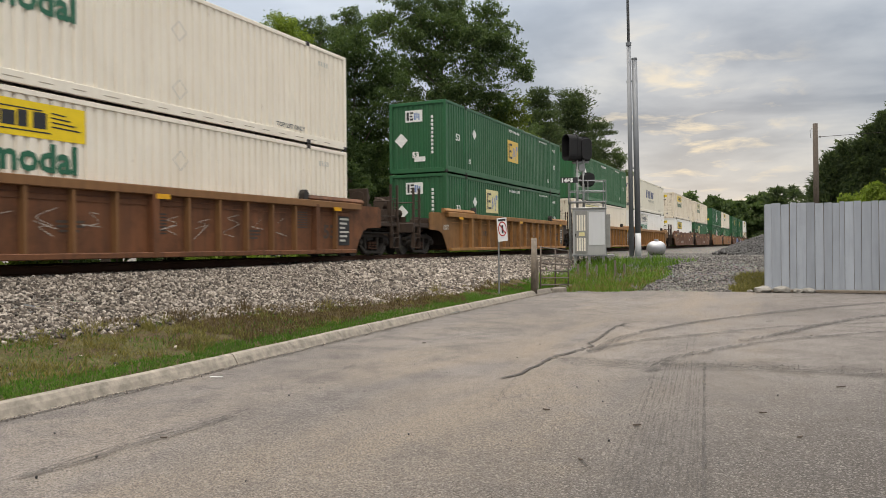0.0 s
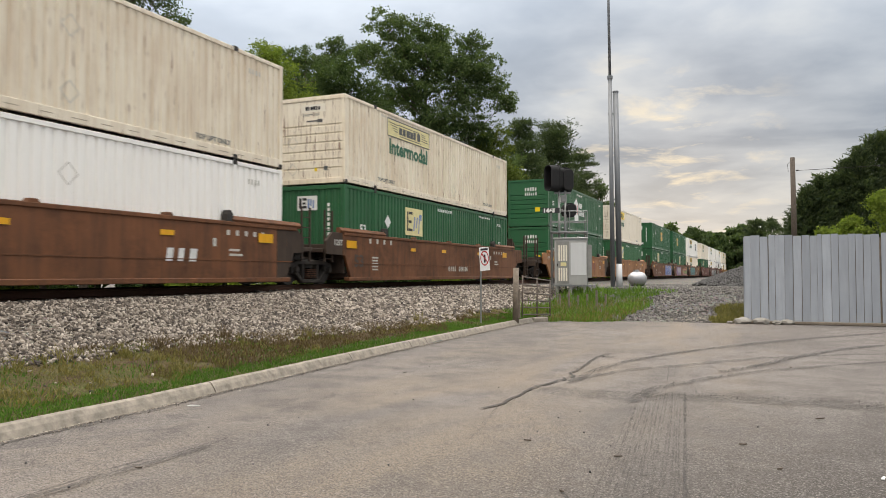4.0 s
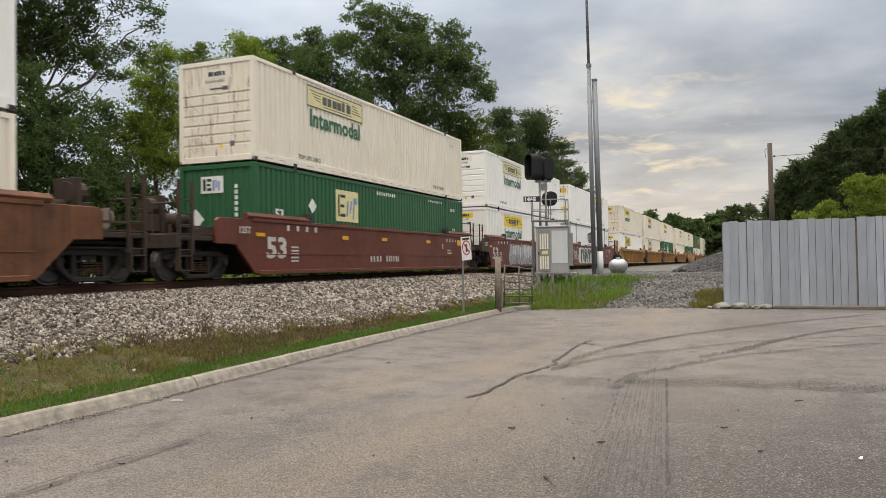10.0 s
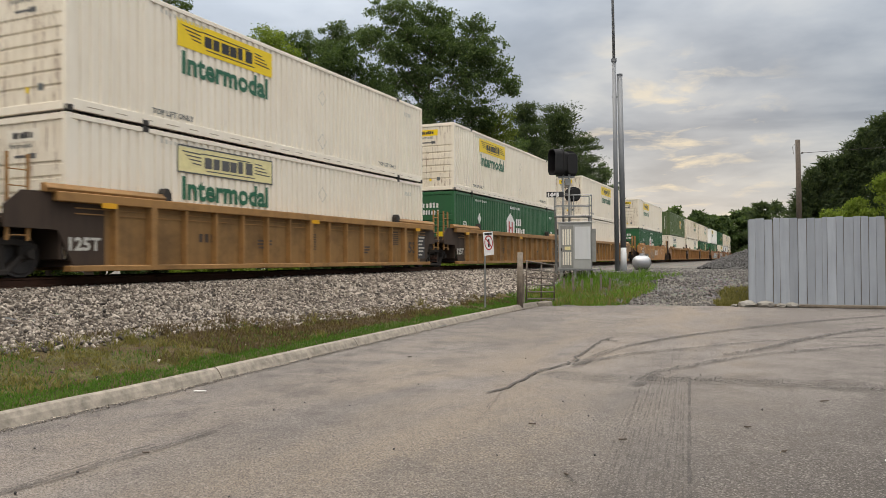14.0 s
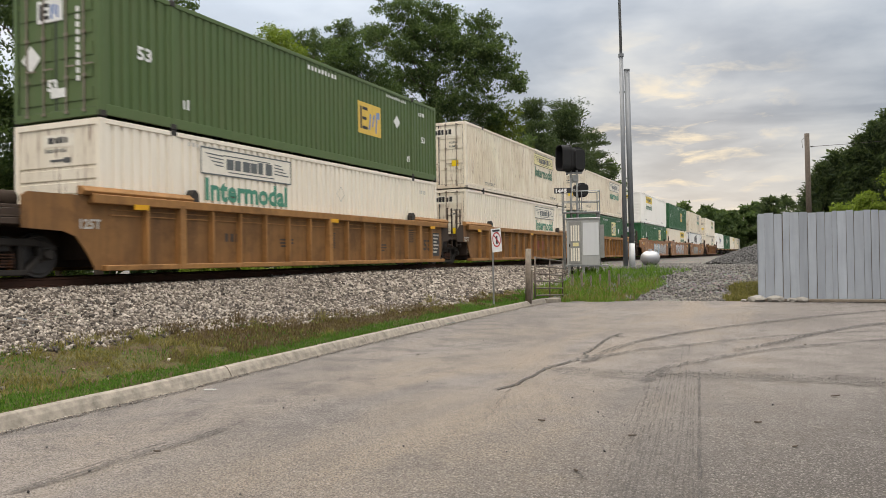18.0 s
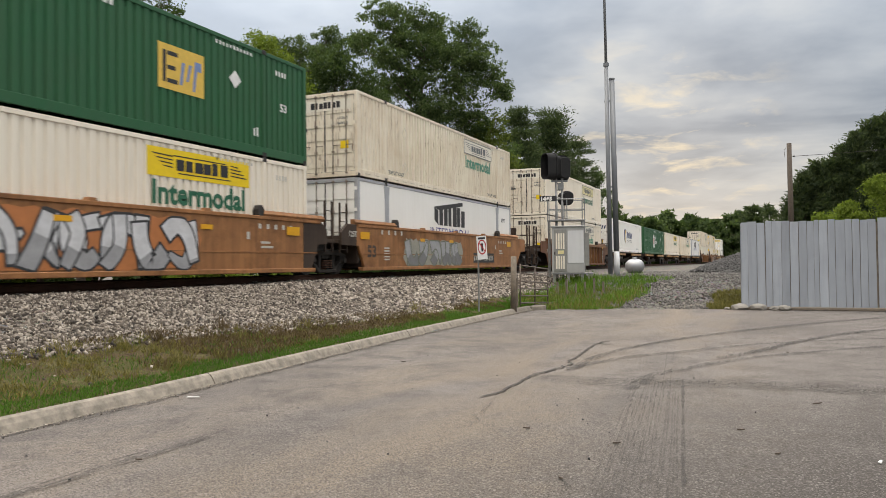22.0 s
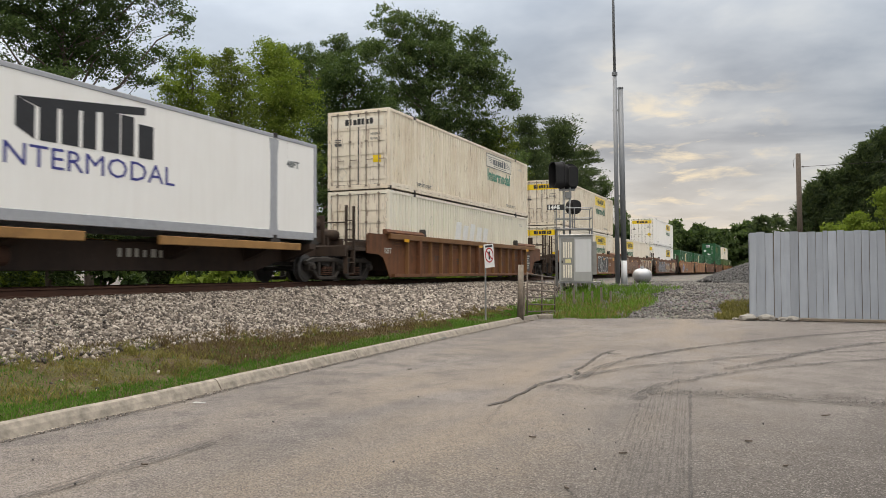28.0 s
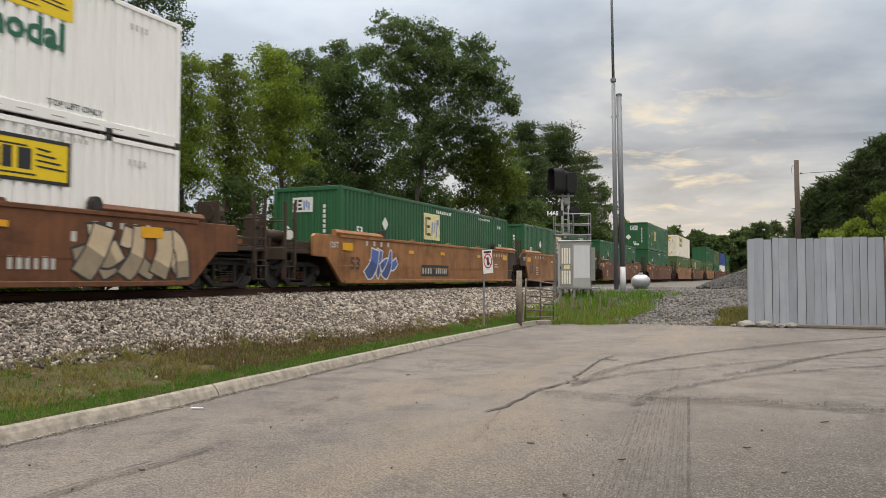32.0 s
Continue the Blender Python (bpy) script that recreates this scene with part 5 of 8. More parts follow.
def container(kind, colour, lead, logo_y, u, z, where, seed):
    length = 14.63 if kind.endswith("48") else 16.154
    base = kind.replace("48", "")
    green = colour in ("green", "old_green", "olive", "blue")
    logo = LOGO_FOR.get(base) or LOGO_FOR.get(base[:2]) or LOGO_FOR[base[0]]
    c = thing("shipping_container", f"{WORDS_FOR[colour]} {'smooth' if base == 'prime' else 'ribbed'} container with {logo} {where}", "container", group="train containers")
    even = base == "prime"
    part("frame", box_frame(length, "grey_rib" if even else colour, even), None, c)
    for sign in (1, -1):
        part("side_panel", side_sheet(length, colour, sign, even), None, c)
    part("roof", box_roof(length, colour), None, c)
    for name, me, label, m in box_ends(length, colour, lead):
        part(name, me, None, c, label, at=m)
    for y in (2.04, length - 2.04) if u < 790 else ():
        part("corner_casting", CASTING, None, c, at=Matrix.Translation((HALF + 0.012, y, 0)))
        part("corner_casting", CASTING_TOP, None, c, at=Matrix.Translation((HALF + 0.012, y, BOX_H)))
    for y in (0.09, length - 0.09) if u < 790 else ():
        for x, m in ((HALF + 0.004, 1), (-HALF + 0.09, 1)):
            part("corner_casting", CASTING, None, c, at=Matrix.Translation((x, y, 0)))
    if base[0] == "j":
        scroll_logo(c, logo_y, base[1])
        if base.endswith("w"):
            pan = shapes(c, "notice_panel", "wreath", [rect(0, 0, 2.2, 1.1)], "charcoal", 11.6, 1.2, "dark grey panel with pale bars")
            part("notice_print", cached(("wl",), lambda: flat_mesh("notice_print", [[(a + 0.7, b + 0.62) for a, b in q] for q in bar_word(1.2, 0.22, 5, 0, 30)] + [[(a + 0.7, b + 0.3) for a, b in q] for q in bar_word(1.3, 0.22, 7, 0, 31)], "ink_white")), None, pan, at=Matrix.Translation((0, 0, 0.004)))
    elif base == "emp":
        square_logo(c, logo_y, 1.10 if z > 3 else 1.45)
    elif base == "hub":
        hex_logo(c, logo_y, 0.75)
    elif base == "swift":
        slant_logo(c, logo_y, 1.15, "ink_navy", lead == "door" and z < 3, True)
    elif base == "ghost":
        slant_logo(c, logo_y, 1.15, "ink_white", False, True)
    elif base == "prime":
        block_logo(c, logo_y, 1.05)
        post = cached(("liftpost",), lambda: Builder().prism([(-0.1, 0.1), (0.3, 0.1), (0.24, 0.5), (0.24, 2.3), (0.3, 2.75), (-0.1, 2.75), (-0.04, 2.3), (-0.04, 0.5)], HALF - 0.02, HALF + 0.004, "x").mesh("lift_post", "grey_rib"))
        for y in (2.0, length - 2.2):
            part("lift_post", post, None, c, "grey lifting post", at=pose(0, y, 0))
        if lead == "nose":
            # no real hollow: its darkness is a black slab before the wall
            part("cooling_recess", cached(("recess",), lambda: Builder().prism([(-0.95, 0.35), (0.95, 0.35), (0.8, 1.55), (-0.8, 1.55)], 0.004, 0.055, "y").mesh("cooling_recess", "black", bevel=0.01)), None, c, "black slab drawn for the dark cooling unit hollow", at=pose(0, -0.06, 0.95))
        letters(c, "53FT" if length > 15 else "48FT", length - 1.5, 2.05, 0.6, 0.2, "ink_grey")
    if base != "prime":
        small_marks(c, length, green, lead, seed)
    if base == "swift" and z < 3:
        tape = cached(("tape",), lambda: flat_mesh("reflective_tape", [rect(0.3 + 0.75 * i, 0, 0.48 + 0.75 * i, 0.05) for i in range(21)], "red_tape"))
        tagged(part("reflective_tape", tape, None, c, "red reflective dashes", at=on_side(HALF + 0.003, 0, 0.06)), kind="stuff")
        letters(c, "53 ft", 1.2, 1.0, 0.6, 0.28, "ink_grey")
    if (base == "hub" and lead == "nose") or (base == "emp" and 170 < u < 215):
        tape = cached(("tapew",), lambda: flat_mesh("reflective_tape", [rect(0.3 + 0.75 * i, 0, 0.6 + 0.75 * i, 0.05) for i in range(21)], "ink_white"))
        tagged(part("reflective_tape", tape, None, c, "white reflective dashes", at=on_side(HALF + 0.003, 0, 0.06)), kind="stuff")
    front_marks(c, green, base, lead, colour)
    moving(c, u, z)
    return c


# -- running gear --
def wheel_mesh():
    b = Builder()
    b.tube((-0.065, 0, 0), (0.055, 0, 0), 0.42, 0.415, 20)
    b.tube((-0.10, 0, 0), (-0.065, 0, 0), 0.455, 0.455, 20)
    b.tube((0.055, 0, 0), (0.075, 0, 0), 0.37, 0.33, 24)
    b.tube((0.075, 0, 0), (0.12, 0, 0), 0.13, 0.10, 12)
    return b.mesh("wheel", "wheel", bevel=0.006)


def frame_mesh():
    """Cast side frame: top and bottom chords, columns and open windows between."""
    b = Builder()
    b.prism([(-1.14, 0.52), (-1.14, 0.64), (-0.66, 0.76), (0.66, 0.76), (1.14, 0.64), (1.14, 0.52), (0.62, 0.62), (-0.62, 0.62)], 0.88, 1.04, "x")
    for m in (1, -1):
        b.prism([(m * 1.14, 0.60), (m * 0.92, 0.60), (m * 0.36, 0.10), (m * 0.52, 0.10)], 0.88, 1.04, "x")
        b.prism([(m * 0.34, 0.10), (m * 0.46, 0.10), (m * 0.46, 0.70), (m * 0.34, 0.70)], 0.90, 1.02, "x")
        b.box(0.86, 1.06, m * 0.89 - 0.16, m * 0.89 + 0.16, 0.34, 0.60)
    b.box(0.87, 1.06, -0.50, 0.50, 0.06, 0.17)
    return b.mesh("side_frame", "truck_iron", bevel=0.02)


def spring_mesh():
    b = Builder()
    for y in (-0.18, 0.0, 0.18):
        for i in range(5):
            b.tube((1.0, y, 0.22 + 0.055 * i), (1.0, y, 0.25 + 0.055 * i), 0.085, sides=8)
    return b.mesh("spring_set", "rail")


def cap_mesh():
    return Builder().tube((1.06, 0, 0), (1.16, 0, 0), 0.115, 0.085, 12).mesh("bearing_cap", "truck_iron")


def truck(car, y):
    bol = Builder().box(-0.95, 0.95, -0.2, 0.2, 0.52, 0.80)
    for d in (-0.89, 0.89):
        bol.tube((-0.8, d, 0.42), (0.8, d, 0.42), 0.08, sides=8)
    t = part("truck", cached(("bolster",), lambda: bol.mesh("truck", "iron")), None, car, "grimy cast-iron truck", at=pose(0, y, 0))
    w, fr, sp, cp = cached(("wheel",), wheel_mesh), cached(("sframe",), frame_mesh), cached(("spring",), spring_mesh), cached(("cap",), cap_mesh)
    for d in (-0.89, 0.89):
        part("wheel", w, None, t, at=pose(0.78, d, 0.42))
        part("wheel", w, None, t, at=pose(-0.78, d, 0.42, 0, 0, 180))
        part("bearing_cap", cp, None, t, at=pose(0, d, 0.46))
    part("side_frame", fr, None, t)
    part("side_frame", fr, None, t, at=pose(0, 0, 0, 0, 0, 180))
    part("spring_set", sp, None, t)


def end_gear(car, paint_name, y, sign, free):
    """Deck, ladder, rails and coupler beyond one end of the well; sign: which way is outward."""
    reach = 3.2 if free else 1.42
    def make_deck():
        b = Builder()
        b.box(-1.38, 1.38, 0.15, reach, 1.00, 1.12)
        b.box(-0.35, 0.35, 0.0, reach + 0.05, 0.62, 1.02)
        b.box(-1.38, 1.38, 0.12, 0.22, 0.35, 1.30)
        if free:
            b.box(-1.42, 1.42, reach - 0.12, reach, 0.80, 1.14)
            b.box(-1.3, -0.5, 0.9, 1.7, 1.12, 1.34)
        return b.mesh("end_platform", "grime", bevel=0.012)
    turn = pose(0, y, 0) if sign > 0 else pose(0, y, 0, 0, 0, 180)
    part("end_platform", cached(("deck", paint_name, free), make_deck), None, car, "grimy end platform", at=turn)

    def make_ladder():
        b = Builder()
        for x in (0.0, 0.42):
            b.box(-0.025, 0.025, x - 0.025, x + 0.025, -0.55, 1.05)
        for i in range(5):
            b.tube((0, 0, -0.45 + 0.3 * i), (0, 0.42, -0.45 + 0.3 * i), 0.013, sides=5)
        return b.mesh("ladder", paint_name if paint_name in ("ochre", "amber") else "grime")
    yl = y + sign * (reach - 0.55) - (0.42 if sign < 0 else 0)
    if free:
        # end frame: two stanchions with rungs, on some cars with a plate between them
        def make_stanchions():
            b = Builder()
            for q in (0.0, 0.46):
                b.box(-0.045, 0.035, q - 0.035, q + 0.035, -0.45, 1.32)
            for i in range(5):
                b.tube((0, 0, -0.36 + 0.3 * i), (0, 0.46, -0.36 + 0.3 * i), 0.016, sides=6)
            if paint_name == "ochre":
                b.box(-0.02, 0.012, -0.02, 0.48, 0.62, 1.04)
            return b.mesh("end_frame", "ochre" if paint_name in ("ochre", "amber") else "grime", bevel=0.006)
        part("end_frame", cached(("stanchion", paint_name), make_stanchions), None, car, "painted end frame with rungs", at=pose(1.38, yl, 1.12))
        walkway = cached(("walkway", reach), lambda: Builder().box(0.2, 1.36, 0.35, reach - 0.05, 1.13, 1.165).box(1.30, 1.38, 0.2, reach - 0.1, 1.30, 1.36).mesh("walkway", "grime", bevel=0.006))
        part("walkway", walkway, None, car, "grimy walkway grating", at=turn if sign > 0 else Matrix.Translation((0, y, 0)) @ Matrix.Diagonal((1, -1, 1, 1)))
    else:
        part("ladder", cached(("ladder", paint_name), make_ladder), None, car, at=pose(1.36, yl, 1.25))
    def make_rigging():
        b = Builder()
        b.tube((1.15, 0.25, 0.78), (1.15, reach - 0.1, 0.78), 0.03, sides=6)
        b.tube((0.95, 0.2, 0.92), (0.95, reach - 0.1, 0.90), 0.045, sides=6)
        b.box(0.7, 1.25, 0.35, 0.65, 0.72, 0.98)
        b.tube((1.05, 0.8, 0.86), (1.05, 1.25, 0.86), 0.13, sides=10)
        b.box(0.9, 1.2, 0.55, 0.75, 1.12, 1.42)
        return b.mesh("brake_rigging", "iron")
    part("brake_rigging", cached(("rigging", free), make_rigging), None, car, at=turn)
    step = cached(("step",), lambda: Builder().box(1.30, 1.44, -0.02, 0.02, 0.25, 1.0).box(1.30, 1.44, 0.40, 0.44, 0.25, 1.0).box(1.30, 1.44, 0.0, 0.42, 0.25, 0.28).box(1.30, 1.44, 0.0, 0.42, 0.60, 0.63).mesh("step_stirrup", "grime"))
    if free:
        part("step_stirrup", step, None, car, at=pose(0, y + sign * (reach - 0.1) - (0.42 if sign > 0 else 0), 0))
    if free:
        def make_coupler():
            b = Builder().box(-0.11, 0.11, reach, reach + 0.42, 0.70, 0.92)
            b.prism([(-0.2, reach + 0.40), (0.2, reach + 0.40), (0.24, reach + 0.66), (0.0, reach + 0.60), (-0.2, reach + 0.70)], 0.62, 1.0, "z")
            return b.mesh("coupler", "iron", bevel=0.015)
        part("coupler", cached(("coupler",), make_coupler), None, car, at=turn)
        rail_b = cached(("handrail", paint_name), lambda: Builder().tube((0.5, 0, 1.1), (0.5, 0, 1.9), 0.022, sides=6).tube((1.3, 0, 1.1), (1.3, 0, 1.9), 0.022, sides=6).tube((0.5, 0, 1.9), (1.3, 0, 1.9), 0.022, sides=6).mesh("handrail", "grime"))
        part("handrail", rail_b, None, car, at=pose(0, y + sign * (reach - 0.2), 0))
        hose = cached(("hose",), lambda: Builder().tube((0.5, 0, 0.75), (0.52, 0.12, 0.45), 0.03, sides=6).tube((0.52, 0.12, 0.45), (0.45, 0.3, 0.38), 0.03, sides=6).mesh("air_hose", "iron"))
        part("air_hose", hose, None, car, at=turn)
        tank = cached(("reservoir",), lambda: Builder().tube((0.62, 0.55, 1.62), (0.62, 1.55, 1.62), 0.19, sides=14).mesh("air_reservoir", "grime", True))
        part("air_reservoir", tank, None, car, at=turn)
        tower = cached(("tower",), lambda: Builder().box(0.35, 1.05, 1.62, 1.72, 1.12, 2.25).box(0.45, 0.95, 1.72, 2.05, 1.30, 1.75).tube((0.7, 1.6, 1.95), (0.7, 2.0, 1.95), 0.24, sides=12).mesh("brake_tower", "grime", bevel=0.012))
        part("brake_tower", tower, None, car, "dark brake stand", at=turn)
        saddle = cached(("saddle",), lambda: Builder().box(0.3, 0.95, -0.05, 0.05, 1.12, 1.5).mesh("tank_saddle", "grime", bevel=0.01))
        for q in (0.55, 1.5):
            part("tank_saddle", saddle, None, car, at=turn @ Matrix.Translation((0, q, 0)))
        if sign < 0:
            wheel_b = cached(("brake",), lambda: Builder().tube((0, -0.02, 0), (0, 0.02, 0), 0.26, sides=16).mesh("brake_wheel", "rod"))
            part("brake_wheel", wheel_b, None, car, at=pose(-0.9, y + sign * (reach - 0.1), 1.6))
    return


def side_outline(free_a, free_b, L, low, high, arched):
    """The side of a well car; both ends stand square over the trucks, cut away in an arch or a slant."""
    a, b = (-1.85 if free_a else -1.40), (L + 1.85 if free_b else L + 0.80)
    ia, ib = (-0.25 if free_a else 0.10), (L + 0.25 if free_b else L - 0.10)
    wide = 0.75 if arched else 0.85

    def haunch(p, m, free):
        if not free:
            return [(p, low), (p + m * 0.4, 0.92)]
        return [(p, low), (p + m * 0.22, 0.50), (p + m * 0.46, 0.80), (p + m * wide, 0.90)] if arched else [(p, low), (p + m * wide, 0.92)]
    out = haunch(ib, 1, free_b) + [(b, 0.94)]
    out += [(b, high - 0.10), (b - 0.12, high - 0.02)] if free_b else [(b, high - 0.28), (b - 0.35, high)]
    out += [(a + 0.12, high - 0.02), (a, high - 0.10)] if free_a else [(a + 0.35, high), (a, high - 0.28)]
    return out + [(a, 0.94)] + haunch(ia, -1, free_a)[::-1]


def cut(poly, y0, y1):
    """The piece of an outline between two places along the car."""
    for edge, keep in ((y0, 1), (y1, -1)):
        out = []
        for p, q in zip(poly, poly[1:] + poly[:1]):
            dp, dq = (p[0] - edge) * keep, (q[0] - edge) * keep
            if dp >= 0:
                out.append(p)
            if dp * dq < 0:
                k = dp / (dp - dq)
                out.append((edge, p[1] + (q[1] - p[1]) * k))
        poly = out
    return poly


def well_car(u, kind, colour, free_a, free_b, label, spec=()):
    L = 16.154
    car = thing("well_car", label, "rail car", group="train cars")
    low, high = (0.14, 1.63)
    key = (kind, colour, free_a, free_b)

    thick = 1.43 if kind == "rib" else 1.50
    # ribbed sides take a darkened copy of the post paint, shade in the colour
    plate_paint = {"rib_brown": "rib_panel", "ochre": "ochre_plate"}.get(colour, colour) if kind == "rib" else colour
    outline = side_outline(free_a, free_b, L, low, high, kind == "rib")
    # end pieces are dark where units join; free ends keep the plate paint
    end_from_a, end_from_b = (-1.0 if free_a else -0.45), (L + 1.0 if free_b else L - 0.5)
    if kind == "rib":
        end_from_a, end_from_b = (-1.7 if free_a else -0.7), (L + 1.7 if free_b else L + 0.1)
        if colour == "ochre":
            end_from_a, end_from_b = 0.80, L - 0.55
    for sign in (1, -1):
        def plate(y0, y1, paint_name, name):
            return Builder().prism(cut(outline, y0, y1), sign * 1.40, sign * thick, "x").mesh(name, paint_name, bevel=0.0 if kind == "rib" else 0.012)
        part("side_plate", cached(("plate", key, sign), lambda: plate(end_from_a, end_from_b, plate_paint, "side_plate")), None, car)
        part("end_plate", cached(("enda", key, sign), lambda: plate(-9, end_from_a, plate_paint if free_a else "grime", "end_plate")), None, car, "end plate of the car side")
        part("end_plate", cached(("endb", key, sign), lambda: plate(end_from_b, L + 9, plate_paint if free_b else "grime", "end_plate")), None, car, "end plate of the car side")
        part("top_chord", cached(("chord", key, sign), lambda: Builder().box(sign * 1.33, sign * (1.58 if kind == "rib" else 1.53), -0.4, L + 0.4, high - 0.17 if kind == "rib" else high - 0.08, high + 0.02).mesh("top_chord", "post_tan" if colour == "rust_brown" and kind == "rib" else colour, bevel=0.015)), None, car)
        part("bottom_chord", cached(("sill", key, sign), lambda: Builder().box(sign * 1.34, sign * (1.57 if kind == "rib" else 1.53), -0.1, L + 0.1, low - 0.03, low + 0.09).mesh("bottom_chord", colour, bevel=0.015)), None, car)
    if kind == "rib":
        for z in (high - 0.27, high - 0.38):
            part("inner_rail", cached(("inner", colour, z), lambda: Builder().box(1.432, 1.452, 0.1, L - 0.1, z - 0.012, z + 0.012).mesh("inner_rail", colour)), None, car)
    if kind == "rib":
        post = cached(("post", colour), lambda: Builder().prism([(1.425, 0.05), (1.56, 0.03), (1.56, -0.03), (1.425, -0.05)], low + 0.05, high - 0.14, "z").mesh("side_post", "post_tan" if colour == "rust_brown" else colour))
        wide = cached(("widepost", colour), lambda: Builder().prism([(1.425, 0.11), (1.582, 0.085), (1.582, -0.085), (1.425, -0.11)], low - 0.02, high - 0.10, "z").mesh("side_post", colour))
        for i in range(-7, 8):
            y = L / 2 + 1.01 * i
            part("side_post", wide if i in (-6, 0, 6) else post, None, car, at=pose(0, y, 0))
            if i % 3 == 0:
                part("side_post", post, None, car, at=Matrix.Diagonal((-1, 1, 1, 1)) @ Matrix.Translation((0, y, 0)))
    # raised guide plates over both ends, with stop lugs
    lip = cached(("lip", colour), lambda: Builder().prism([(1.34, 1.62), (1.50, 1.62), (1.55, 1.70), (1.47, 1.80), (1.34, 1.80)], 0.0, 3.0, "y").mesh("guide_plate", colour, bevel=0.01))
    lug = cached(("lug",), lambda: Builder().prism([(0.0, 1.62), (0.26, 1.62), (0.24, 1.84), (0.16, 1.93), (0.06, 1.93), (0.0, 1.82)], 1.32, 1.52, "x").mesh("stop_lug", "iron", bevel=0.015))
    for y in (-0.6, L - 2.4):
        part("guide_plate", lip, None, car, at=pose(0, y, 0))
    for y in (2.35, L - 2.6):
        part("stop_lug", lug, None, car, at=pose(0, y, 0))
    part("well_floor", cached(("floor", colour), lambda: Builder().box(-1.36, 1.36, 0.05, L - 0.05, 0.20, 0.352).mesh("well_floor", "dark_brown")), None, car)
    for y, sign, free in ((0.0, -1, free_a), (L, 1, free_b)):
        end_gear(car, colour, y, sign, free)
    truck(car, -1.95 if free_a else -1.52)
    if free_b:
        truck(car, L + 1.95)
    if kind == "smooth":
        part("side_seam", cached(("seam", colour), lambda: Builder().box(1.495, 1.512, -0.2, L + 0.2, 0.66, 0.685).mesh("side_seam", colour)), None, car)
        tab = cached(("tab", colour), lambda: Builder().prism([(0, 1.62), (0.34, 1.62), (0.27, 1.72), (0.07, 1.72)], 1.38, 1.52, "x").mesh("chord_lug", colour, bevel=0.01))
        for y in (4.6, 8.0, 11.4):
            part("chord_lug", tab, None, car, at=pose(0, y, 0))
    # stencils
    sx = 1.536 if kind == "rib" else 1.506
    px = 1.437 if kind == "rib" else 1.506
    if kind == "rib":
        letters(car, "53", L - 1.55, 0.55, 0.62, 0.42, "ink_brown", "dark length number", x=px)
        part("data_panel", cached(("dp",), lambda: flat_mesh("data_panel", [rect(0, 0, 0.62, 0.9)], "black")), None, car, "black stencilled data panel", at=on_side(px, L - 0.75, 0.35))
        letters(car, "125T", -0.05 if colour == "ochre" else -0.62, 0.52 if colour == "ochre" else 0.95, 0.75 if colour == "ochre" else 0.5, 0.27 if colour == "ochre" else 0.20, "ink_fade", "white load stencil", x=px + 0.002)
        tagged(part("stencil_mark", cached(("datarow",), lambda: flat_mesh("stencil_mark", [rect(0.08, 0.12 + 0.13 * i, 0.08 + 0.1 * (3 + i % 3), 0.18 + 0.13 * i) for i in range(6)], "ink_fade")), None, car, at=on_side(px + 0.004, L - 0.75, 0.35)), kind="stuff")
        rows = [[rect(0, 0.0, 0.62, 0.05), rect(0, 0.09, 0.62, 0.14), rect(0.05, -0.09, 0.5, -0.04)], [rect(0, 0.07 * i, 0.5, 0.07 * i + 0.035) for i in range(7)], [rect(0, 0, 0.12, 0.2), rect(0.2, 0, 0.32, 0.2), rect(0.4, 0, 0.52, 0.2)]]
        for k, (y, z, ink) in enumerate(((5.75, 0.72, "ink_brown"), (8.0, 0.62, "ink_brown"), (3.55, 0.75, "ink_brown"), (11.1, 0.62, "ink_brown"), (13.3, 0.85, "ink_brown"))):
            tagged(part("stencil_mark", cached(("panelrow", k % 3, ink), lambda: flat_mesh("stencil_mark", rows[k % 3], ink)), None, car, at=on_side(px + 0.002, y, z)), kind="stuff")
        spots = [(0.6, 1.38, 0.40, 0.11), (L * 0.5, 1.38, 0.40, 0.11), (L - 1.2, 1.38, 0.40, 0.11)]
    else:
        big = colour == "maroon"
        letters(car, "53", 0.25, 0.55, 0.98 if big else 0.62, 0.62 if big else 0.42, "ink_fade" if big else "ink_brown", "pale length number" if big else "dark length number", x=px)
        letters(car, "125T", -0.95, 1.22, 0.5, 0.19, "ink_fade", "white load stencil", x=px + 0.003)
        tagged(part("stencil_mark", cached(("topmarks",), lambda: flat_mesh("stencil_mark", [rect(0.5 * i, 0.0, 0.5 * i + 0.13, 0.16) for i in range(4)] + [rect(0.2, -0.5 - 0.1 * i, 0.6, -0.45 - 0.1 * i) for i in range(5)], "ink_fade")), None, car, at=on_side(px + 0.002, 1.25, 1.36)), kind="stuff")
        tagged(part("stencil_mark", cached(("endmarks",), lambda: flat_mesh("stencil_mark", [rect(0.35 * i, 0.0, 0.35 * i + 0.12, 0.13) for i in range(5)] + [rect(0.1, -0.4, 0.5, -0.34), rect(0.1, -0.52, 0.62, -0.46), rect(-0.5, -0.3, -0.38, -0.1)], "ink_fade")), None, car, at=on_side(px + 0.002, L - 2.6, 1.3)), kind="stuff")
        spots = [(-0.25, 1.16, 0.40 if big else 0.62, 0.10 if big else 0.24), (L - 1.35, 1.16, 0.62, 0.24), (4.4, 1.18, 0.42, 0.12), (L * 0.45, 1.20, 0.42, 0.12), (L * 0.7, 1.20, 0.42, 0.12)]
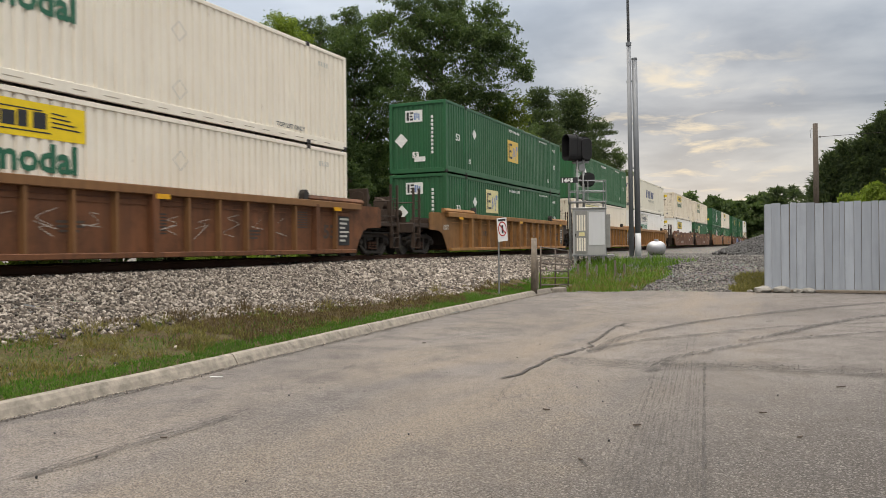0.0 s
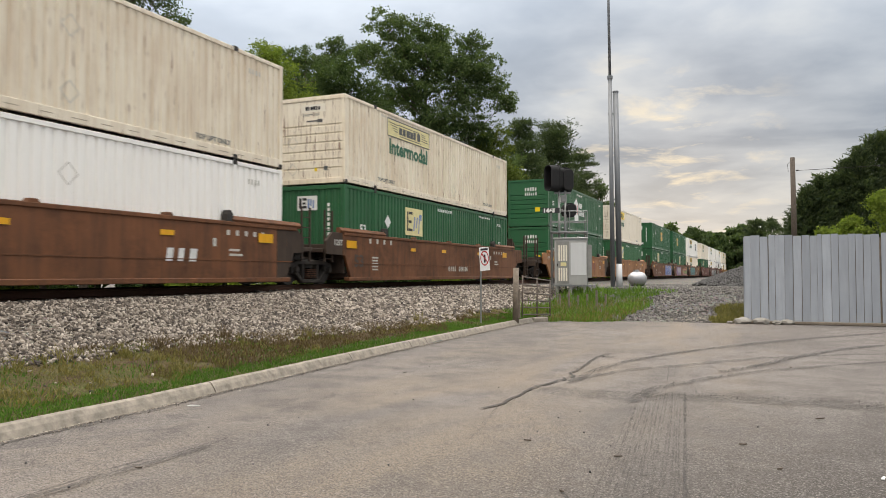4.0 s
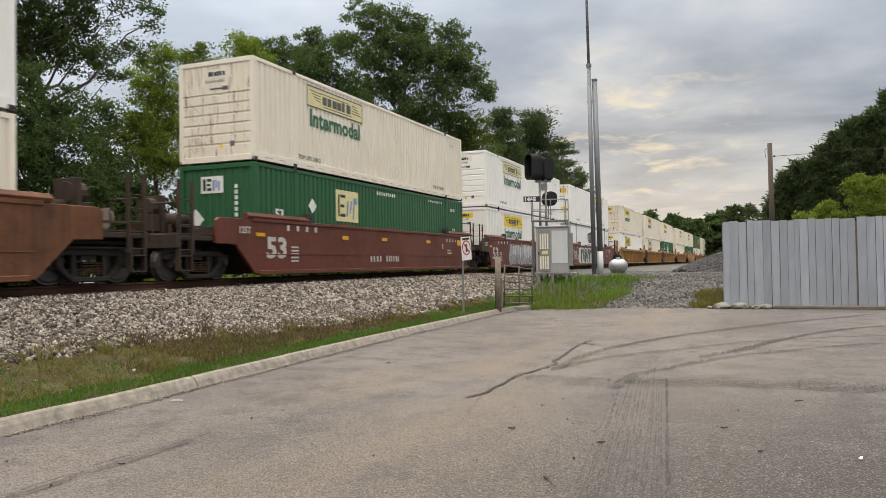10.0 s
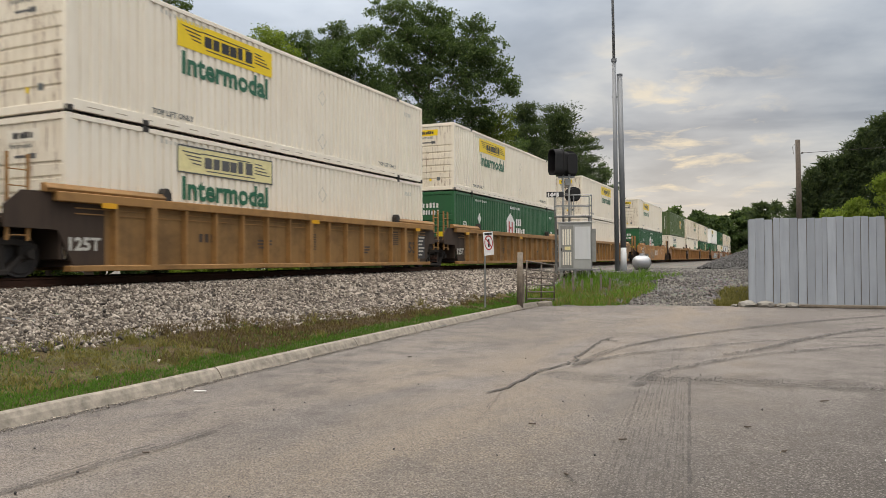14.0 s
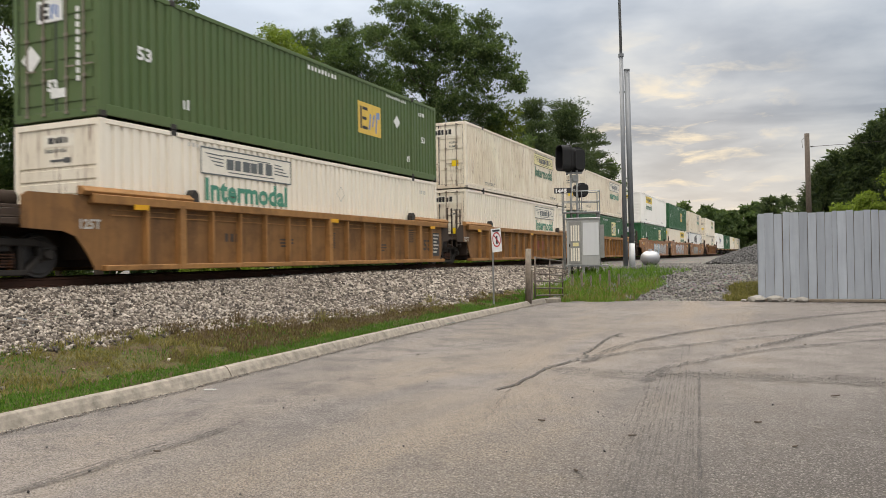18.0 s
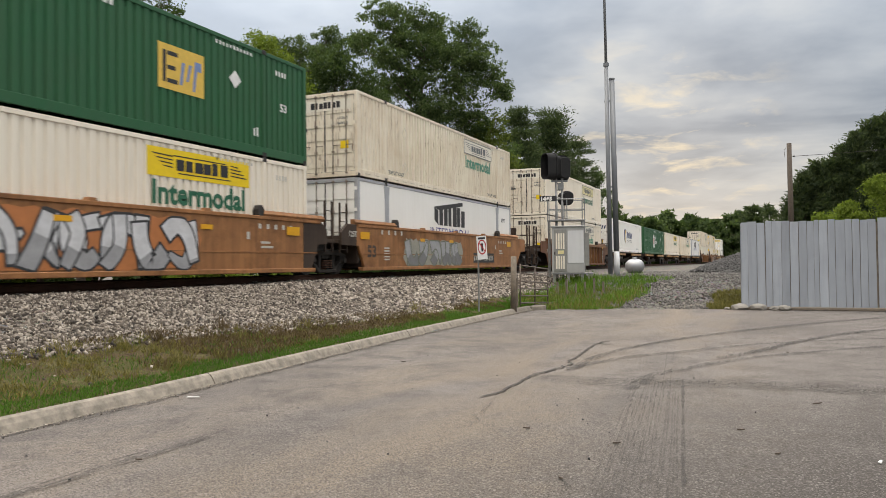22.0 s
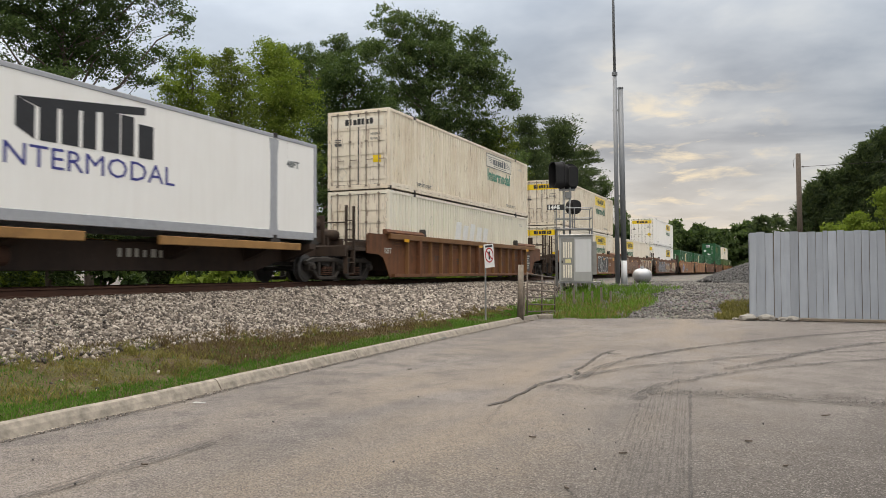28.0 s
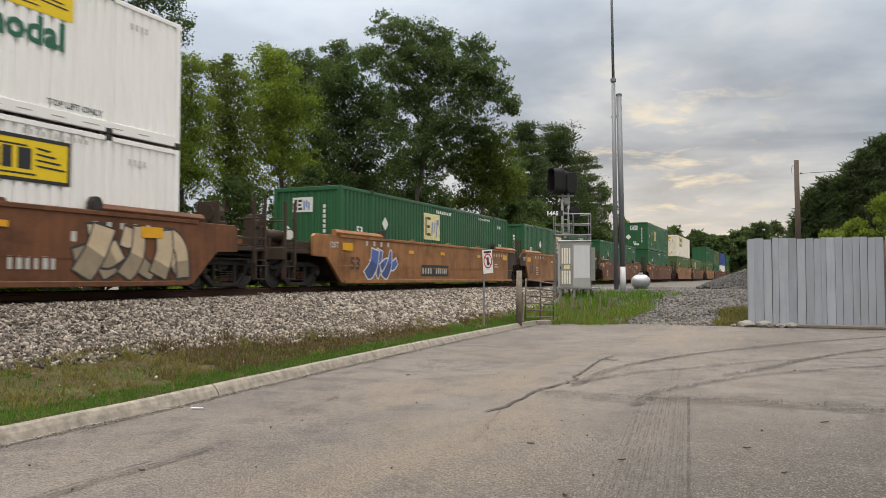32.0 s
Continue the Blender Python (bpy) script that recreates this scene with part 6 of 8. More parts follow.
    for y, z, w, h in spots:
        part("reflector", cached(("refl", w, h), lambda: flat_mesh("reflector", [rect(0, 0, w, h)], "marker")), None, car, "amber reflector strip", at=on_side(1.586 if kind == "rib" else px + 0.022, y, z))
    for item in spec:
        decorate(car, item, px)
    moving(car, u, RAIL_Z)
    return car


def stroke(points, width):
    """Quads of a thick pen line."""
    out = []
    for (u0, v0), (u1, v1) in zip(points, points[1:]):
        d = math.hypot(u1 - u0, v1 - v0) or 1
        nx, ny = -(v1 - v0) / d * width / 2, (u1 - u0) / d * width / 2
        ex, ey = (u1 - u0) / d * width * 0.3, (v1 - v0) / d * width * 0.3
        out.append([(u0 + nx - ex, v0 + ny - ey), (u0 - nx - ex, v0 - ny - ey), (u1 - nx + ex, v1 - ny + ey), (u1 + nx + ex, v1 + ny + ey)])
    return out


def blob(u, v, w, h, rnd, n=14):
    return [(u + w / 2 * math.cos(2 * math.pi * i / n) * rnd.uniform(0.75, 1.15), v + h / 2 * math.sin(2 * math.pi * i / n) * rnd.uniform(0.8, 1.15)) for i in range(n)]


def bend(knots, steps):
    """A smooth line through the knots."""
    ext = [knots[0]] + list(knots) + [knots[-1]]
    out = []
    for p0, p1, p2, p3 in zip(ext, ext[1:], ext[2:], ext[3:]):
        for k in range(steps):
            f = k / steps
            out.append(tuple(0.5 * (2 * b + (c - a) * f + (2 * a - 5 * b + 4 * c - d) * f * f + (3 * b - a - 3 * c + d) * f ** 3) for a, b, c, d in zip(p0, p1, p2, p3)))
    return out + [knots[-1]]


# how the sprayed ribbons run, in shares of their width and height
FLOWS = (((0.15, 1.0), (0.22, 0.5), (0.10, 0.0)), ((0.05, 0.0), (0.45, 0.45), (0.62, 1.0)), ((0.85, 1.0), (0.62, 0.55), (0.92, 0.0)),
         ((0.12, 0.95), (0.2, 0.38), (0.55, 0.10), (0.95, 0.30)), ((0.0, 0.72), (0.4, 0.92), (0.82, 0.66), (0.9, 0.05)), ((1.0, 0.85), (0.5, 0.72), (0.55, 0.35), (0.1, 0.10)),
         ((-0.1, 0.30), (0.4, 0.52), (0.75, 0.40), (1.1, 0.62)))
SPRAY = {}


def spray(rgb):
    if rgb not in SPRAY:
        SPRAY[rgb] = plain("spray_paint_%d" % len(SPRAY), rgb, 0.55, 0, 0.15, 3)
        MAT["spray%s" % str(rgb)] = SPRAY[rgb]
    return "spray%s" % str(rgb)


def decorate(car, item, px):
    what = item[0]
    if what == "number":
        _, y, width, back = item
        if back:
            part("number_panel", flat_mesh("number_panel", [rect(-0.08, -0.07, width + 0.1, 0.37)], "black"), None, car, "dark panel behind pale bars", at=on_side(px + 0.001, y, 0.42))
        part("number_stencil", flat_mesh("number_stencil", bar_word(width * 0.4, 0.24, 4, 0, 3) + [[(a + width * 0.52, b) for a, b in q] for q in bar_word(width * 0.48, 0.24, 6, 0, 4)], "ink_fade"), None, car, "white number bars", at=on_side(px + 0.004, y, 0.45))
    elif what == "mark":
        _, y, width, height, rgb = item
        part("owner_stencil", flat_mesh("owner_stencil", bar_word(width, height, 3, 0.05, 9), spray(rgb)), None, car, "painted owner bars", at=on_side(px + 0.003, y, 0.62))
    elif what == "chalk":
        _, y, seed = item
        rnd = random.Random(seed)
        polys = []
        for k in range(5):
            u = k * 1.01
            pts = bend([(u + rnd.uniform(0.1, 0.3) * (-1) ** i + rnd.uniform(-0.1, 0.1), 0.66 - 0.12 * i + rnd.uniform(-0.09, 0.09)) for i in range(rnd.choice((2, 4, 5)))], 4)
            polys += stroke(pts, 0.02)
            if rnd.random() < 0.6:
                polys += stroke([(u - 0.25, 0.1 + 0.4 * rnd.random()), (u + 0.2, 0.1 + 0.4 * rnd.random())], 0.03)
        tagged(part("chalk_scrawl", flat_mesh("chalk_scrawl", polys, "chalk"), None, car, "thin white scrawl", at=on_side(px + 0.005, y, 0.4)), kind="stuff")
    elif what == "tag":
        _, y, width, seed, fill, edge, halo, low, high = item
        low, high = max(low - 0.05, 0.24), min(high + 0.10, 1.44)
        rnd = random.Random(seed)
        n = max(2, round(width / (1.05 if seed % 2 else 0.9)))
        step, h = width / n, high - low
        back, body, shade, line = [], [], [], []
        body_z, shade_z, line_z, coat = [], [], [], 0.0
        if halo is not None:
            m = 26
            top = [(width * i / m, h * rnd.uniform(0.94, 1.05)) for i in range(m + 1)]
            bottom = [(width * i / m + rnd.uniform(-0.05, 0.05), h * rnd.uniform(-0.02, 0.05)) for i in range(m, -1, -1)]
            back.append([(-0.25, h * 0.3)] + bottom[::-1] + [(width + 0.25, h * 0.6)] + top[::-1])
        for k in range(n):
            a, lean = k * step, rnd.uniform(-0.12, 0.12) * step
            if seed == 5:
                for j in range(2):
                    coat += 0.0005
                    p = blob(a + step * rnd.uniform(0.25, 0.75), h * rnd.uniform(0.3, 0.7), step * rnd.uniform(0.5, 0.9), h * rnd.uniform(0.4, 0.75), rnd, 14)
                    body.append(p)
                    body_z.append(coat)
                    rim = stroke(p + p[:1], 0.05)
                    line += rim
                    line_z += [coat + 0.0002 + 0.000004 * e for e in range(len(rim))]
                continue
            # two or three fat bent ribbons that lap over one another, with pointed or blunt ends
            flows = rnd.sample(FLOWS, 2) + ([rnd.choice(FLOWS[:3])] if rnd.random() < 0.4 else [])
            for flow in flows:
                coat += 0.0005
                mirror = rnd.random() < 0.4
                knots = [(a + step * (0.05 + 0.95 * ((1 - u) if mirror else u)) + lean * (v - 0.5) + rnd.uniform(-0.07, 0.07) * step, h * (0.04 + 0.92 * v) + rnd.uniform(-0.05, 0.05) * h) for u, v in flow]
                path = bend(knots, 5)
                thick, taper = min(step, h) * rnd.uniform(0.16, 0.23), rnd.choice((0.3, 0.8, 1.25))
                left, right = [], []
                for q, (u, v) in enumerate(path):
                    (u0, v0), (u1, v1) = path[max(q - 1, 0)], path[min(q + 1, len(path) - 1)]
                    d = math.hypot(u1 - u0, v1 - v0) or 1
                    f = q / (len(path) - 1)
                    r = thick * (1.15 + (taper - 1.15) * f ** 2)
                    for side, sgn in ((left, 1), (right, -1)):
                        side.append((u - sgn * (v1 - v0) / d * r, min(max(v + sgn * (u1 - u0) / d * r, 0.0), h)))
                dark = h * rnd.uniform(0.30, 0.50)
                for q in range(len(path) - 1):
                    low_part = path[q][1] < dark
                    (shade if low_part else body).append([left[q], right[q], right[q + 1], left[q + 1]])
                    (shade_z if low_part else body_z).append(coat)
                rim = stroke(left + right[::-1] + left[:1], rnd.uniform(0.035, 0.055))
                line += rim
                line_z += [coat + 0.0002 + 0.000004 * e for e in range(len(rim))]
        dim = tuple(round(0.55 * q, 3) for q in fill)
        for name, polys, rgb, text, coats, lift in (("spray_cloud", back, halo, "soft sprayed ground", None, 0.0), ("spray_fill", body, fill, "thick sprayed shapes", body_z, 0.004), ("spray_shade", shade, dim, "darker sprayed lower half", shade_z, 0.004), ("spray_outline", line, edge, "sprayed outlines", line_z, 0.004)):
            if rgb is None or not polys:
                continue
            tagged(part(name, flat_mesh(name, polys, spray(rgb), coats), None, car, text, at=on_side(px + 0.003 + lift, y, low)), kind="stuff")


def spine_car(u, L, free_a, free_b, label):
    car = thing("spine_car", label, "rail car", group="train cars")
    top = 2.433 - RAIL_Z
    b = Builder().prism([(-1.9, 0.62), (-1.9, 1.02), (L + 1.9, 1.02), (L + 1.9, 0.62), (L - 0.6, 0.62), (L - 1.6, 0.34), (1.6, 0.34), (0.6, 0.62)], -0.33, 0.33, "x")
    part("centre_sill", b.mesh("centre_sill", "dark_brown", bevel=0.015), None, car)
    arm = cached(("arm",), lambda: Builder().prism([(-1.32, 0.98), (-1.32, 1.14), (1.32, 1.14), (1.32, 0.98), (0.33, 0.62), (-0.33, 0.62)], -0.16, 0.16, "y").mesh("cross_arm", "dark_brown"))
    for y in (0.25, 2.04, L * 0.34, L * 0.66, L - 2.04, L - 0.25):
        part("cross_arm", arm, None, car, at=pose(0, y, 0))
    pad = cached(("pad",), lambda: Builder().box(-1.32, 1.32, -0.2, 0.2, 1.13, top - 0.012).mesh("support_pad", "iron"))
    for y in (0.12, 2.04, L - 2.04, L - 0.12):
        part("support_pad", pad, None, car, at=pose(0, y, 0))
    beam = cached(("beam",), lambda: Builder().box(1.22, 1.36, 0.0, 5.4, 0.93, 1.13).mesh("side_beam", "ochre", bevel=0.012))
    for y in (0.9, L - 6.3):
        part("side_beam", beam, None, car, "worn orange side beam", at=pose(0, y, 0))
        part("side_beam", beam, None, car, "worn orange side beam", at=pose(-2.58, y, 0))
    cyl = cached(("cyl",), lambda: Builder().tube((0.75, 0, 0.62), (0.75, 0.9, 0.62), 0.2, sides=12).mesh("air_reservoir", "rail", True))
    part("air_reservoir", cyl, None, car, at=pose(0, L * 0.28, 0))
    part("reflector", cached(("refl",), lambda: flat_mesh("reflector", [rect(0, 0, 0.40, 0.11)], "marker")), None, car, "amber reflector strip", at=on_side(1.364, 1.3, 1.0))
    part("number_stencil", cached(("spnum",), lambda: flat_mesh("number_stencil", bar_word(1.5, 0.2, 6, 0, 4), "ink_fade")), None, car, "pale number bars", at=on_side(0.336, L * 0.55, 0.66))
    truck(car, -1.0)
    if free_b:
        truck(car, L + 1.0)
    moving(car, u, RAIL_Z)
    return car


LOW_Z, TOP_Z, DECK_Z = 1.556, 1.556 + BOX_H + 0.06, 2.433
GREY, WHITE, BLACK, TEAL, BLUE, TAN, PINK, LIME, PURPLE = (0.33, 0.33, 0.34), (0.62, 0.62, 0.60), (0.03, 0.03, 0.032), (0.05, 0.22, 0.24), (0.08, 0.13, 0.36), (0.40, 0.26, 0.15), (0.48, 0.18, 0.15), (0.22, 0.30, 0.10), (0.25, 0.13, 0.30)
ROSE = (0.22, 0.05, 0.03)
# position along the train, car kind, paint, upper box, lower box, decoration; a list is one car of joined units
TRAIN = (
    [(4.05, "rib", "rust_brown", ("jy", "cream", "nose", 2.95), ("jy", "cream", "nose", 2.95), (("chalk", 2.52, 5), ("chalk", 8.58, 6)))],
    [(27.62, "rib", "rib_brown", ("emp", "green", "flat", 7.2), ("emp", "green", "flat", 4.3), (("chalk", 9.5, 1),)),
     (46.85, "rib", "rib_brown", ("plain", "old_green", "flat", 0), ("jp", "cream", "nose", 2.95), (("chalk", 4.5, 2),)),
     (66.3, "rib", "rib_brown", ("swift", "grey_white", "nose", 5.9), ("jo", "white", "nose", 2.95), (("chalk", 10.3, 3),))],
    [(89.75, "smooth", "rust_brown", ("jy", "stained", "nose", 2.95), ("jb", "white", "nose", 2.95), (("number", 4.2, 2.2, False), ("mark", 11.5, 1.1, 0.3, WHITE))),
     (109.3, "smooth", "rust_brown", ("jp", "stained", "nose", 2.95), ("emp", "green", "flat", 4.4), (("number", 8.0, 2.2, False),))],
    [(133.3, "smooth", "orange_brown", ("hub", "green", "nose", 6.6), ("hub", "green", "nose", 6.6), (("mark", 10.2, 2.2, 0.6, ROSE),)),
     (152.5, "smooth", "orange_brown", ("jy", "cream", "nose", 2.95), ("emp", "old_green", "flat", 4.44), (("number", 9.6, 2.2, True),))],
    [(176.0, "smooth", "rust_brown", ("emp", "green", "flat", 7.2), ("emp", "green", "flat", 4.3), (("number", 3.4, 2.2, False), ("tag", 9.6, 5.6, 3, (0.12, 0.18, 0.44), WHITE, (0.12, 0.18, 0.44), 0.14, 1.38))),
     (194.95, "smooth", "rust_brown", ("emp", "green", "flat", 4.62), ("emp", "green", "flat", 7.44), (("tag", 2.4, 4.7, 4, (0.44, 0.43, 0.45), PURPLE, PURPLE, 0.2, 1.25), ("mark", 7.6, 1.7, 0.5, ROSE), ("tag", 9.6, 5.6, 5, LIME, BLACK, PINK, 0.25, 1.1))),
     (214.4, "smooth", "rust_brown", ("jgw", "white", "nose", 2.9), ("jg", "cream", "nose", 2.95), (("tag", 1.7, 7.3, 6, (0.02, 0.17, 0.19), (0.24, 0.38, 0.34), (0.03, 0.14, 0.17), 0.12, 1.38), ("number", 10.0, 2.1, False)))],
    [(237.85, "smooth", "maroon", ("jp", "cream", "nose", 2.75), ("emp", "green", "flat", 4.43), (("number", 6.4, 2.4, False),)),
     (257.5, "smooth", "maroon", ("jp", "white", "nose", 2.95), ("jy", "white", "nose", 2.95), (("tag", 3.3, 4.5, 7, (0.50, 0.50, 0.50), BLACK, GREY, 0.2, 1.3), ("tag", 9.3, 5.2, 8, (0.028, 0.028, 0.032), WHITE, (0.05, 0.16, 0.14), 0.2, 1.3))),
     (276.8, "smooth", "maroon", ("jg", "white", "door", 9.73), ("prime", "white", "nose", 6.9), (("tag", 1.9, 5.3, 9, (0.012, 0.04, 0.022), WHITE, WHITE, 0.12, 1.35), ("number", 9.6, 2.2, False)))],
    [(300.1, "rib", "ochre", ("jy", "cream", "nose", 2.95), ("jb", "white", "nose", 2.95), (("number", 3.4, 2.4, True),)),
     (319.2, "rib", "ochre", ("jy", "cream", "nose", 3.0), ("jp", "cream", "nose", 3.0), ()),
     (338.5, "rib", "ochre", ("jy", "cream", "nose", 3.05), ("hub", "green", "nose", 6.8), ())],
    [(361.66, "rib", "ochre", ("jy", "cream", "nose", 6.2), ("plain", "cream", "nose", 3.0), ())],
    [(384.9, "smooth", "amber", ("jy", "cream", "nose", 2.9), ("hub", "green", "nose", 6.66), (("number", 2.1, 2.4, True), ("mark", 9.0, 1.9, 0.58, WHITE), ("tag", 5.8, 2.7, 10, (0.28, 0.16, 0.07), (0.36, 0.28, 0.2), None, 0.3, 1.2), ("tag", 0.5, 1.3, 26, (0.22, 0.12, 0.06), WHITE, None, 0.45, 1.2)))],
    [(408.0, "rib", "rib_brown", ("emp", "olive", "door", 10.2), ("jo", "cream", "nose", 2.9), ()),
     (427.2, "rib", "rib_brown", ("jp", "stained", "door", 9.75), ("jo", "cream", "door", 9.75), (("mark", 8.9, 2.1, 0.50, ROSE),)),
     (446.4, "rib", "rib_brown", ("jo", "stained", "door", 9.72), ("emp", "green", "door", 10.25), ())],
    [(469.65, "smooth", "orange_brown", ("jy", "white", "nose", 2.95), ("emp", "green", "flat", 10.48), (("number", 2.6, 2.6, True), ("tag", 6.0, 4.0, 11, WHITE, BLACK, (0.30, 0.42, 0.50), 0.2, 1.25), ("tag", 10.4, 3.4, 12, GREY, WHITE, None, 0.25, 1.2))),
     (488.05, "smooth", "orange_brown", ("emp", "green", "door", 10.2), ("jy", "cream", "door", 9.85), (("tag", 3.8, 7.3, 14, (0.56, 0.56, 0.57), BLACK, (0.45, 0.16, 0.05), 0.12, 1.38),)),
     (507.25, "smooth", "orange_brown", ("jo", "stained", "door", 9.66), ("prime", "white", "door", 6.8), (("tag", 3.2, 5.4, 15, GREY, (0.13, 0.14, 0.10), (0.30, 0.29, 0.24), 0.2, 1.15), ("number", 10.2, 2.6, True)))],
    [(530.5, "rib", "rust_brown", ("jp", "cream", "door", 9.7), ("jo", "cream", "door", 9.7), (("mark", 11.0, 1.6, 0.30, (0.30, 0.17, 0.08)),))],
    [(551.15, "spine", "", None, ("swift", "white", "door", 7.4), ()), (569.3, "spine", "", None, ("hub", "green", "door", 6.6), ()), (587.5, "spine", "", None, ("jy48", "cream", "door", 8.5), ()),
     (604.73, "spine", "", None, ("jo48", "stained", "door", 8.6), ()), (621.98, "spine", "", None, ("prime48", "white", "nose", 5.3), ())],
    [(641.25, "rib", "rust_brown", ("jo", "stained", "door", 9.8), ("ghost", "grey_white", "door", 5.96), ())],
    [(664.5, "smooth", "russet", ("jy", "stained", "door", 9.7), ("jy", "cream", "door", 9.7), (("tag", 3.4, 3.0, 16, TAN, PURPLE, WHITE, 0.25, 1.2), ("tag", 9.5, 3.5, 17, (0.028, 0.028, 0.032), WHITE, BLACK, 0.1, 1.4))),
     (683.65, "smooth", "rust_brown", None, ("jy", "cream", "nose", 2.95), (("tag", 1.8, 5.9, 18, (0.17, 0.085, 0.05), (0.36, 0.24, 0.15), None, 0.2, 1.25), ("mark", 7.9, 0.8, 0.3, PINK), ("tag", 8.9, 7.1, 19, (0.18, 0.085, 0.05), (0.56, 0.48, 0.36), (0.52, 0.43, 0.31), 0.12, 1.42))),
     (703.0, "smooth", "rust_brown", ("jy", "white", "door", 9.6), ("jb", "white", "door", 9.6), (("tag", 1.9, 5.2, 20, (0.10, 0.11, 0.14), (0.42, 0.42, 0.42), BLACK, 0.15, 1.3), ("tag", 8.0, 2.6, 21, TAN, BLACK, GREY, 0.2, 1.15), ("number", 10.6, 2.2, False), ("tag", 13.2, 3.0, 22, (0.52, 0.40, 0.26), BLACK, None, 0.2, 1.3)))],
    [(726.25, "smooth", "orange_brown", None, ("emp", "green", "flat", 6.2), (("tag", 1.2, 2.2, 23, BLUE, WHITE, None, 0.2, 1.2), ("number", 5.6, 2.4, True))),
     (745.3, "smooth", "orange_brown", None, ("emp", "green", "flat", 6.2), ()),
     (764.5, "smooth", "rust_brown", None, ("plain", "green", "flat", 0), ())],
    [(788.0, "smooth", "rust_brown", ("emp", "green", "flat", 4.4), ("plain", "green", "flat", 0), ())],
    [(813.0, "smooth", "orange_brown", ("jy", "cream", "nose", 2.95), ("plain", "olive", "flat", 0), ()), (832.2, "smooth", "rust_brown", None, ("emp", "olive", "flat", 4.4), ())],
    [(858.0, "smooth", "orange_brown", ("plain", "green", "flat", 0), ("plain", "olive", "flat", 0), ()), (877.2, "smooth", "rust_brown", ("plain", "olive", "flat", 0), ("plain", "green", "flat", 0), ()),
     (896.4, "smooth", "rust_brown", ("plain", "blue", "flat", 0), ("plain", "white", "nose", 0), ())],
    [(920.0, "smooth", "rust_brown", ("plain", "green", "flat", 0), ("plain", "olive", "flat", 0), ()), (939.2, "smooth", "rust_brown", ("plain", "white", "nose", 0), ("plain", "white", "nose", 0), ())],
    [(963.0, "smooth", "rust_brown", ("plain", "cream", "nose", 0), ("plain", "white", "nose", 0), ()), (982.2, "smooth", "rust_brown", ("plain", "cream", "nose", 0), ("plain", "green", "nose", 0), ())],
    [(1006.0, "smooth", "rust_brown", ("plain", "cream", "nose", 0), ("plain", "white", "nose", 0), ()), (1025.2, "smooth", "rust_brown", ("plain", "white", "nose", 0), ("plain", "white", "nose", 0), ()),
     (1044.4, "smooth", "rust_brown", ("plain", "cream", "nose", 0), ("plain", "green", "nose", 0), ())],
)
TINT = {"rust_brown": "rust-brown", "russet": "russet-orange", "rib_brown": "light brown", "orange_brown": "orange-brown", "ochre": "ochre-brown", "amber": "amber-orange", "maroon": "maroon", "dark_brown": "dark brown"}


def make_train():
    seed = 0
    for car in TRAIN:
        for i, (u, kind, colour, upper, lower, spec) in enumerate(car):
            seed += 1
            free_a, free_b = i == 0, i == len(car) - 1
            if kind == "spine":
                spine_car(u, 14.63 if lower[0].endswith("48") else 16.154, free_a, free_b, "low dark spine car with worn orange side beams on the rails")
                container(*lower, u, DECK_Z, "on a spine car", seed)
                continue
            tags = any(s[0] == "tag" for s in spec)
            look_of = f"{TINT[colour]} {'ribbed' if kind == 'rib' else 'smooth-sided'} steel well car {'covered in graffiti' if tags else 'with grimy sides'} on the rails"
            well_car(u, kind, colour, free_a, free_b, look_of, spec)
            container(*lower, u, LOW_Z, "in a well car", seed)
            if upper:
                container(*upper, u, TOP_Z if u < 790 else TOP_Z - 0.055, "stacked on top", seed + 100)
    for ob in scene.objects:
        if ob.name.split(".")[0] in ("wordmark", "end_wordmark", "notice_print", "number_stencil", "owner_stencil", "scroll_mark", "stencil_column", "end_mark", "red_mark", "blue_mark", "black_mark", "white_flash"):
            ob["kind"] = "stuff"


make_train()


# ---- trees ----
def leaf_points(centres, size, seed, sprig=False):
    """One pointed leaf a place; sprigs of needles point up and outward."""
    rng = np.random.default_rng(seed)
    n = len(centres)
    a = rng.normal(size=(n, 3))
    if sprig:
        out = centres * [1, 1, 0]
        out /= np.linalg.norm(out, axis=1)[:, None] + 0.01
        a = out + [0, 0, 0.55] + 0.45 * a
    a /= np.linalg.norm(a, axis=1)[:, None]
    b = np.cross(a, rng.normal(size=(n, 3)))
    b /= np.linalg.norm(b, axis=1)[:, None]
    s = size * rng.uniform(0.55, 1.45, n)[:, None]
    long, wide = (1.5, 0.36) if sprig else (1.35, 0.72)
    return np.stack([centres - a * s * 0.6 - b * s * wide, centres - a * s * 0.6 + b * s * wide, centres + a * s * long], 1).reshape(-1, 3)


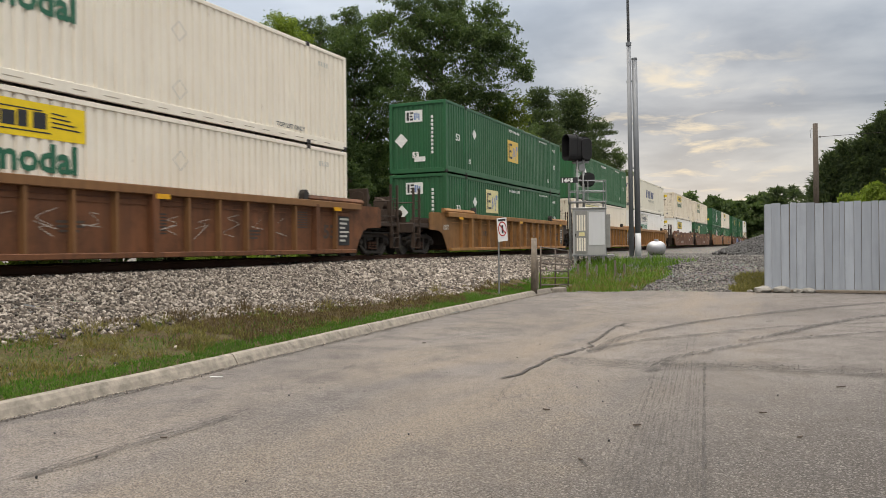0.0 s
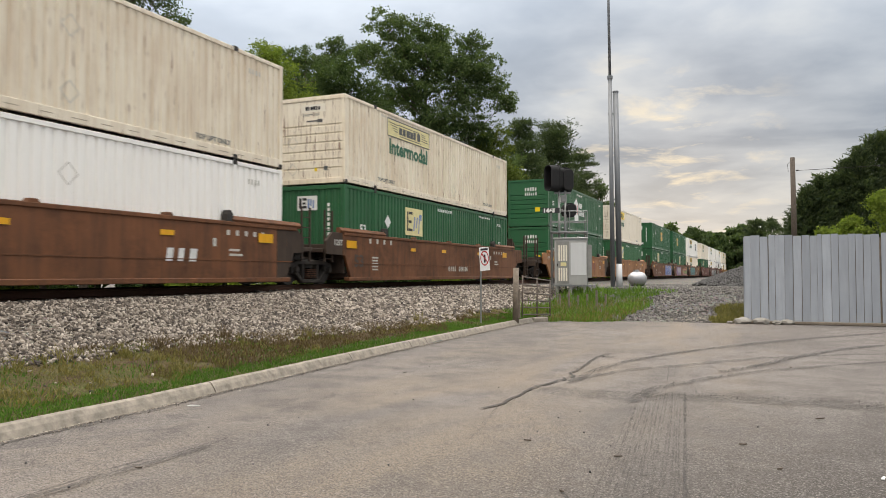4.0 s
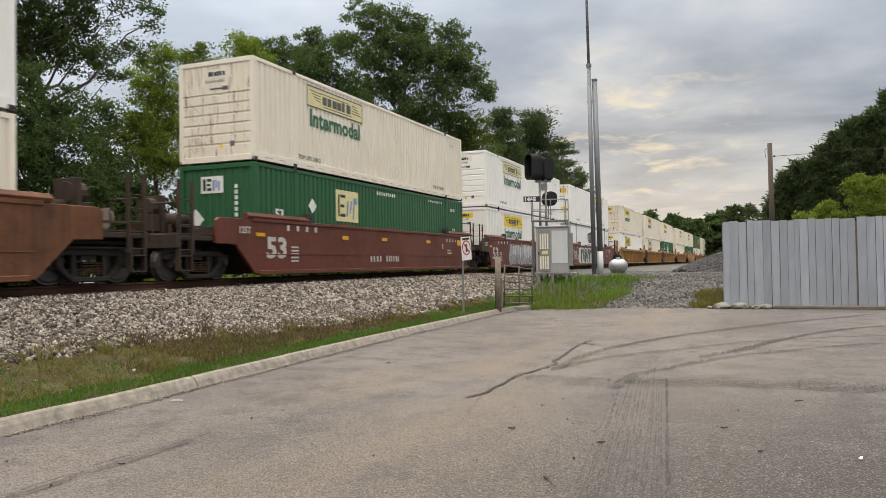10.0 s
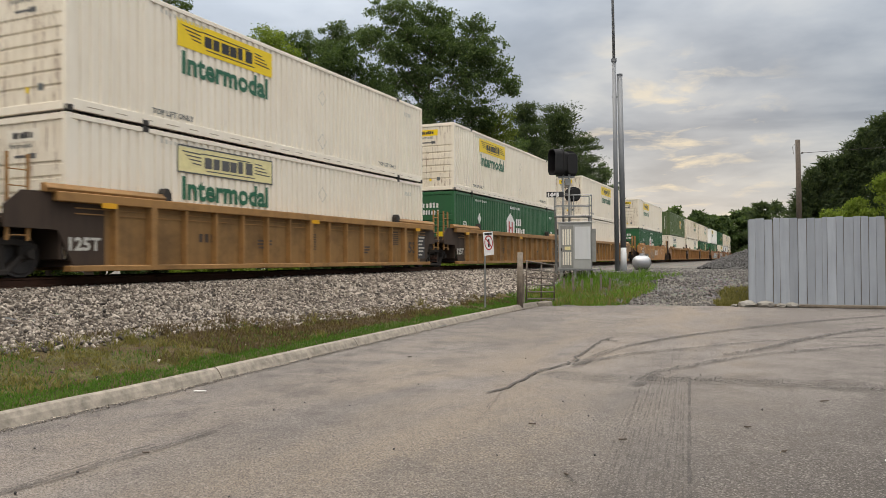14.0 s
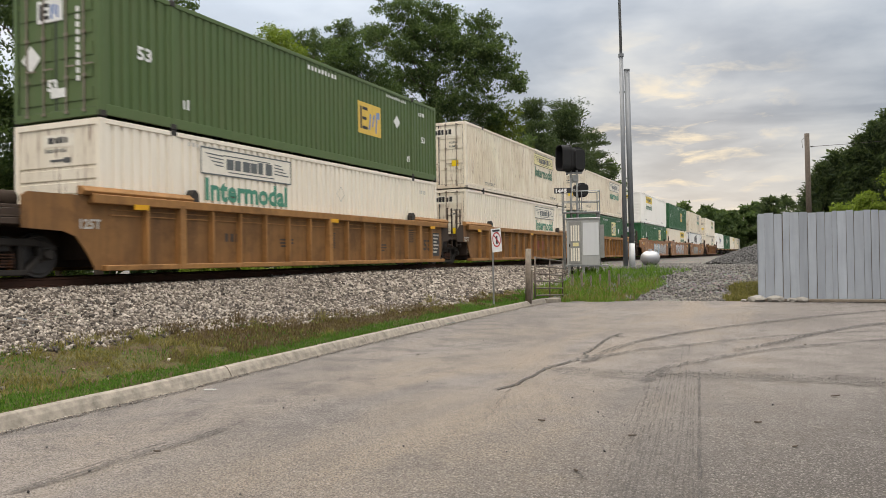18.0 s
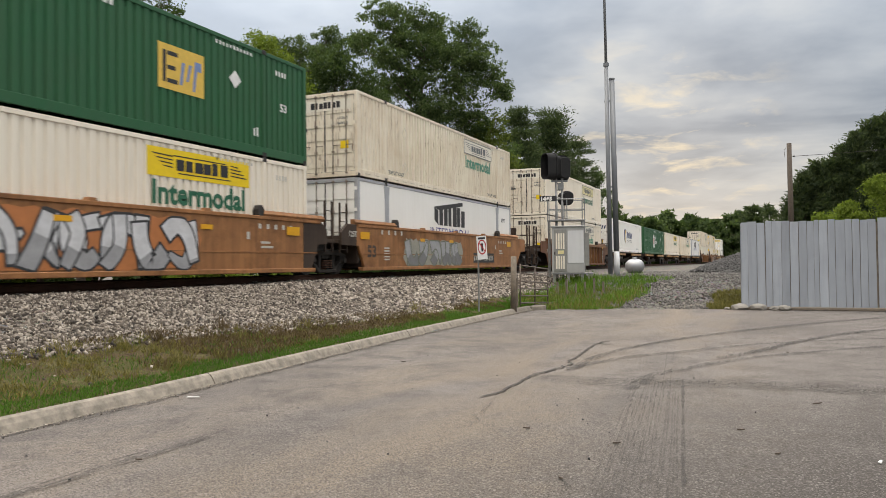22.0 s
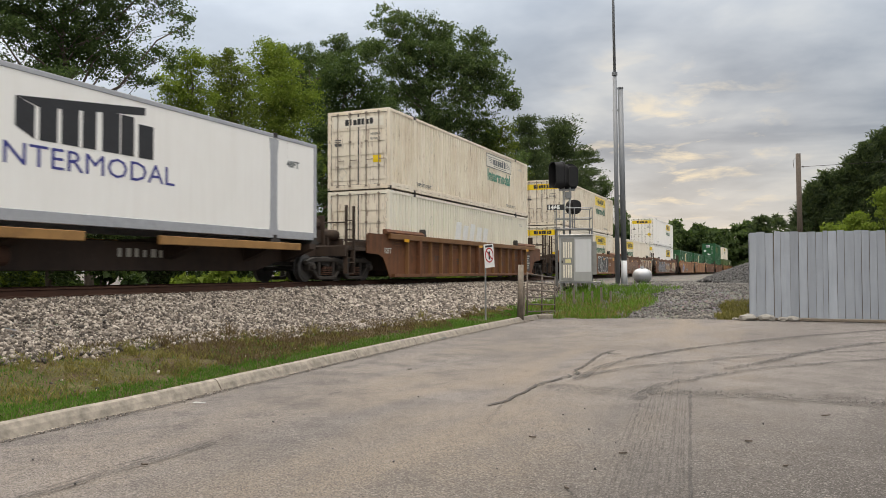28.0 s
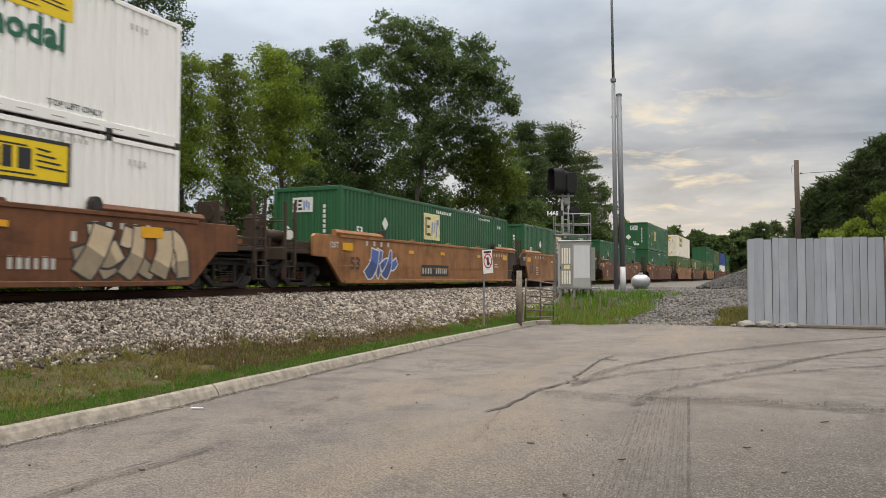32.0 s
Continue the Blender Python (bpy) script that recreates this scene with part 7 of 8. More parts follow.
def crown_points(h, r, start, count, clumps, shape, seed):
    """Leaf places in uneven clumps, and the clump centres that limbs reach for."""
    rng = np.random.default_rng(seed)
    centres = []
    while len(centres) < clumps:
        k = rng.uniform(0, 1)
        if shape == "cone":
            w = (1 - k) ** 0.9 + 0.03
        elif shape == "pine":
            k = round(k * 11) / 11 + rng.normal(0, 0.03)
            w = (0.45 + 0.55 * abs(math.sin(k * 5 + seed))) * max(0.1, 1.08 - k) ** 0.6
        elif shape == "hedge":
            w = (1 - k ** 3)
        elif shape == "broad":
            w = (0.75 + 0.25 * min(1, k / 0.35)) * math.sqrt(max(0.0, 1 - max(0.0, (k - 0.62) / 0.40) ** 2.4))
        else:
            w = math.sin(math.pi * min(1, 0.16 + 0.84 * k)) ** 0.6 * (1.0 if k < 0.8 else 0.8)
        ang, d = rng.uniform(0, 2 * math.pi), rng.uniform(0, 1) ** 0.45
        lump = 0.35 if shape == "broad" else 1.0
        wob = 1 + lump * (0.3 * math.sin(ang * 2 + seed) + 0.15 * math.sin(ang * 5 + seed * 2))
        centres.append((r * w * wob * d * math.cos(ang), r * w * wob * d * math.sin(ang), start + (h - start) * k))
    centres = np.array(centres)
    pick = rng.integers(0, clumps, count)
    spread = rng.uniform(0.11, 0.24, clumps)[pick][:, None] * r * {"pine": 1.0, "cone": 0.42, "broad": 0.44}.get(shape, 0.75)
    off = np.clip(rng.normal(size=(count, 3)), -1.55, 1.55) * spread * [1, 1, {"pine": 0.26, "cone": 0.9}.get(shape, 0.66)]
    return centres[pick] + off, centres


def tree(name, label, x, y, h, r, leaf, seed, start=0.25, count=7000, size=0.24, shape="oak", clumps=70, base=None):
    z = ground_z(x, y) - 0.05 if base is None else base
    t = thing(name, label, "tree", pose(x, y, z, 0, 0, (seed * 67) % 360), group="trees by the railway")
    pts, centres = crown_points(h, r, h * start, count, clumps, shape, seed)
    rnd = random.Random(seed)
    trunk = Builder()
    bend = [Vector((rnd.uniform(-0.03, 0.03) * h * k, rnd.uniform(-0.03, 0.03) * h * k, h * 0.88 * k)) for k in (0, 0.25, 0.5, 0.75, 1)]
    w = max(0.08, h * 0.018)
    for i, (p, q) in enumerate(zip(bend, bend[1:])):
        trunk.tube(p, q, w * (1.15 - 0.27 * i), w * (1.15 - 0.27 * (i + 1)), 8, False)
    part("trunk", trunk, "bark", t, "dark rough bark", smooth=True)
    order = sorted(range(clumps), key=lambda i: -abs(centres[i][0]) - abs(centres[i][1]))[: {"broad": 14, "oak": 6, "pine": 8, "cone": 3}.get(shape, 2)]
    for i in order:
        c = Vector(centres[i])
        foot_z = max(h * 0.12, min(h * 0.8, c.z - 0.45 * math.hypot(c.x, c.y)))
        k = foot_z / (h * 0.88) * 4
        j = min(3, int(k))
        foot = bend[j].lerp(bend[j + 1], k - j)
        mid = foot.lerp(c, 0.55) + Vector((rnd.uniform(-0.2, 0.2), rnd.uniform(-0.2, 0.2), 0.06 * h * rnd.random()))
        b = Builder().tube(foot, mid, w * 0.42, w * 0.26, 6, False).tube(mid, c, w * 0.26, w * 0.07, 5, False)
        part("limb", b, "bark", t, smooth=True)
    v = leaf_points(pts, size, seed + 500, leaf == "needle")
    part("crown", quick_mesh("crown", v, np.arange(len(v)).reshape(-1, 3), leaf), None, t)
    return t


def lobes_for(h, r, start, n, seed):
    """Crown lobes (across, up, radius) for a tree whose form is not told apart."""
    rnd = random.Random(seed)
    out = []
    for i in range(n):
        k = (i + 0.5) / n
        w = r * math.sin(math.pi * min(0.97, 0.22 + 0.76 * k)) ** 0.7
        q = r * rnd.uniform(0.26, 0.40) * (1.15 - 0.5 * k)
        out.append((rnd.uniform(-1, 1) * max(0.05, w - 0.6 * q), h * start + (h * (1 - start) - q) * k, q))
    return out


def leaf_blades(centres, size, seed):
    """One pointed oval leaf a place."""
    rng = np.random.default_rng(seed)
    n = len(centres)
    a = rng.normal(size=(n, 3)) * [1, 1, 0.8]
    a /= np.linalg.norm(a, axis=1)[:, None]
    b = np.cross(a, rng.normal(size=(n, 3)))
    b /= np.linalg.norm(b, axis=1)[:, None]
    s = size * rng.uniform(0.6, 1.4, n)[:, None]
    return np.stack([centres - a * s, centres + b * s * 0.52, centres + a * s, centres - b * s * 0.52], 1).reshape(-1, 3)


def leafy_tree(name, label, x, y, lobes, leaf, seed, leaves, size, tuft=0.30, per=60, trunk_r=None, deep=0.7, fat=1.0, near=False):
    """A broad-leaved tree: trunk, a limb and twigs to each lobe of the crown, and tufts of leaves with gaps between them."""
    z0 = ground_z(x, y) - 0.05
    t = thing(name, label, "tree", pose(x, y, z0, 0, 0, math.degrees(math.atan2(-x, y))), group="trees by the railway")
    rng = np.random.default_rng(seed)
    rnd = random.Random(seed)
    lo = np.array(lobes, float)
    h = float((lo[:, 1] + lo[:, 2]).max())
    half = max(0.5, float(lo[:, 0].max() - lo[:, 0].min()) / 2)
    mids = np.stack([lo[:, 0], rng.uniform(-1, 1, len(lo)) * half * deep, lo[:, 1]], 1)
    share = lo[:, 2] ** 1.9
    pick = rng.choice(len(lo), max(30, leaves // per), p=share / share.sum())
    d = rng.normal(size=(len(pick), 3))
    d /= np.linalg.norm(d, axis=1)[:, None]
    tufts = mids[pick] + d * (fat * lo[pick, 2] * rng.uniform(0, 1, len(pick)) ** 0.42 * np.where(rng.uniform(0, 1, len(pick)) < 0.14, 1.35, 1.0))[:, None] * [1.05, 1.05, 0.92]
    inner = rng.uniform(0, 1, len(pick)) < 0.22
    axis = np.stack([np.full(len(pick), 0.6 * np.average(lo[:, 0], weights=share)), np.zeros(len(pick)), tufts[:, 2] - 0.55 * np.abs(tufts[:, 0])], 1)
    tufts[inner] = (axis + (tufts - axis) * rng.uniform(0.25, 0.95, len(pick))[:, None])[inner]
    which = rng.integers(0, len(tufts), leaves)
    reach = (tuft * rng.uniform(0.55, 1.25, len(tufts)))[which][:, None]
    pts = tufts[which] + np.clip(rng.normal(size=(leaves, 3)), -1.7, 1.7) * reach * [1, 1, 0.62]
    w = trunk_r or max(0.07, 0.013 * h)
    top = float(np.average(lo[:, 0], weights=share))
    bend = [Vector((top * k ** 1.5 + rnd.uniform(-0.02, 0.02) * h * k, rnd.uniform(-0.02, 0.02) * h * k, h * 0.86 * k)) for k in (0, 0.2, 0.4, 0.6, 0.8, 1)]
    trunk = Builder()
    for i, (p, q) in enumerate(zip(bend, bend[1:])):
        trunk.tube(p, q, w * (1.2 - 0.21 * i), w * (1.2 - 0.21 * (i + 1)), 9, False)
    part("trunk", trunk, "bark", t, "dark rough bark", smooth=True)
    for i in range(len(lo)):
        c = Vector(mids[i])
        from_z = max(h * 0.16, min(h * 0.80, c.z - 0.75 * abs(c.x - top) - 0.5 * float(lo[i, 2])))
        k = from_z / (h * 0.86) * 5
        j = min(4, int(k))
        p = bend[j].lerp(bend[j + 1], k - j)
        far, sway = (c - p).length, lambda q: Vector((rnd.uniform(-q, q), rnd.uniform(-q, q), rnd.uniform(-q, q)))
        low = p.lerp(c, 0.33) + sway(0.07 * far) - Vector((0, 0, 0.06 * far))
        mid = p.lerp(c, 0.68) + sway(0.08 * far)
        thick = w * (0.34 if i % 3 == 0 else 0.2)
        b = Builder().tube(p, low, thick, thick * 0.72, 6, False).tube(low, mid, thick * 0.72, thick * 0.45, 6, False).tube(mid, c, thick * 0.45, thick * 0.2, 5, False)
        for q in tufts[np.flatnonzero(pick == i)[:9]]:
            b.tube(c.lerp(mid, rnd.uniform(0, 0.5)), Vector(q), w * 0.05, w * 0.02, 4, False)
        part("limb", b, "bark", t, smooth=True)
    if near:
        v = leaf_blades(pts, size, seed + 500)
        part("crown", quick_mesh("crown", v, np.arange(len(v)).reshape(-1, 4), leaf), None, t)
    else:
        v = leaf_points(pts, size * 0.95, seed + 500)
        part("crown", quick_mesh("crown", v, np.arange(len(v)).reshape(-1, 3), leaf), None, t)
    return t


def make_trees():
    leafy_tree("oak_tree", "tall oak with a dark open crown behind the railway", -21.0, 18.3,
               ((2.9, 10.0, 0.4), (2.4, 9.5, 0.5), (1.9, 10.2, 0.6), (1.3, 9.3, 0.6), (0.8, 10.0, 0.8), (-0.1, 9.7, 0.9), (-0.9, 9.8, 0.8), (-1.8, 9.5, 0.8), (-2.4, 9.7, 0.8), (-2.2, 8.6, 0.5), (-1.3, 8.6, 0.6),
                (-0.4, 8.6, 0.6), (0.4, 8.6, 0.7), (1.2, 8.2, 0.4), (1.5, 7.8, 0.3), (-1.1, 7.7, 0.4), (0.6, 11.4, 1.2), (-1.1, 11.3, 1.3), (2.1, 11.4, 0.8), (-2.7, 10.8, 1.3), (2.8, 10.9, 0.4), (-3.7, 9.2, 1.3), (-3.7, 11.0, 1.3)),
               "leaf_dark", 1, 64000, 0.052, 0.17, 50, 0.17, 0.8, 1.25, near=True)
    leafy_tree("dark_tree", "dark leafy tree with low branches behind the railway", -18.3, 14.6,
               ((0.2, 6.3, 0.6), (-0.7, 5.6, 0.8), (1.1, 6.0, 0.6), (-1.2, 5.0, 0.8), (0.5, 5.2, 0.9), (1.7, 5.3, 0.5), (-2.0, 5.6, 1.1), (-0.3, 4.3, 1.1), (1.1, 4.4, 0.9), (0.2, 3.2, 1.1), (-1.4, 3.4, 1.1), (1.5, 3.2, 0.9), (0.4, 2.0, 1.0), (-1.2, 2.0, 1.0)),
               "leaf_dark", 2, 46000, 0.052, 0.19, 60, fat=1.2, near=True)
    leafy_tree("young_tree", "light green young tree with thin foliage behind the railway", -25.3, 27.1,
               ((0.5, 11.1, 0.5), (0.0, 10.9, 0.3), (-0.6, 10.8, 0.4), (0.3, 10.2, 0.6), (-0.8, 9.8, 0.5), (-0.3, 9.1, 0.7), (0.7, 9.3, 0.7), (-0.6, 7.9, 0.7), (0.6, 8.0, 0.8), (0.0, 6.6, 0.9), (0.9, 6.0, 0.8)),
               "leaf_light", 3, 20000, 0.060, 0.20, 40, fat=1.2, near=True)
    leafy_tree("young_tree", "light green young tree with thin foliage behind the railway", -25.4, 30.3,
               ((-0.3, 12.1, 0.5), (0.1, 12.4, 0.3), (-0.7, 11.7, 0.4), (-0.2, 11.1, 0.7), (0.6, 11.2, 0.5), (0.0, 10.1, 0.8), (0.5, 9.1, 1.0), (-0.5, 9.0, 0.8), (0.0, 7.6, 1.1), (0.7, 6.2, 1.1)),
               "leaf_olive", 4, 22000, 0.062, 0.21, 40, fat=1.2, near=True)
    for y, h, leaf in ((23.1, 9.0, "leaf"), (24.6, 8.8, "leaf_olive")):
        leafy_tree("understory_tree", "olive understory tree behind the railway", -26.2, y * 1.08, lobes_for(h, 2.0, 0.10, 14, int(y * 10)), leaf, int(y * 10), 20000, 0.066, 0.22, 40, near=True)
    leafy_tree("maple_tree", "bright green maple tree behind the railway", -25.0, 35.0,
               ((-1.1, 13.6, 0.8), (-1.7, 12.5, 0.9), (-0.5, 12.7, 0.9), (0.0, 11.4, 1.2), (-1.4, 10.9, 1.2), (0.9, 10.3, 0.6), (-0.3, 9.6, 1.2), (-1.9, 9.6, 1.1), (-1.0, 8.0, 1.5), (0.4, 7.6, 1.3)),
               "leaf_light", 5, 36000, 0.068, 0.24, 60, fat=1.1, near=True)
    leafy_tree("dark_tree", "dense dark green tree behind the railway", -27.0, 43.2,
               ((0.4, 15.2, 0.7), (1.1, 14.8, 0.6), (-0.2, 14.0, 1.3), (1.7, 14.1, 1.1), (2.5, 13.3, 0.9), (-0.9, 12.1, 1.7), (1.7, 12.3, 1.7), (3.3, 12.4, 0.8), (0.2, 9.8, 2.3), (2.8, 10.3, 1.6), (-1.6, 9.4, 1.7), (1.8, 7.8, 2.0), (-0.8, 7.2, 2.0)),
               "leaf_dark", 6, 50000, 0.078, 0.28, 60, fat=1.1)
    leafy_tree("oak_tree", "thin-crowned oak rising behind the railway", -32.0, 50.0,
               ((-3.3, 18.4, 0.8), (-1.6, 18.6, 0.9), (-0.2, 18.0, 0.6), (0.8, 19.2, 0.5), (1.1, 18.4, 0.9), (-2.2, 17.3, 1.2), (0.4, 17.0, 1.2), (-1.0, 15.6, 1.8), (-3.0, 15.6, 1.2)),
               "leaf", 7, 20000, 0.080, 0.27, 50)
    leafy_tree("great_oak_tree", "great oak with gaps in its tall crown", -28.1, 57.2,
               ((-2.0, 22.1, 1.4), (-3.6, 20.9, 1.0), (-4.3, 19.5, 0.8), (0.7, 22.2, 1.4), (2.6, 21.8, 1.2), (-0.6, 19.9, 1.4), (2.3, 19.3, 1.6), (5.2, 20.5, 1.1), (6.0, 18.5, 1.1), (7.1, 17.3, 1.1), (7.8, 15.5, 0.8), (4.7, 16.5, 1.6),
                (-1.4, 18.2, 1.2), (4.0, 18.4, 1.2), (-2.0, 16.9, 1.2), (0.6, 16.4, 1.5), (3.0, 14.0, 1.6), (5.7, 13.5, 1.4), (-2.0, 13.9, 1.2), (1.0, 14.1, 1.2), (3.3, 11.5, 1.6), (0.6, 12.2, 1.2), (-0.8, 10.8, 1.3)),
               "leaf", 8, 76000, 0.094, 0.30, 55, 0.24, 0.45, 1.14)
    leafy_tree("dark_tree", "dense dark green tree behind the railway", -31.8, 61.5, lobes_for(13.4, 4.6, 0.10, 16, 24), "leaf_dark", 24, 16000, 0.12, 0.45)
    leafy_tree("maple_tree", "yellow-green tree at the great oak's foot", -24.0, 61.0,
               ((0.9, 12.6, 1.6), (2.2, 11.6, 1.3), (-0.3, 11.1, 1.7), (2.4, 13.4, 0.9), (1.4, 9.9, 1.9), (3.0, 9.6, 1.5), (0.0, 8.6, 1.9)), "leaf_olive", 9, 22000, 0.090, 0.34)
    leafy_tree("oak_tree", "olive green tree behind the railway", -25.0, 70.0, lobes_for(13.6, 4.0, 0.12, 14, 10), "leaf", 10, 18000, 0.11, 0.40)
    tree("pine_tree", "dark pine with layered branches", -27.5, 86.0, 19.6, 4.0, "needle", 11, 0.35, 20000, 0.16, "pine", 120)
    tree("pine_tree", "dark pine with layered branches", -27.0, 99.0, 21.2, 5.4, "needle", 12, 0.38, 26000, 0.17, "pine", 150)
    tree("pine_tree", "dark pine with layered branches", -27.0, 110.0, 19.6, 4.4, "needle", 13, 0.38, 18000, 0.18, "pine", 120)
    leafy_tree("oak_tree", "olive green tree behind the railway", -25.5, 77.0, lobes_for(14.4, 3.6, 0.12, 14, 16), "leaf", 16, 16000, 0.11, 0.40)
    tree("pine_tree", "dark pine with layered branches", -28.5, 92.0, 17.5, 3.8, "needle", 17, 0.3, 16000, 0.17, "pine", 110)
    for k, (x, y, h) in enumerate(((-24.5, 103.0, 13.0), (-24.0, 113.0, 16.0), (-24.0, 127.0, 12.5))):
        leafy_tree("shrub_tree", "feathery olive tree beside the track", x, y, lobes_for(h, 3.6, 0.12, 14, 18 + k), "leaf", 18 + k, 12000, 0.13, 0.36, 50)
    leafy_tree("dark_tree", "dense dark green tree behind the railway", -31.5, 66.0, lobes_for(15.5, 4.6, 0.10, 16, 20), "leaf_dark", 20, 20000, 0.11, 0.42)
    rnd = random.Random(4)
    for i in range(9):
        yy = 143 + 17 * i
        tree("far_tree", "distant dark tree along the track", -25 - rnd.uniform(0, 5), yy, rnd.uniform(9, 12), 4.5, "leaf_dark", 30 + i, 0.1, 2600, 0.5)
    for i in range(24):
        yy = 6 + 4.6 * i + rnd.uniform(-1, 1)
        h = rnd.uniform(5.0, 7.2) + 0.02 * yy
        leafy_tree("understory_tree", "dark understory tree behind the railway", -22.5 - rnd.uniform(0, 3.5), yy, lobes_for(h, rnd.uniform(2.2, 3.0), 0.08, 11, 60 + i), rnd.choice(("leaf_dark", "leaf", "leaf_dark")), 60 + i, 7500, 0.066 + 0.0009 * yy, 0.26, 45)
    for i in range(14):
        yy = 4 + 10.5 * i + rnd.uniform(-2, 2)
        leafy_tree("wood_tree", "dark tree deep in the wood", -33 - rnd.uniform(0, 6), yy, lobes_for(rnd.uniform(7.5, 9.5) + 0.05 * yy, 4.8, 0.05, 13, 100 + i), "leaf_dark", 100 + i, 7000, 0.17, 0.5)
    # brush along the far side of the track
    for i in range(34):
        yy = 4 + 2.7 * i + rnd.uniform(-0.8, 0.8)
        tree("bush", "low green bush beside the track", -18.9 - rnd.uniform(0, 1.2), yy, rnd.uniform(1.0, 2.0), 1.4, rnd.choice(("leaf", "leaf_dark", "leaf_light")), 150 + i, 0.05, 900, 0.12 + 0.001 * yy, "hedge", 18)
    # far end of the line
    for i in range(28):
        x = -44 + 2.15 * i + rnd.uniform(-1, 1)
        tree("far_tree", "distant tree at the end of the line", x, 232 + rnd.uniform(-8, 14), rnd.uniform(11.0, 15.5) + (2.0 if i in (11, 20) else 0), 5.0, rnd.choice(("leaf_dark", "needle", "leaf")), 400 + i, 0.08, 3200, 0.5, rnd.choice(("oak", "oak", "pine")))
    # behind the fence
    for i in range(15):
        k = i / 14
        tree("conifer", "dark dense conifer behind the fence", 1.9 + 10.5 * k, 53.0 + 3.0 * k + rnd.uniform(-0.4, 0.4), 5.9 + 8.0 * k + rnd.uniform(-0.5, 0.5), 2.7 + 1.0 * k, "needle", 430 + i, 0.03, 12000, 0.115, "cone", 260)
    for i, (x, y, h, r) in enumerate(((2.2, 40.0, 2.9, 1.1), (3.4, 40.6, 3.6, 1.4), (5.0, 40.8, 4.9, 1.8), (6.7, 41.5, 6.0, 2.0), (8.0, 45.5, 8.0, 2.0))):
        leafy_tree("shrub", "bright yellow-green shrub behind the fence" if i < 4 else "green broad-leaved tree behind the fence", x, y, lobes_for(h, r, 0.12, 12, 250 + i), "leaf_light" if i < 4 else "leaf_olive", 250 + i, 14000, 0.055, 0.17, 40)


# ---- lineside things ----
def make_fence():
    fence = thing("board_fence", "tall weathered blue-grey vertical board fence", "fence", pose(-0.88, 25.25, 0))
    rnd = random.Random(21)
    x = 0.0
    while x < 11.5:
        w = rnd.choice((0.24, 0.19, 0.22, 0.26, 0.20, 0.14))
        if abs(x - 3.8) < 0.15:
            x += 0.04
        top = 2.69 + rnd.uniform(-0.025, 0.03)
        b = Builder().box(0, w - rnd.uniform(0.004, 0.018), 0, 0.028, 0.06, top)
        part("board", b, "fence", fence, at=pose(x, rnd.uniform(-0.012, 0.012), 0, 0, rnd.uniform(-0.15, 0.15), 0))
        x += w
    for z in (0.5, 1.4, 2.3):
        part("rail", Builder().box(0, 11.5, 0.045, 0.085, z, z + 0.09), "timber", fence)
    for k in range(5):
        part("post", Builder().box(-0.05, 0.05, 0.05, 0.15, 0.0, 2.62), "timber", fence, at=pose(0.06 + 2.8 * k, 0.0, 0))
    part("kick_beam", Builder().box(0.1, 11.5, -0.14, -0.02, 0.0, 0.09), "timber", fence, "dark timber at the foot", bevel=0.015)
    # unseen sheet added so that no light comes through between the boards
    part("backing", Builder().box(0.02, 11.5, 0.030, 0.044, 0.1, 2.6), "timber", fence, "added dark sheet that blocks light through the gaps")
    for i in range(14):
        part("board", Builder().box(-0.028, 0, 0, 0.24, 0.06, 2.66 + rnd.uniform(-0.03, 0.03)), "fence", fence, at=pose(0.0, 0.05 + 0.25 * i, 0))


def rock_mesh(seed, r):
    bm = bmesh.new()
    bmesh.ops.create_icosphere(bm, subdivisions=2, radius=r)
    for v in bm.verts:
        v.co *= 1 + 0.4 * noise.noise(v.co * 2.2 / r + Vector((seed * 3.1, 0, 0)))
        v.co.z *= 0.5
    me = bpy.data.meshes.new("rock")
    bm.to_mesh(me)
    bm.free()
    me.materials.append(MAT["rock"])
    return me


def make_rocks():
    for i, (x, y, r) in enumerate(((-0.95, 24.95, 0.26), (-0.42, 24.98, 0.24), (0.05, 25.0, 0.16), (0.30, 25.02, 0.2), (-1.3, 25.0, 0.10))):
        tagged(new("rock", rock_mesh(i, r)), "rough grey stone at the foot of the fence", "rock", "rocks by the fence").matrix_basis = pose(x, y, r * 0.30, 0, 0, 50 * i)


def make_heap():
    ob = thing("gravel_heap", "heap of dark crushed stone beside the fence", "gravel heap", pose(-1.25, 39.5, ground_z(-1.25, 39.5)))
    n, v, f = 28, [], []
    rings = 12
    for i in range(rings + 1):
        for j in range(n):
            a = 2 * math.pi * j / n
            r = 2.45 * i / rings * (1 + 0.10 * math.sin(3 * a + 1))
            z = 0.98 * (1 - i / rings) ** 0.85 + 0.10 * noise.noise((r * math.cos(a) * 1.2, r * math.sin(a) * 1.2, 2)) * (i < rings) - 0.02
            v.append((r * math.cos(a), r * math.sin(a), z))
    f = [(i * n + j, i * n + (j + 1) % n, (i + 1) * n + (j + 1) % n, (i + 1) * n + j) for i in range(rings) for j in range(n)]
    part("heap_body", raw_mesh("heap_body", v, f, "heap"), None, ob)
    rng = np.random.default_rng(5)
    a, r = rng.uniform(0, 2 * math.pi, 5000), 2.45 * np.sqrt(rng.uniform(0, 1, 5000))
    c = np.stack([r * np.cos(a), r * np.sin(a), 0.98 * (1 - r / 2.5) ** 0.85 + 0.02], 1)
    tagged(part("loose_stone", boxes_cloud("loose_stone", c, rng.uniform(0.05, 0.13, 5000), "heap", 3), None, ob), kind="stuff")


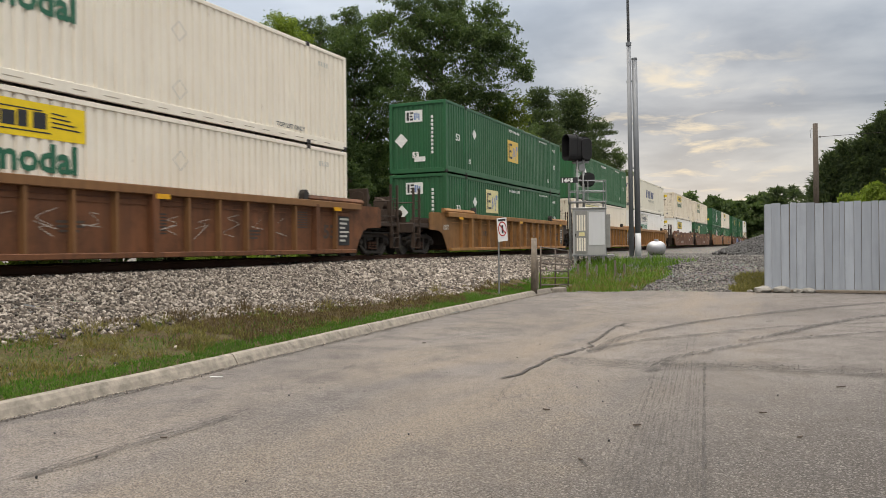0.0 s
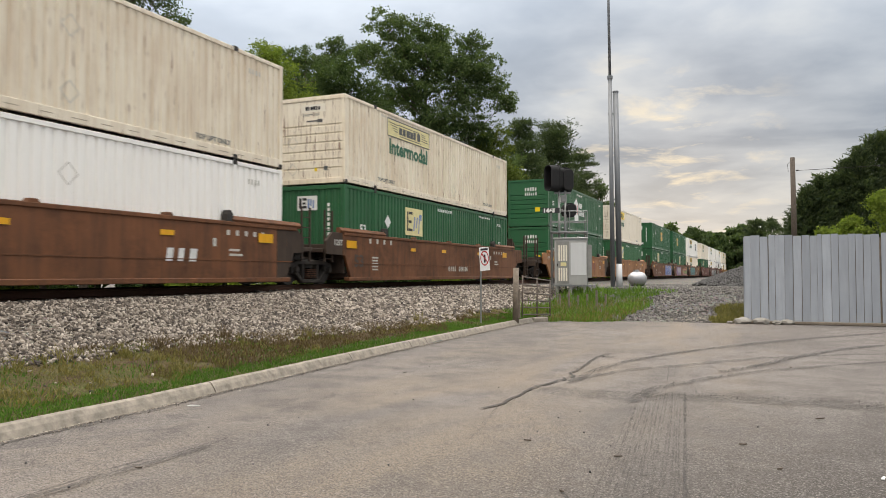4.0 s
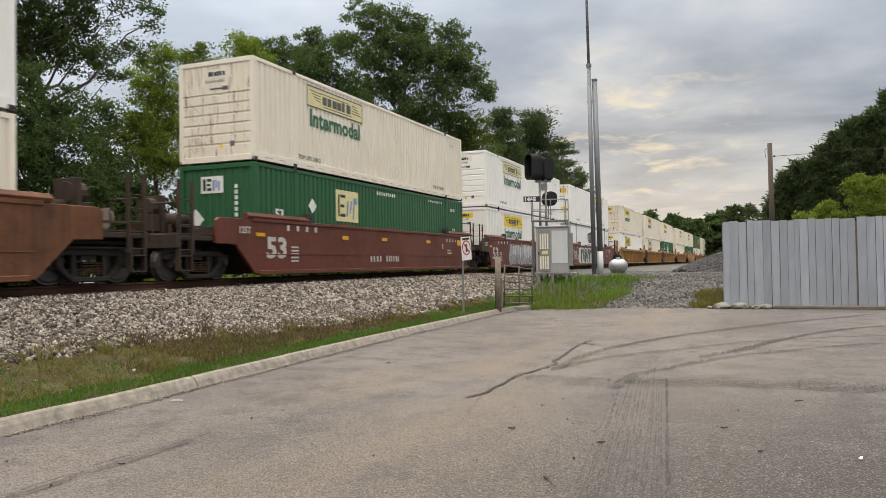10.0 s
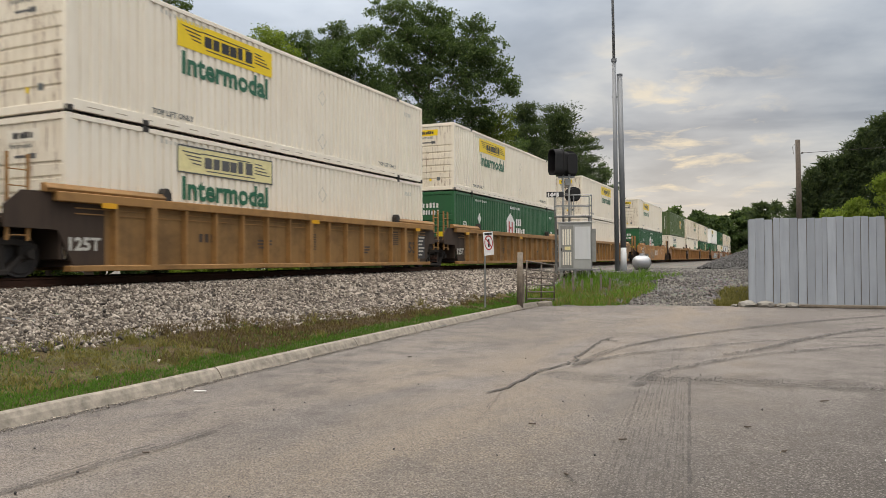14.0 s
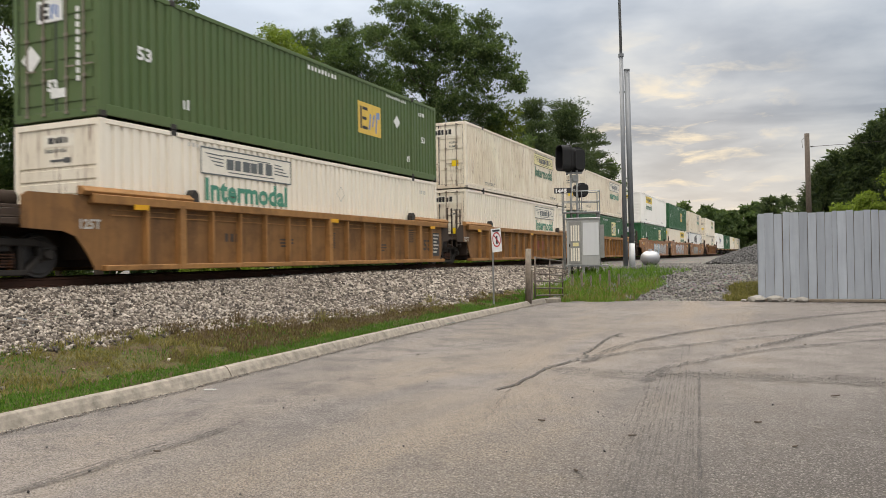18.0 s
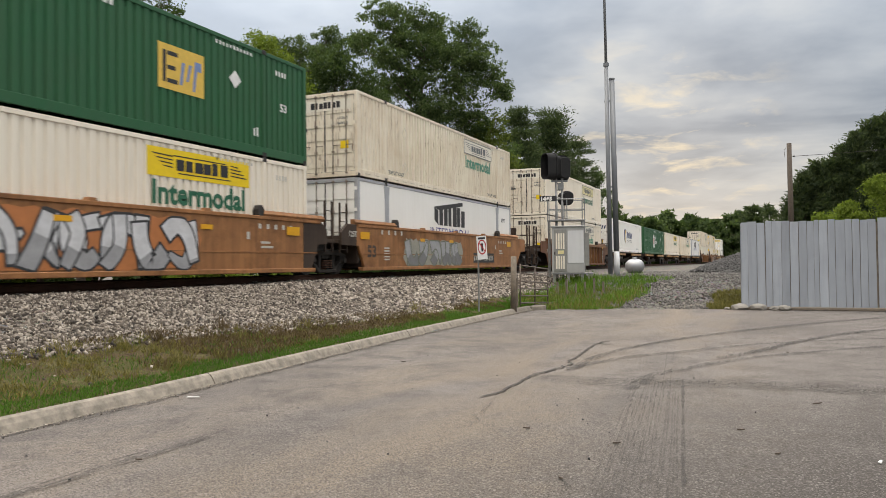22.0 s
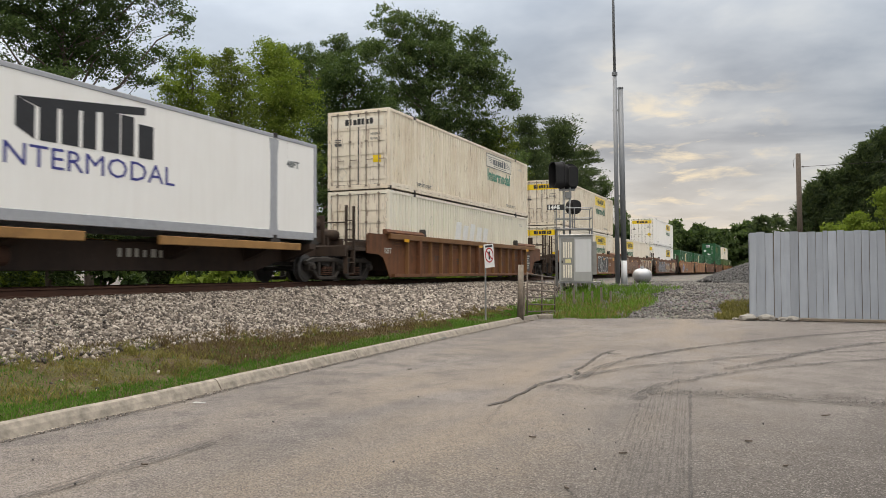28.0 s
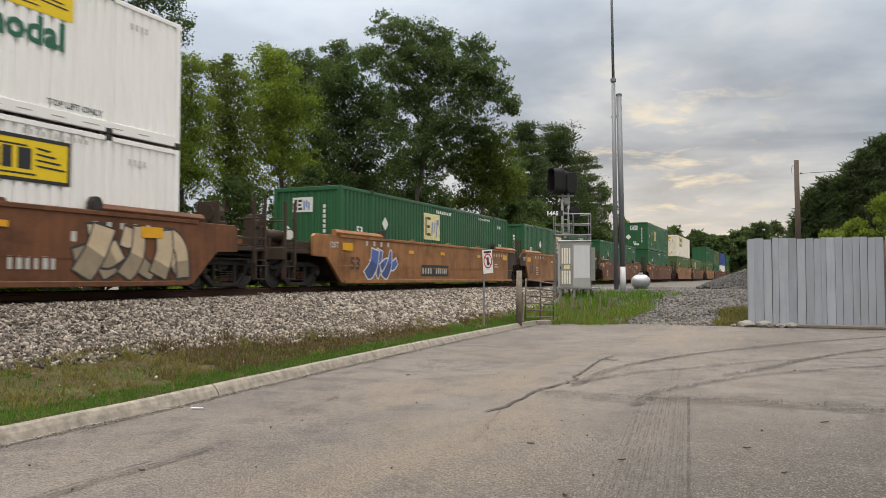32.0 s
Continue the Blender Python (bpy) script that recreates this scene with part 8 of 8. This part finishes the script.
def make_poles():
    z = ground_z(-6.7, 34.4)
    tall = thing("radio_mast", "tall thin grey steel mast with a collar", "mast", pose(-6.72, 34.4, z - 0.02))
    part("shaft", Builder().tube((0, 0, 0), (-0.06, 0, 9.6), 0.105, 0.09, 12), "pole", tall, smooth=True)
    part("upper_shaft", Builder().tube((-0.06, 0, 9.6), (-0.14, 0, 16.5), 0.065, 0.05, 10), "pole", tall, smooth=True)
    part("collar", Builder().tube((-0.06, 0, 9.52), (-0.06, 0, 9.66), 0.125, sides=12), "pole", tall)
    part("base_plate", Builder().box(-0.22, 0.22, -0.22, 0.22, 0, 0.05), "steel", tall, bevel=0.01)
    thick = thing("steel_post", "thick grey steel post with a pale wrapped foot", "post", pose(-6.45, 34.5, z - 0.02))
    part("shaft", Builder().tube((0, 0, 1.1), (-0.10, 0, 8.9), 0.125, 0.12, 14), "pole", thick, smooth=True)
    part("foot", Builder().tube((0.0, 0, -0.2), (0, 0, 1.1), 0.15, 0.128, 14), "pale_pole", thick, "pale weathered foot", smooth=True)
    part("cap", Builder().tube((-0.10, 0, 8.9), (-0.10, 0, 8.96), 0.135, sides=14), "pole", thick)
    part("bracket", Builder().box(-0.45, -0.10, -0.03, 0.03, 7.9, 7.98).box(-0.35, -0.1, -0.02, 0.02, 4.0, 4.06), "pole", thick)


def make_utility_pole():
    p = thing("utility_pole", "weathered brown timber utility pole with one wire", "pole", pose(1.1, 50.2, ground_z(1.1, 50.2) - 0.1))
    part("shaft", Builder().tube((0, 0, 0), (-0.06, 0, 7.75), 0.17, 0.14, 12), "tie", p, smooth=True)
    part("insulator", Builder().tube((0.12, 0, 6.95), (0.24, 0, 6.95), 0.04, 0.05, 8), "iron", p)
    part("loop_wire", Builder().tube((-0.2, 0, 7.5), (-0.34, 0, 7.35), 0.012, sides=5).tube((-0.34, 0, 7.35), (-0.3, 0, 6.9), 0.012, sides=5), "iron", p)
    wire = Builder()
    pts = [(0.2 + 1.4 * k, 0.25 * k, 6.95 + 0.10 * k - 0.22 * math.sin(math.pi * k / 12)) for k in range(13)]
    for a, b in zip(pts, pts[1:]):
        wire.tube(a, b, 0.014, sides=5, caps=False)
    part("wire", wire, "iron", p, "thin dark overhead wire")


def make_cabinet():
    g = ground_z(-8.0, 31.8)
    turn = math.degrees(math.atan2(31.86 - 31.32, -7.41 + 8.58))
    cab = thing("signal_cabinet", "grey aluminium signal cabinet with a louvred door", "cabinet", pose(-8.58, 31.32, g, 0, 0, turn - 12))
    low, high, w, d = 1.07 - g, 3.02 - g, 1.36, 1.05
    part("body", Builder().box(0, w, 0, d, low, high), "cabinet", cab, bevel=0.015)
    part("roof", Builder().box(-0.05, w + 0.05, -0.06, d + 0.05, high, high + 0.05), "cabinet", cab, bevel=0.01)
    door = part("door", Builder().box(0.09, 0.62, -0.022, -0.002, low + 0.07, high - 0.10), "cabinet_dark", cab, "darker louvred door", bevel=0.006)
    for k in range(4):
        for z0, z1 in ((low + 0.17, low + 0.72), (low + 1.02, low + 1.68)):
            part("louvre", Builder().box(0.17 + 0.10 * k, 0.235 + 0.10 * k, -0.038, -0.024, z0, z1), "empty_panel", door)
    part("notice", Builder().box(0.26, 0.5, -0.032, -0.024, low + 0.80, low + 0.95), "pale_yellow", door, "pale yellow notice")
    part("handle", Builder().box(0.105, 0.15, -0.06, -0.024, low + 0.78, low + 0.90), "iron", door)
    part("front_panel", Builder().box(0.68, w - 0.03, -0.014, -0.002, low + 0.42, high - 0.16), "pale_sheet", cab, "pale bare metal panel")
    # the right side's shadow is given by this box in darker steel
    part("side_box", Builder().box(w + 0.004, w + 0.20, 0.15, 0.75, low + 0.3, high - 0.25), "cabinet_dark", cab, bevel=0.01)
    leg = Builder().box(-0.06, 0.06, -0.06, 0.06, -0.05, low + 0.01).mesh("leg", "cabinet_dark")
    for x, y in ((0.1, 0.1), (w - 0.1, 0.1), (0.1, d - 0.1), (w - 0.1, d - 0.1), (w / 2, 0.1)):
        part("leg", leg, None, cab, at=pose(x, y, 0))
    part("skid", Builder().box(-0.08, w + 0.35, 0.0, d, low - 0.06, low - 0.005), "steel", cab)


def make_signal():
    g = ground_z(-8.1, 33.0)
    s = thing("railway_signal", "railway signal mast with dark hooded heads and platform", "railway signal", pose(-8.62, 32.95, g - 0.02, 0, 0, 20))
    for x in (-0.17, 0.10):
        part("mast", Builder().tube((x, 0, 0), (x, 0, 5.1), 0.055, sides=10), "steel", s, smooth=True)
    for z in np.arange(0.4, 4.8, 0.32):
        part("rung", Builder().tube((-0.17, 0, z), (0.10, 0, z), 0.013, sides=5), "steel", s)
    dk = 2.55
    part("platform", Builder().box(-0.55, 1.05, -0.45, 0.45, dk, dk + 0.05), "steel", s, bevel=0.01)
    for x in (-0.53, 0.25, 1.02):
        for y in (-0.43, 0.43):
            part("rail_post", Builder().tube((x, y, dk), (x, y, dk + 0.95), 0.022, sides=6), "steel", s)
    for z in (dk + 0.5, dk + 0.95):
        for y in (-0.43, 0.43):
            part("guard_rail", Builder().tube((-0.53, y, z), (1.02, y, z), 0.022, sides=6), "steel", s)
        part("guard_rail", Builder().tube((1.02, -0.43, z), (1.02, 0.43, z), 0.022, sides=6), "steel", s)
    for y in (-0.40, 0.40):
        part("support", Builder().tube((1.0, y, 0), (1.0, y, dk), 0.035, sides=8), "steel", s)
        part("support", Builder().tube((-0.5, y, 0), (-0.5, y, dk), 0.03, sides=8), "steel", s)

    def rounded(wide, tall, r, n=5):
        pts = []
        for cx, cz, a0 in ((wide / 2 - r, tall / 2 - r, 0), (-wide / 2 + r, tall / 2 - r, 90), (-wide / 2 + r, -tall / 2 + r, 180), (wide / 2 - r, -tall / 2 + r, 270)):
            pts += [(cx + r * math.cos(radians(a0 + 90 * i / n)), cz + r * math.sin(radians(a0 + 90 * i / n))) for i in range(n + 1)]
        return pts

    def cowl(wide, tall, r, deep):
        """A deep hollow hood, open in front."""
        b = Builder()
        outer, inner = rounded(wide, tall, r), rounded(wide - 0.05, tall - 0.05, r - 0.02)
        n = len(outer)
        for i in range(n):
            j = (i + 1) % n
            (a, c), (d, e), (f, g), (h, k) = outer[i], outer[j], inner[i], inner[j]
            b.face((a, 0, c), (d, 0, e), (d, -deep, e), (a, -deep, c))
            b.face((f, 0, g), (h, 0, k), (h, -deep, k), (f, -deep, g))
            b.face((a, -deep, c), (d, -deep, e), (h, -deep, k), (f, -deep, g))
        return b

    def head(x, y, z, tall, wide, turn, deep, lit):
        h = part("signal_head", Builder().prism(rounded(wide, tall, wide * 0.42), -0.02, 0.05, "y"), "signal_black", s, "black rounded signal target", at=pose(x, y, z, 0, 0, turn))
        part("hood", cowl(wide * 0.94, tall * 0.96, wide * 0.40, deep), "signal_black", h, "deep black hood", at=pose(0, -0.022, 0))
        part("case", Builder().prism(rounded(wide * 0.7, tall * 0.8, wide * 0.25), 0.05, 0.30, "y"), "signal_black", h, bevel=0.02)
        for k in ((-0.3, 0.0, 0.3) if tall > 0.8 else (0.0,)):
            part("lens", Builder().tube((0, -0.024, k * tall), (0, -0.05, k * tall), 0.10, sides=14), "red_lens" if lit and k < 0 else "glass", h)
    head(-0.30, -0.10, 4.98, 1.20, 0.66, -62, 0.42, True)
    head(0.12, 0.12, 4.92, 1.16, 0.74, 206, 0.30, False)
    head(0.30, 0.10, 3.58, 0.64, 0.62, 196, 0.30, False)
    part("junction_box", Builder().box(-0.10, 0.16, -0.09, 0.09, 3.95, 4.25), "steel", s, bevel=0.015)
    part("cross_bracket", Builder().box(-0.38, 0.34, -0.05, 0.05, 4.30, 4.38), "steel", s, bevel=0.01)
    for z in (0.9, 1.5):
        part("side_rail", Builder().box(0.98, 1.03, -0.40, 0.40, z, z + 0.05), "steel", s)
    part("number_plate", Builder().box(-0.94, -0.20, -0.56, -0.53, 3.40, 3.64), "black", s, "small black number plate", at=pose(0, 0, 0))
    me = words("1465", 0.22, "ink_white", 1.2)
    part("plate_digits", me, None, s, "white digits", at=Matrix.Translation((-0.91, -0.565, 3.44)) @ Matrix.Rotation(math.pi / 2, 4, "X"))


def make_tank():
    g = ground_z(-6.1, 36.9)
    t = thing("gas_tank", "silver horizontal gas tank on a dark skid", "gas tank", pose(-6.05, 36.9, g - 0.08, 0, 0, 25) @ Matrix.Scale(0.82, 4))
    bm = bmesh.new()
    bmesh.ops.create_uvsphere(bm, u_segments=28, v_segments=18, radius=0.42)
    for v in bm.verts:
        v.co.x += 0.14 if v.co.x > 0 else -0.14
        v.co.z += 0.56
    me = bpy.data.meshes.new("vessel")
    bm.to_mesh(me)
    bm.free()
    me.polygons.foreach_set("use_smooth", [True] * len(me.polygons))
    me.materials.append(MAT["tank"])
    part("vessel", me, None, t)
    part("dome", Builder().tube((0, 0, 0.94), (0, 0, 1.10), 0.14, 0.11, 14), "tank", t, smooth=False)
    part("skid", Builder().box(-0.2, 1.1, -0.3, 0.3, 0.0, 0.05), "iron", t)
    for x in (-0.28, 0.28):
        part("saddle", Builder().box(x - 0.04, x + 0.04, -0.25, 0.25, 0.02, 0.22), "iron", t)


def make_sign():
    s = thing("warning_sign", "white warning sign with a red ring on a thin post", "sign", pose(-7.42, 19.5, ground_z(-7.42, 19.5) - 0.03, 0, 0, 0))
    part("post", Builder().box(-0.02, 0.02, -0.015, 0.015, 0.0, 2.1), "steel", s, "thin grey steel post")
    plate = part("plate", Builder().box(-0.19, 0.19, -0.004, 0.004, -0.32, 0.32), "ink_white", s, "white plate", at=pose(0.12, -0.03, 1.82, 0, -5, 66), bevel=0.003)
    n, v, f = 28, [], []
    for k in range(n):
        a = 2 * math.pi * k / n
        for r in (0.165, 0.135):
            v.append((r * math.cos(a), -0.007, 0.02 + r * 1.25 * math.sin(a)))
    f = [(2 * k, 2 * ((k + 1) % n), 2 * ((k + 1) % n) + 1, 2 * k + 1) for k in range(n)]
    part("ring", raw_mesh("ring", v, f, "ink_red"), None, plate, "red ring")
    part("slash", raw_mesh("slash", [(-0.115, -0.010, 0.13), (-0.09, -0.010, 0.155), (0.115, -0.010, -0.09), (0.09, -0.010, -0.115)], [(0, 1, 2, 3)], "ink_red"), None, plate, "red slash")
    part("dark_bar", raw_mesh("dark_bar", [(-0.035, -0.0085, -0.10), (0.03, -0.0085, -0.10), (0.04, -0.0085, 0.12), (-0.03, -0.0085, 0.12)], [(0, 1, 2, 3)], "black"), None, plate)
    part("caption_bar", raw_mesh("caption_bar", [(-0.14, -0.0085, 0.235), (0.14, -0.0085, 0.235), (0.14, -0.0085, 0.29), (-0.14, -0.0085, 0.29)], [(0, 1, 2, 3)], "black"), None, plate)


def make_gate():
    post = thing("timber_post", "weathered grey timber post beside the gate", "post", pose(-6.98, 21.75, 0.05))
    post.location.x = curb_x(21.75) - 0.10
    part("shaft", Builder().tube((0, 0, 0), (0.02, 0, 1.66), 0.10, 0.085, 10), "timber", post, smooth=True)
    part("brace", Builder().box(0.08, 0.14, -0.03, 0.03, 0.15, 1.0), "timber", post)
    ang = math.degrees(math.atan2(25.18 - 21.75, -7.05 + 6.95))
    gate = thing("tube_gate", "rusty grey tubular farm gate standing half open", "gate", pose(curb_x(21.75) + 0.06, 21.9, 0.22, 0, 2.5, ang))
    for z in (0.08, 0.30, 0.52, 0.74, 0.98, 1.22):
        part("bar", Builder().tube((0.02, 0, z), (3.38, 0, z), 0.021, sides=8), "gate_rust", gate, smooth=True)
    for x in (0.0, 1.7, 3.4):
        part("stile", Builder().tube((x, 0, 0.0), (x, 0, 1.26), 0.024, sides=8), "gate_rust", gate, smooth=True)
    for k in range(6):
        x, y = -7.55 + 0.33 * k, 28.3 + 0.1 * k
        st = thing("short_stake", "short weathered timber stake in the grass", "stake", pose(x, y, ground_z(x, y) - 0.05), "stakes in the grass")
        part("stake", Builder().box(-0.035, 0.035, -0.03, 0.03, 0, 0.62 + 0.1 * math.sin(k * 2)), "timber", st)


def make_litter():
    rnd = random.Random(8)
    for i, (x, y) in enumerate(((0.40, 8.77), (-2.06, 6.58), (-1.20, 6.30), (-1.37, 5.14), (-0.28, 7.18), (0.01, 6.39), (-4.52, 4.45), (-5.2, 10.4), (0.2, 13.4))):
        b = Builder().prism([(-0.10, -0.008), (0.0, -0.016), (0.1, 0.002), (0.0, 0.012)], 0.0, 0.012, "z")
        t = tagged(new("twig", b.mesh("twig", "bark")), "small dark twig lying on the asphalt", "twig", "litter on the lot")
        t.matrix_basis = pose(x, y, 0.012, 0, 0, rnd.uniform(0, 180)) @ Matrix.Diagonal((0.62 if i == 0 else 0.34, 0.8, 1, 1))
    b = Builder().prism([(-0.11, -0.02), (0.09, -0.012), (0.11, 0.012), (-0.08, 0.02)], 0.0, 0.008, "z")
    for (x, y), turn, k in (((-6.08, 6.80), 20, 0.66), ((0.70, 6.39), 75, 0.4)):
        tagged(new("paper_scrap", b.mesh("paper_scrap", "ink_white")), "white paper scrap lying on the asphalt", "litter", "litter on the lot").matrix_basis = pose(x, y, 0.014, 0, 0, turn) @ Matrix.Diagonal((k, 0.6, 1, 1))


make_trees()
make_fence()
make_rocks()
make_heap()
make_poles()
make_utility_pole()
make_cabinet()
make_signal()
make_tank()
make_sign()
make_gate()
make_litter()


# ---- what moves ----
def motions():
    for ob, y, z in MOVERS:
        walk(ob, [(0.0, pose(TRACK_X, y, z)), (32.0, pose(TRACK_X, y - 32.0 * SPEED, z))])


motions()
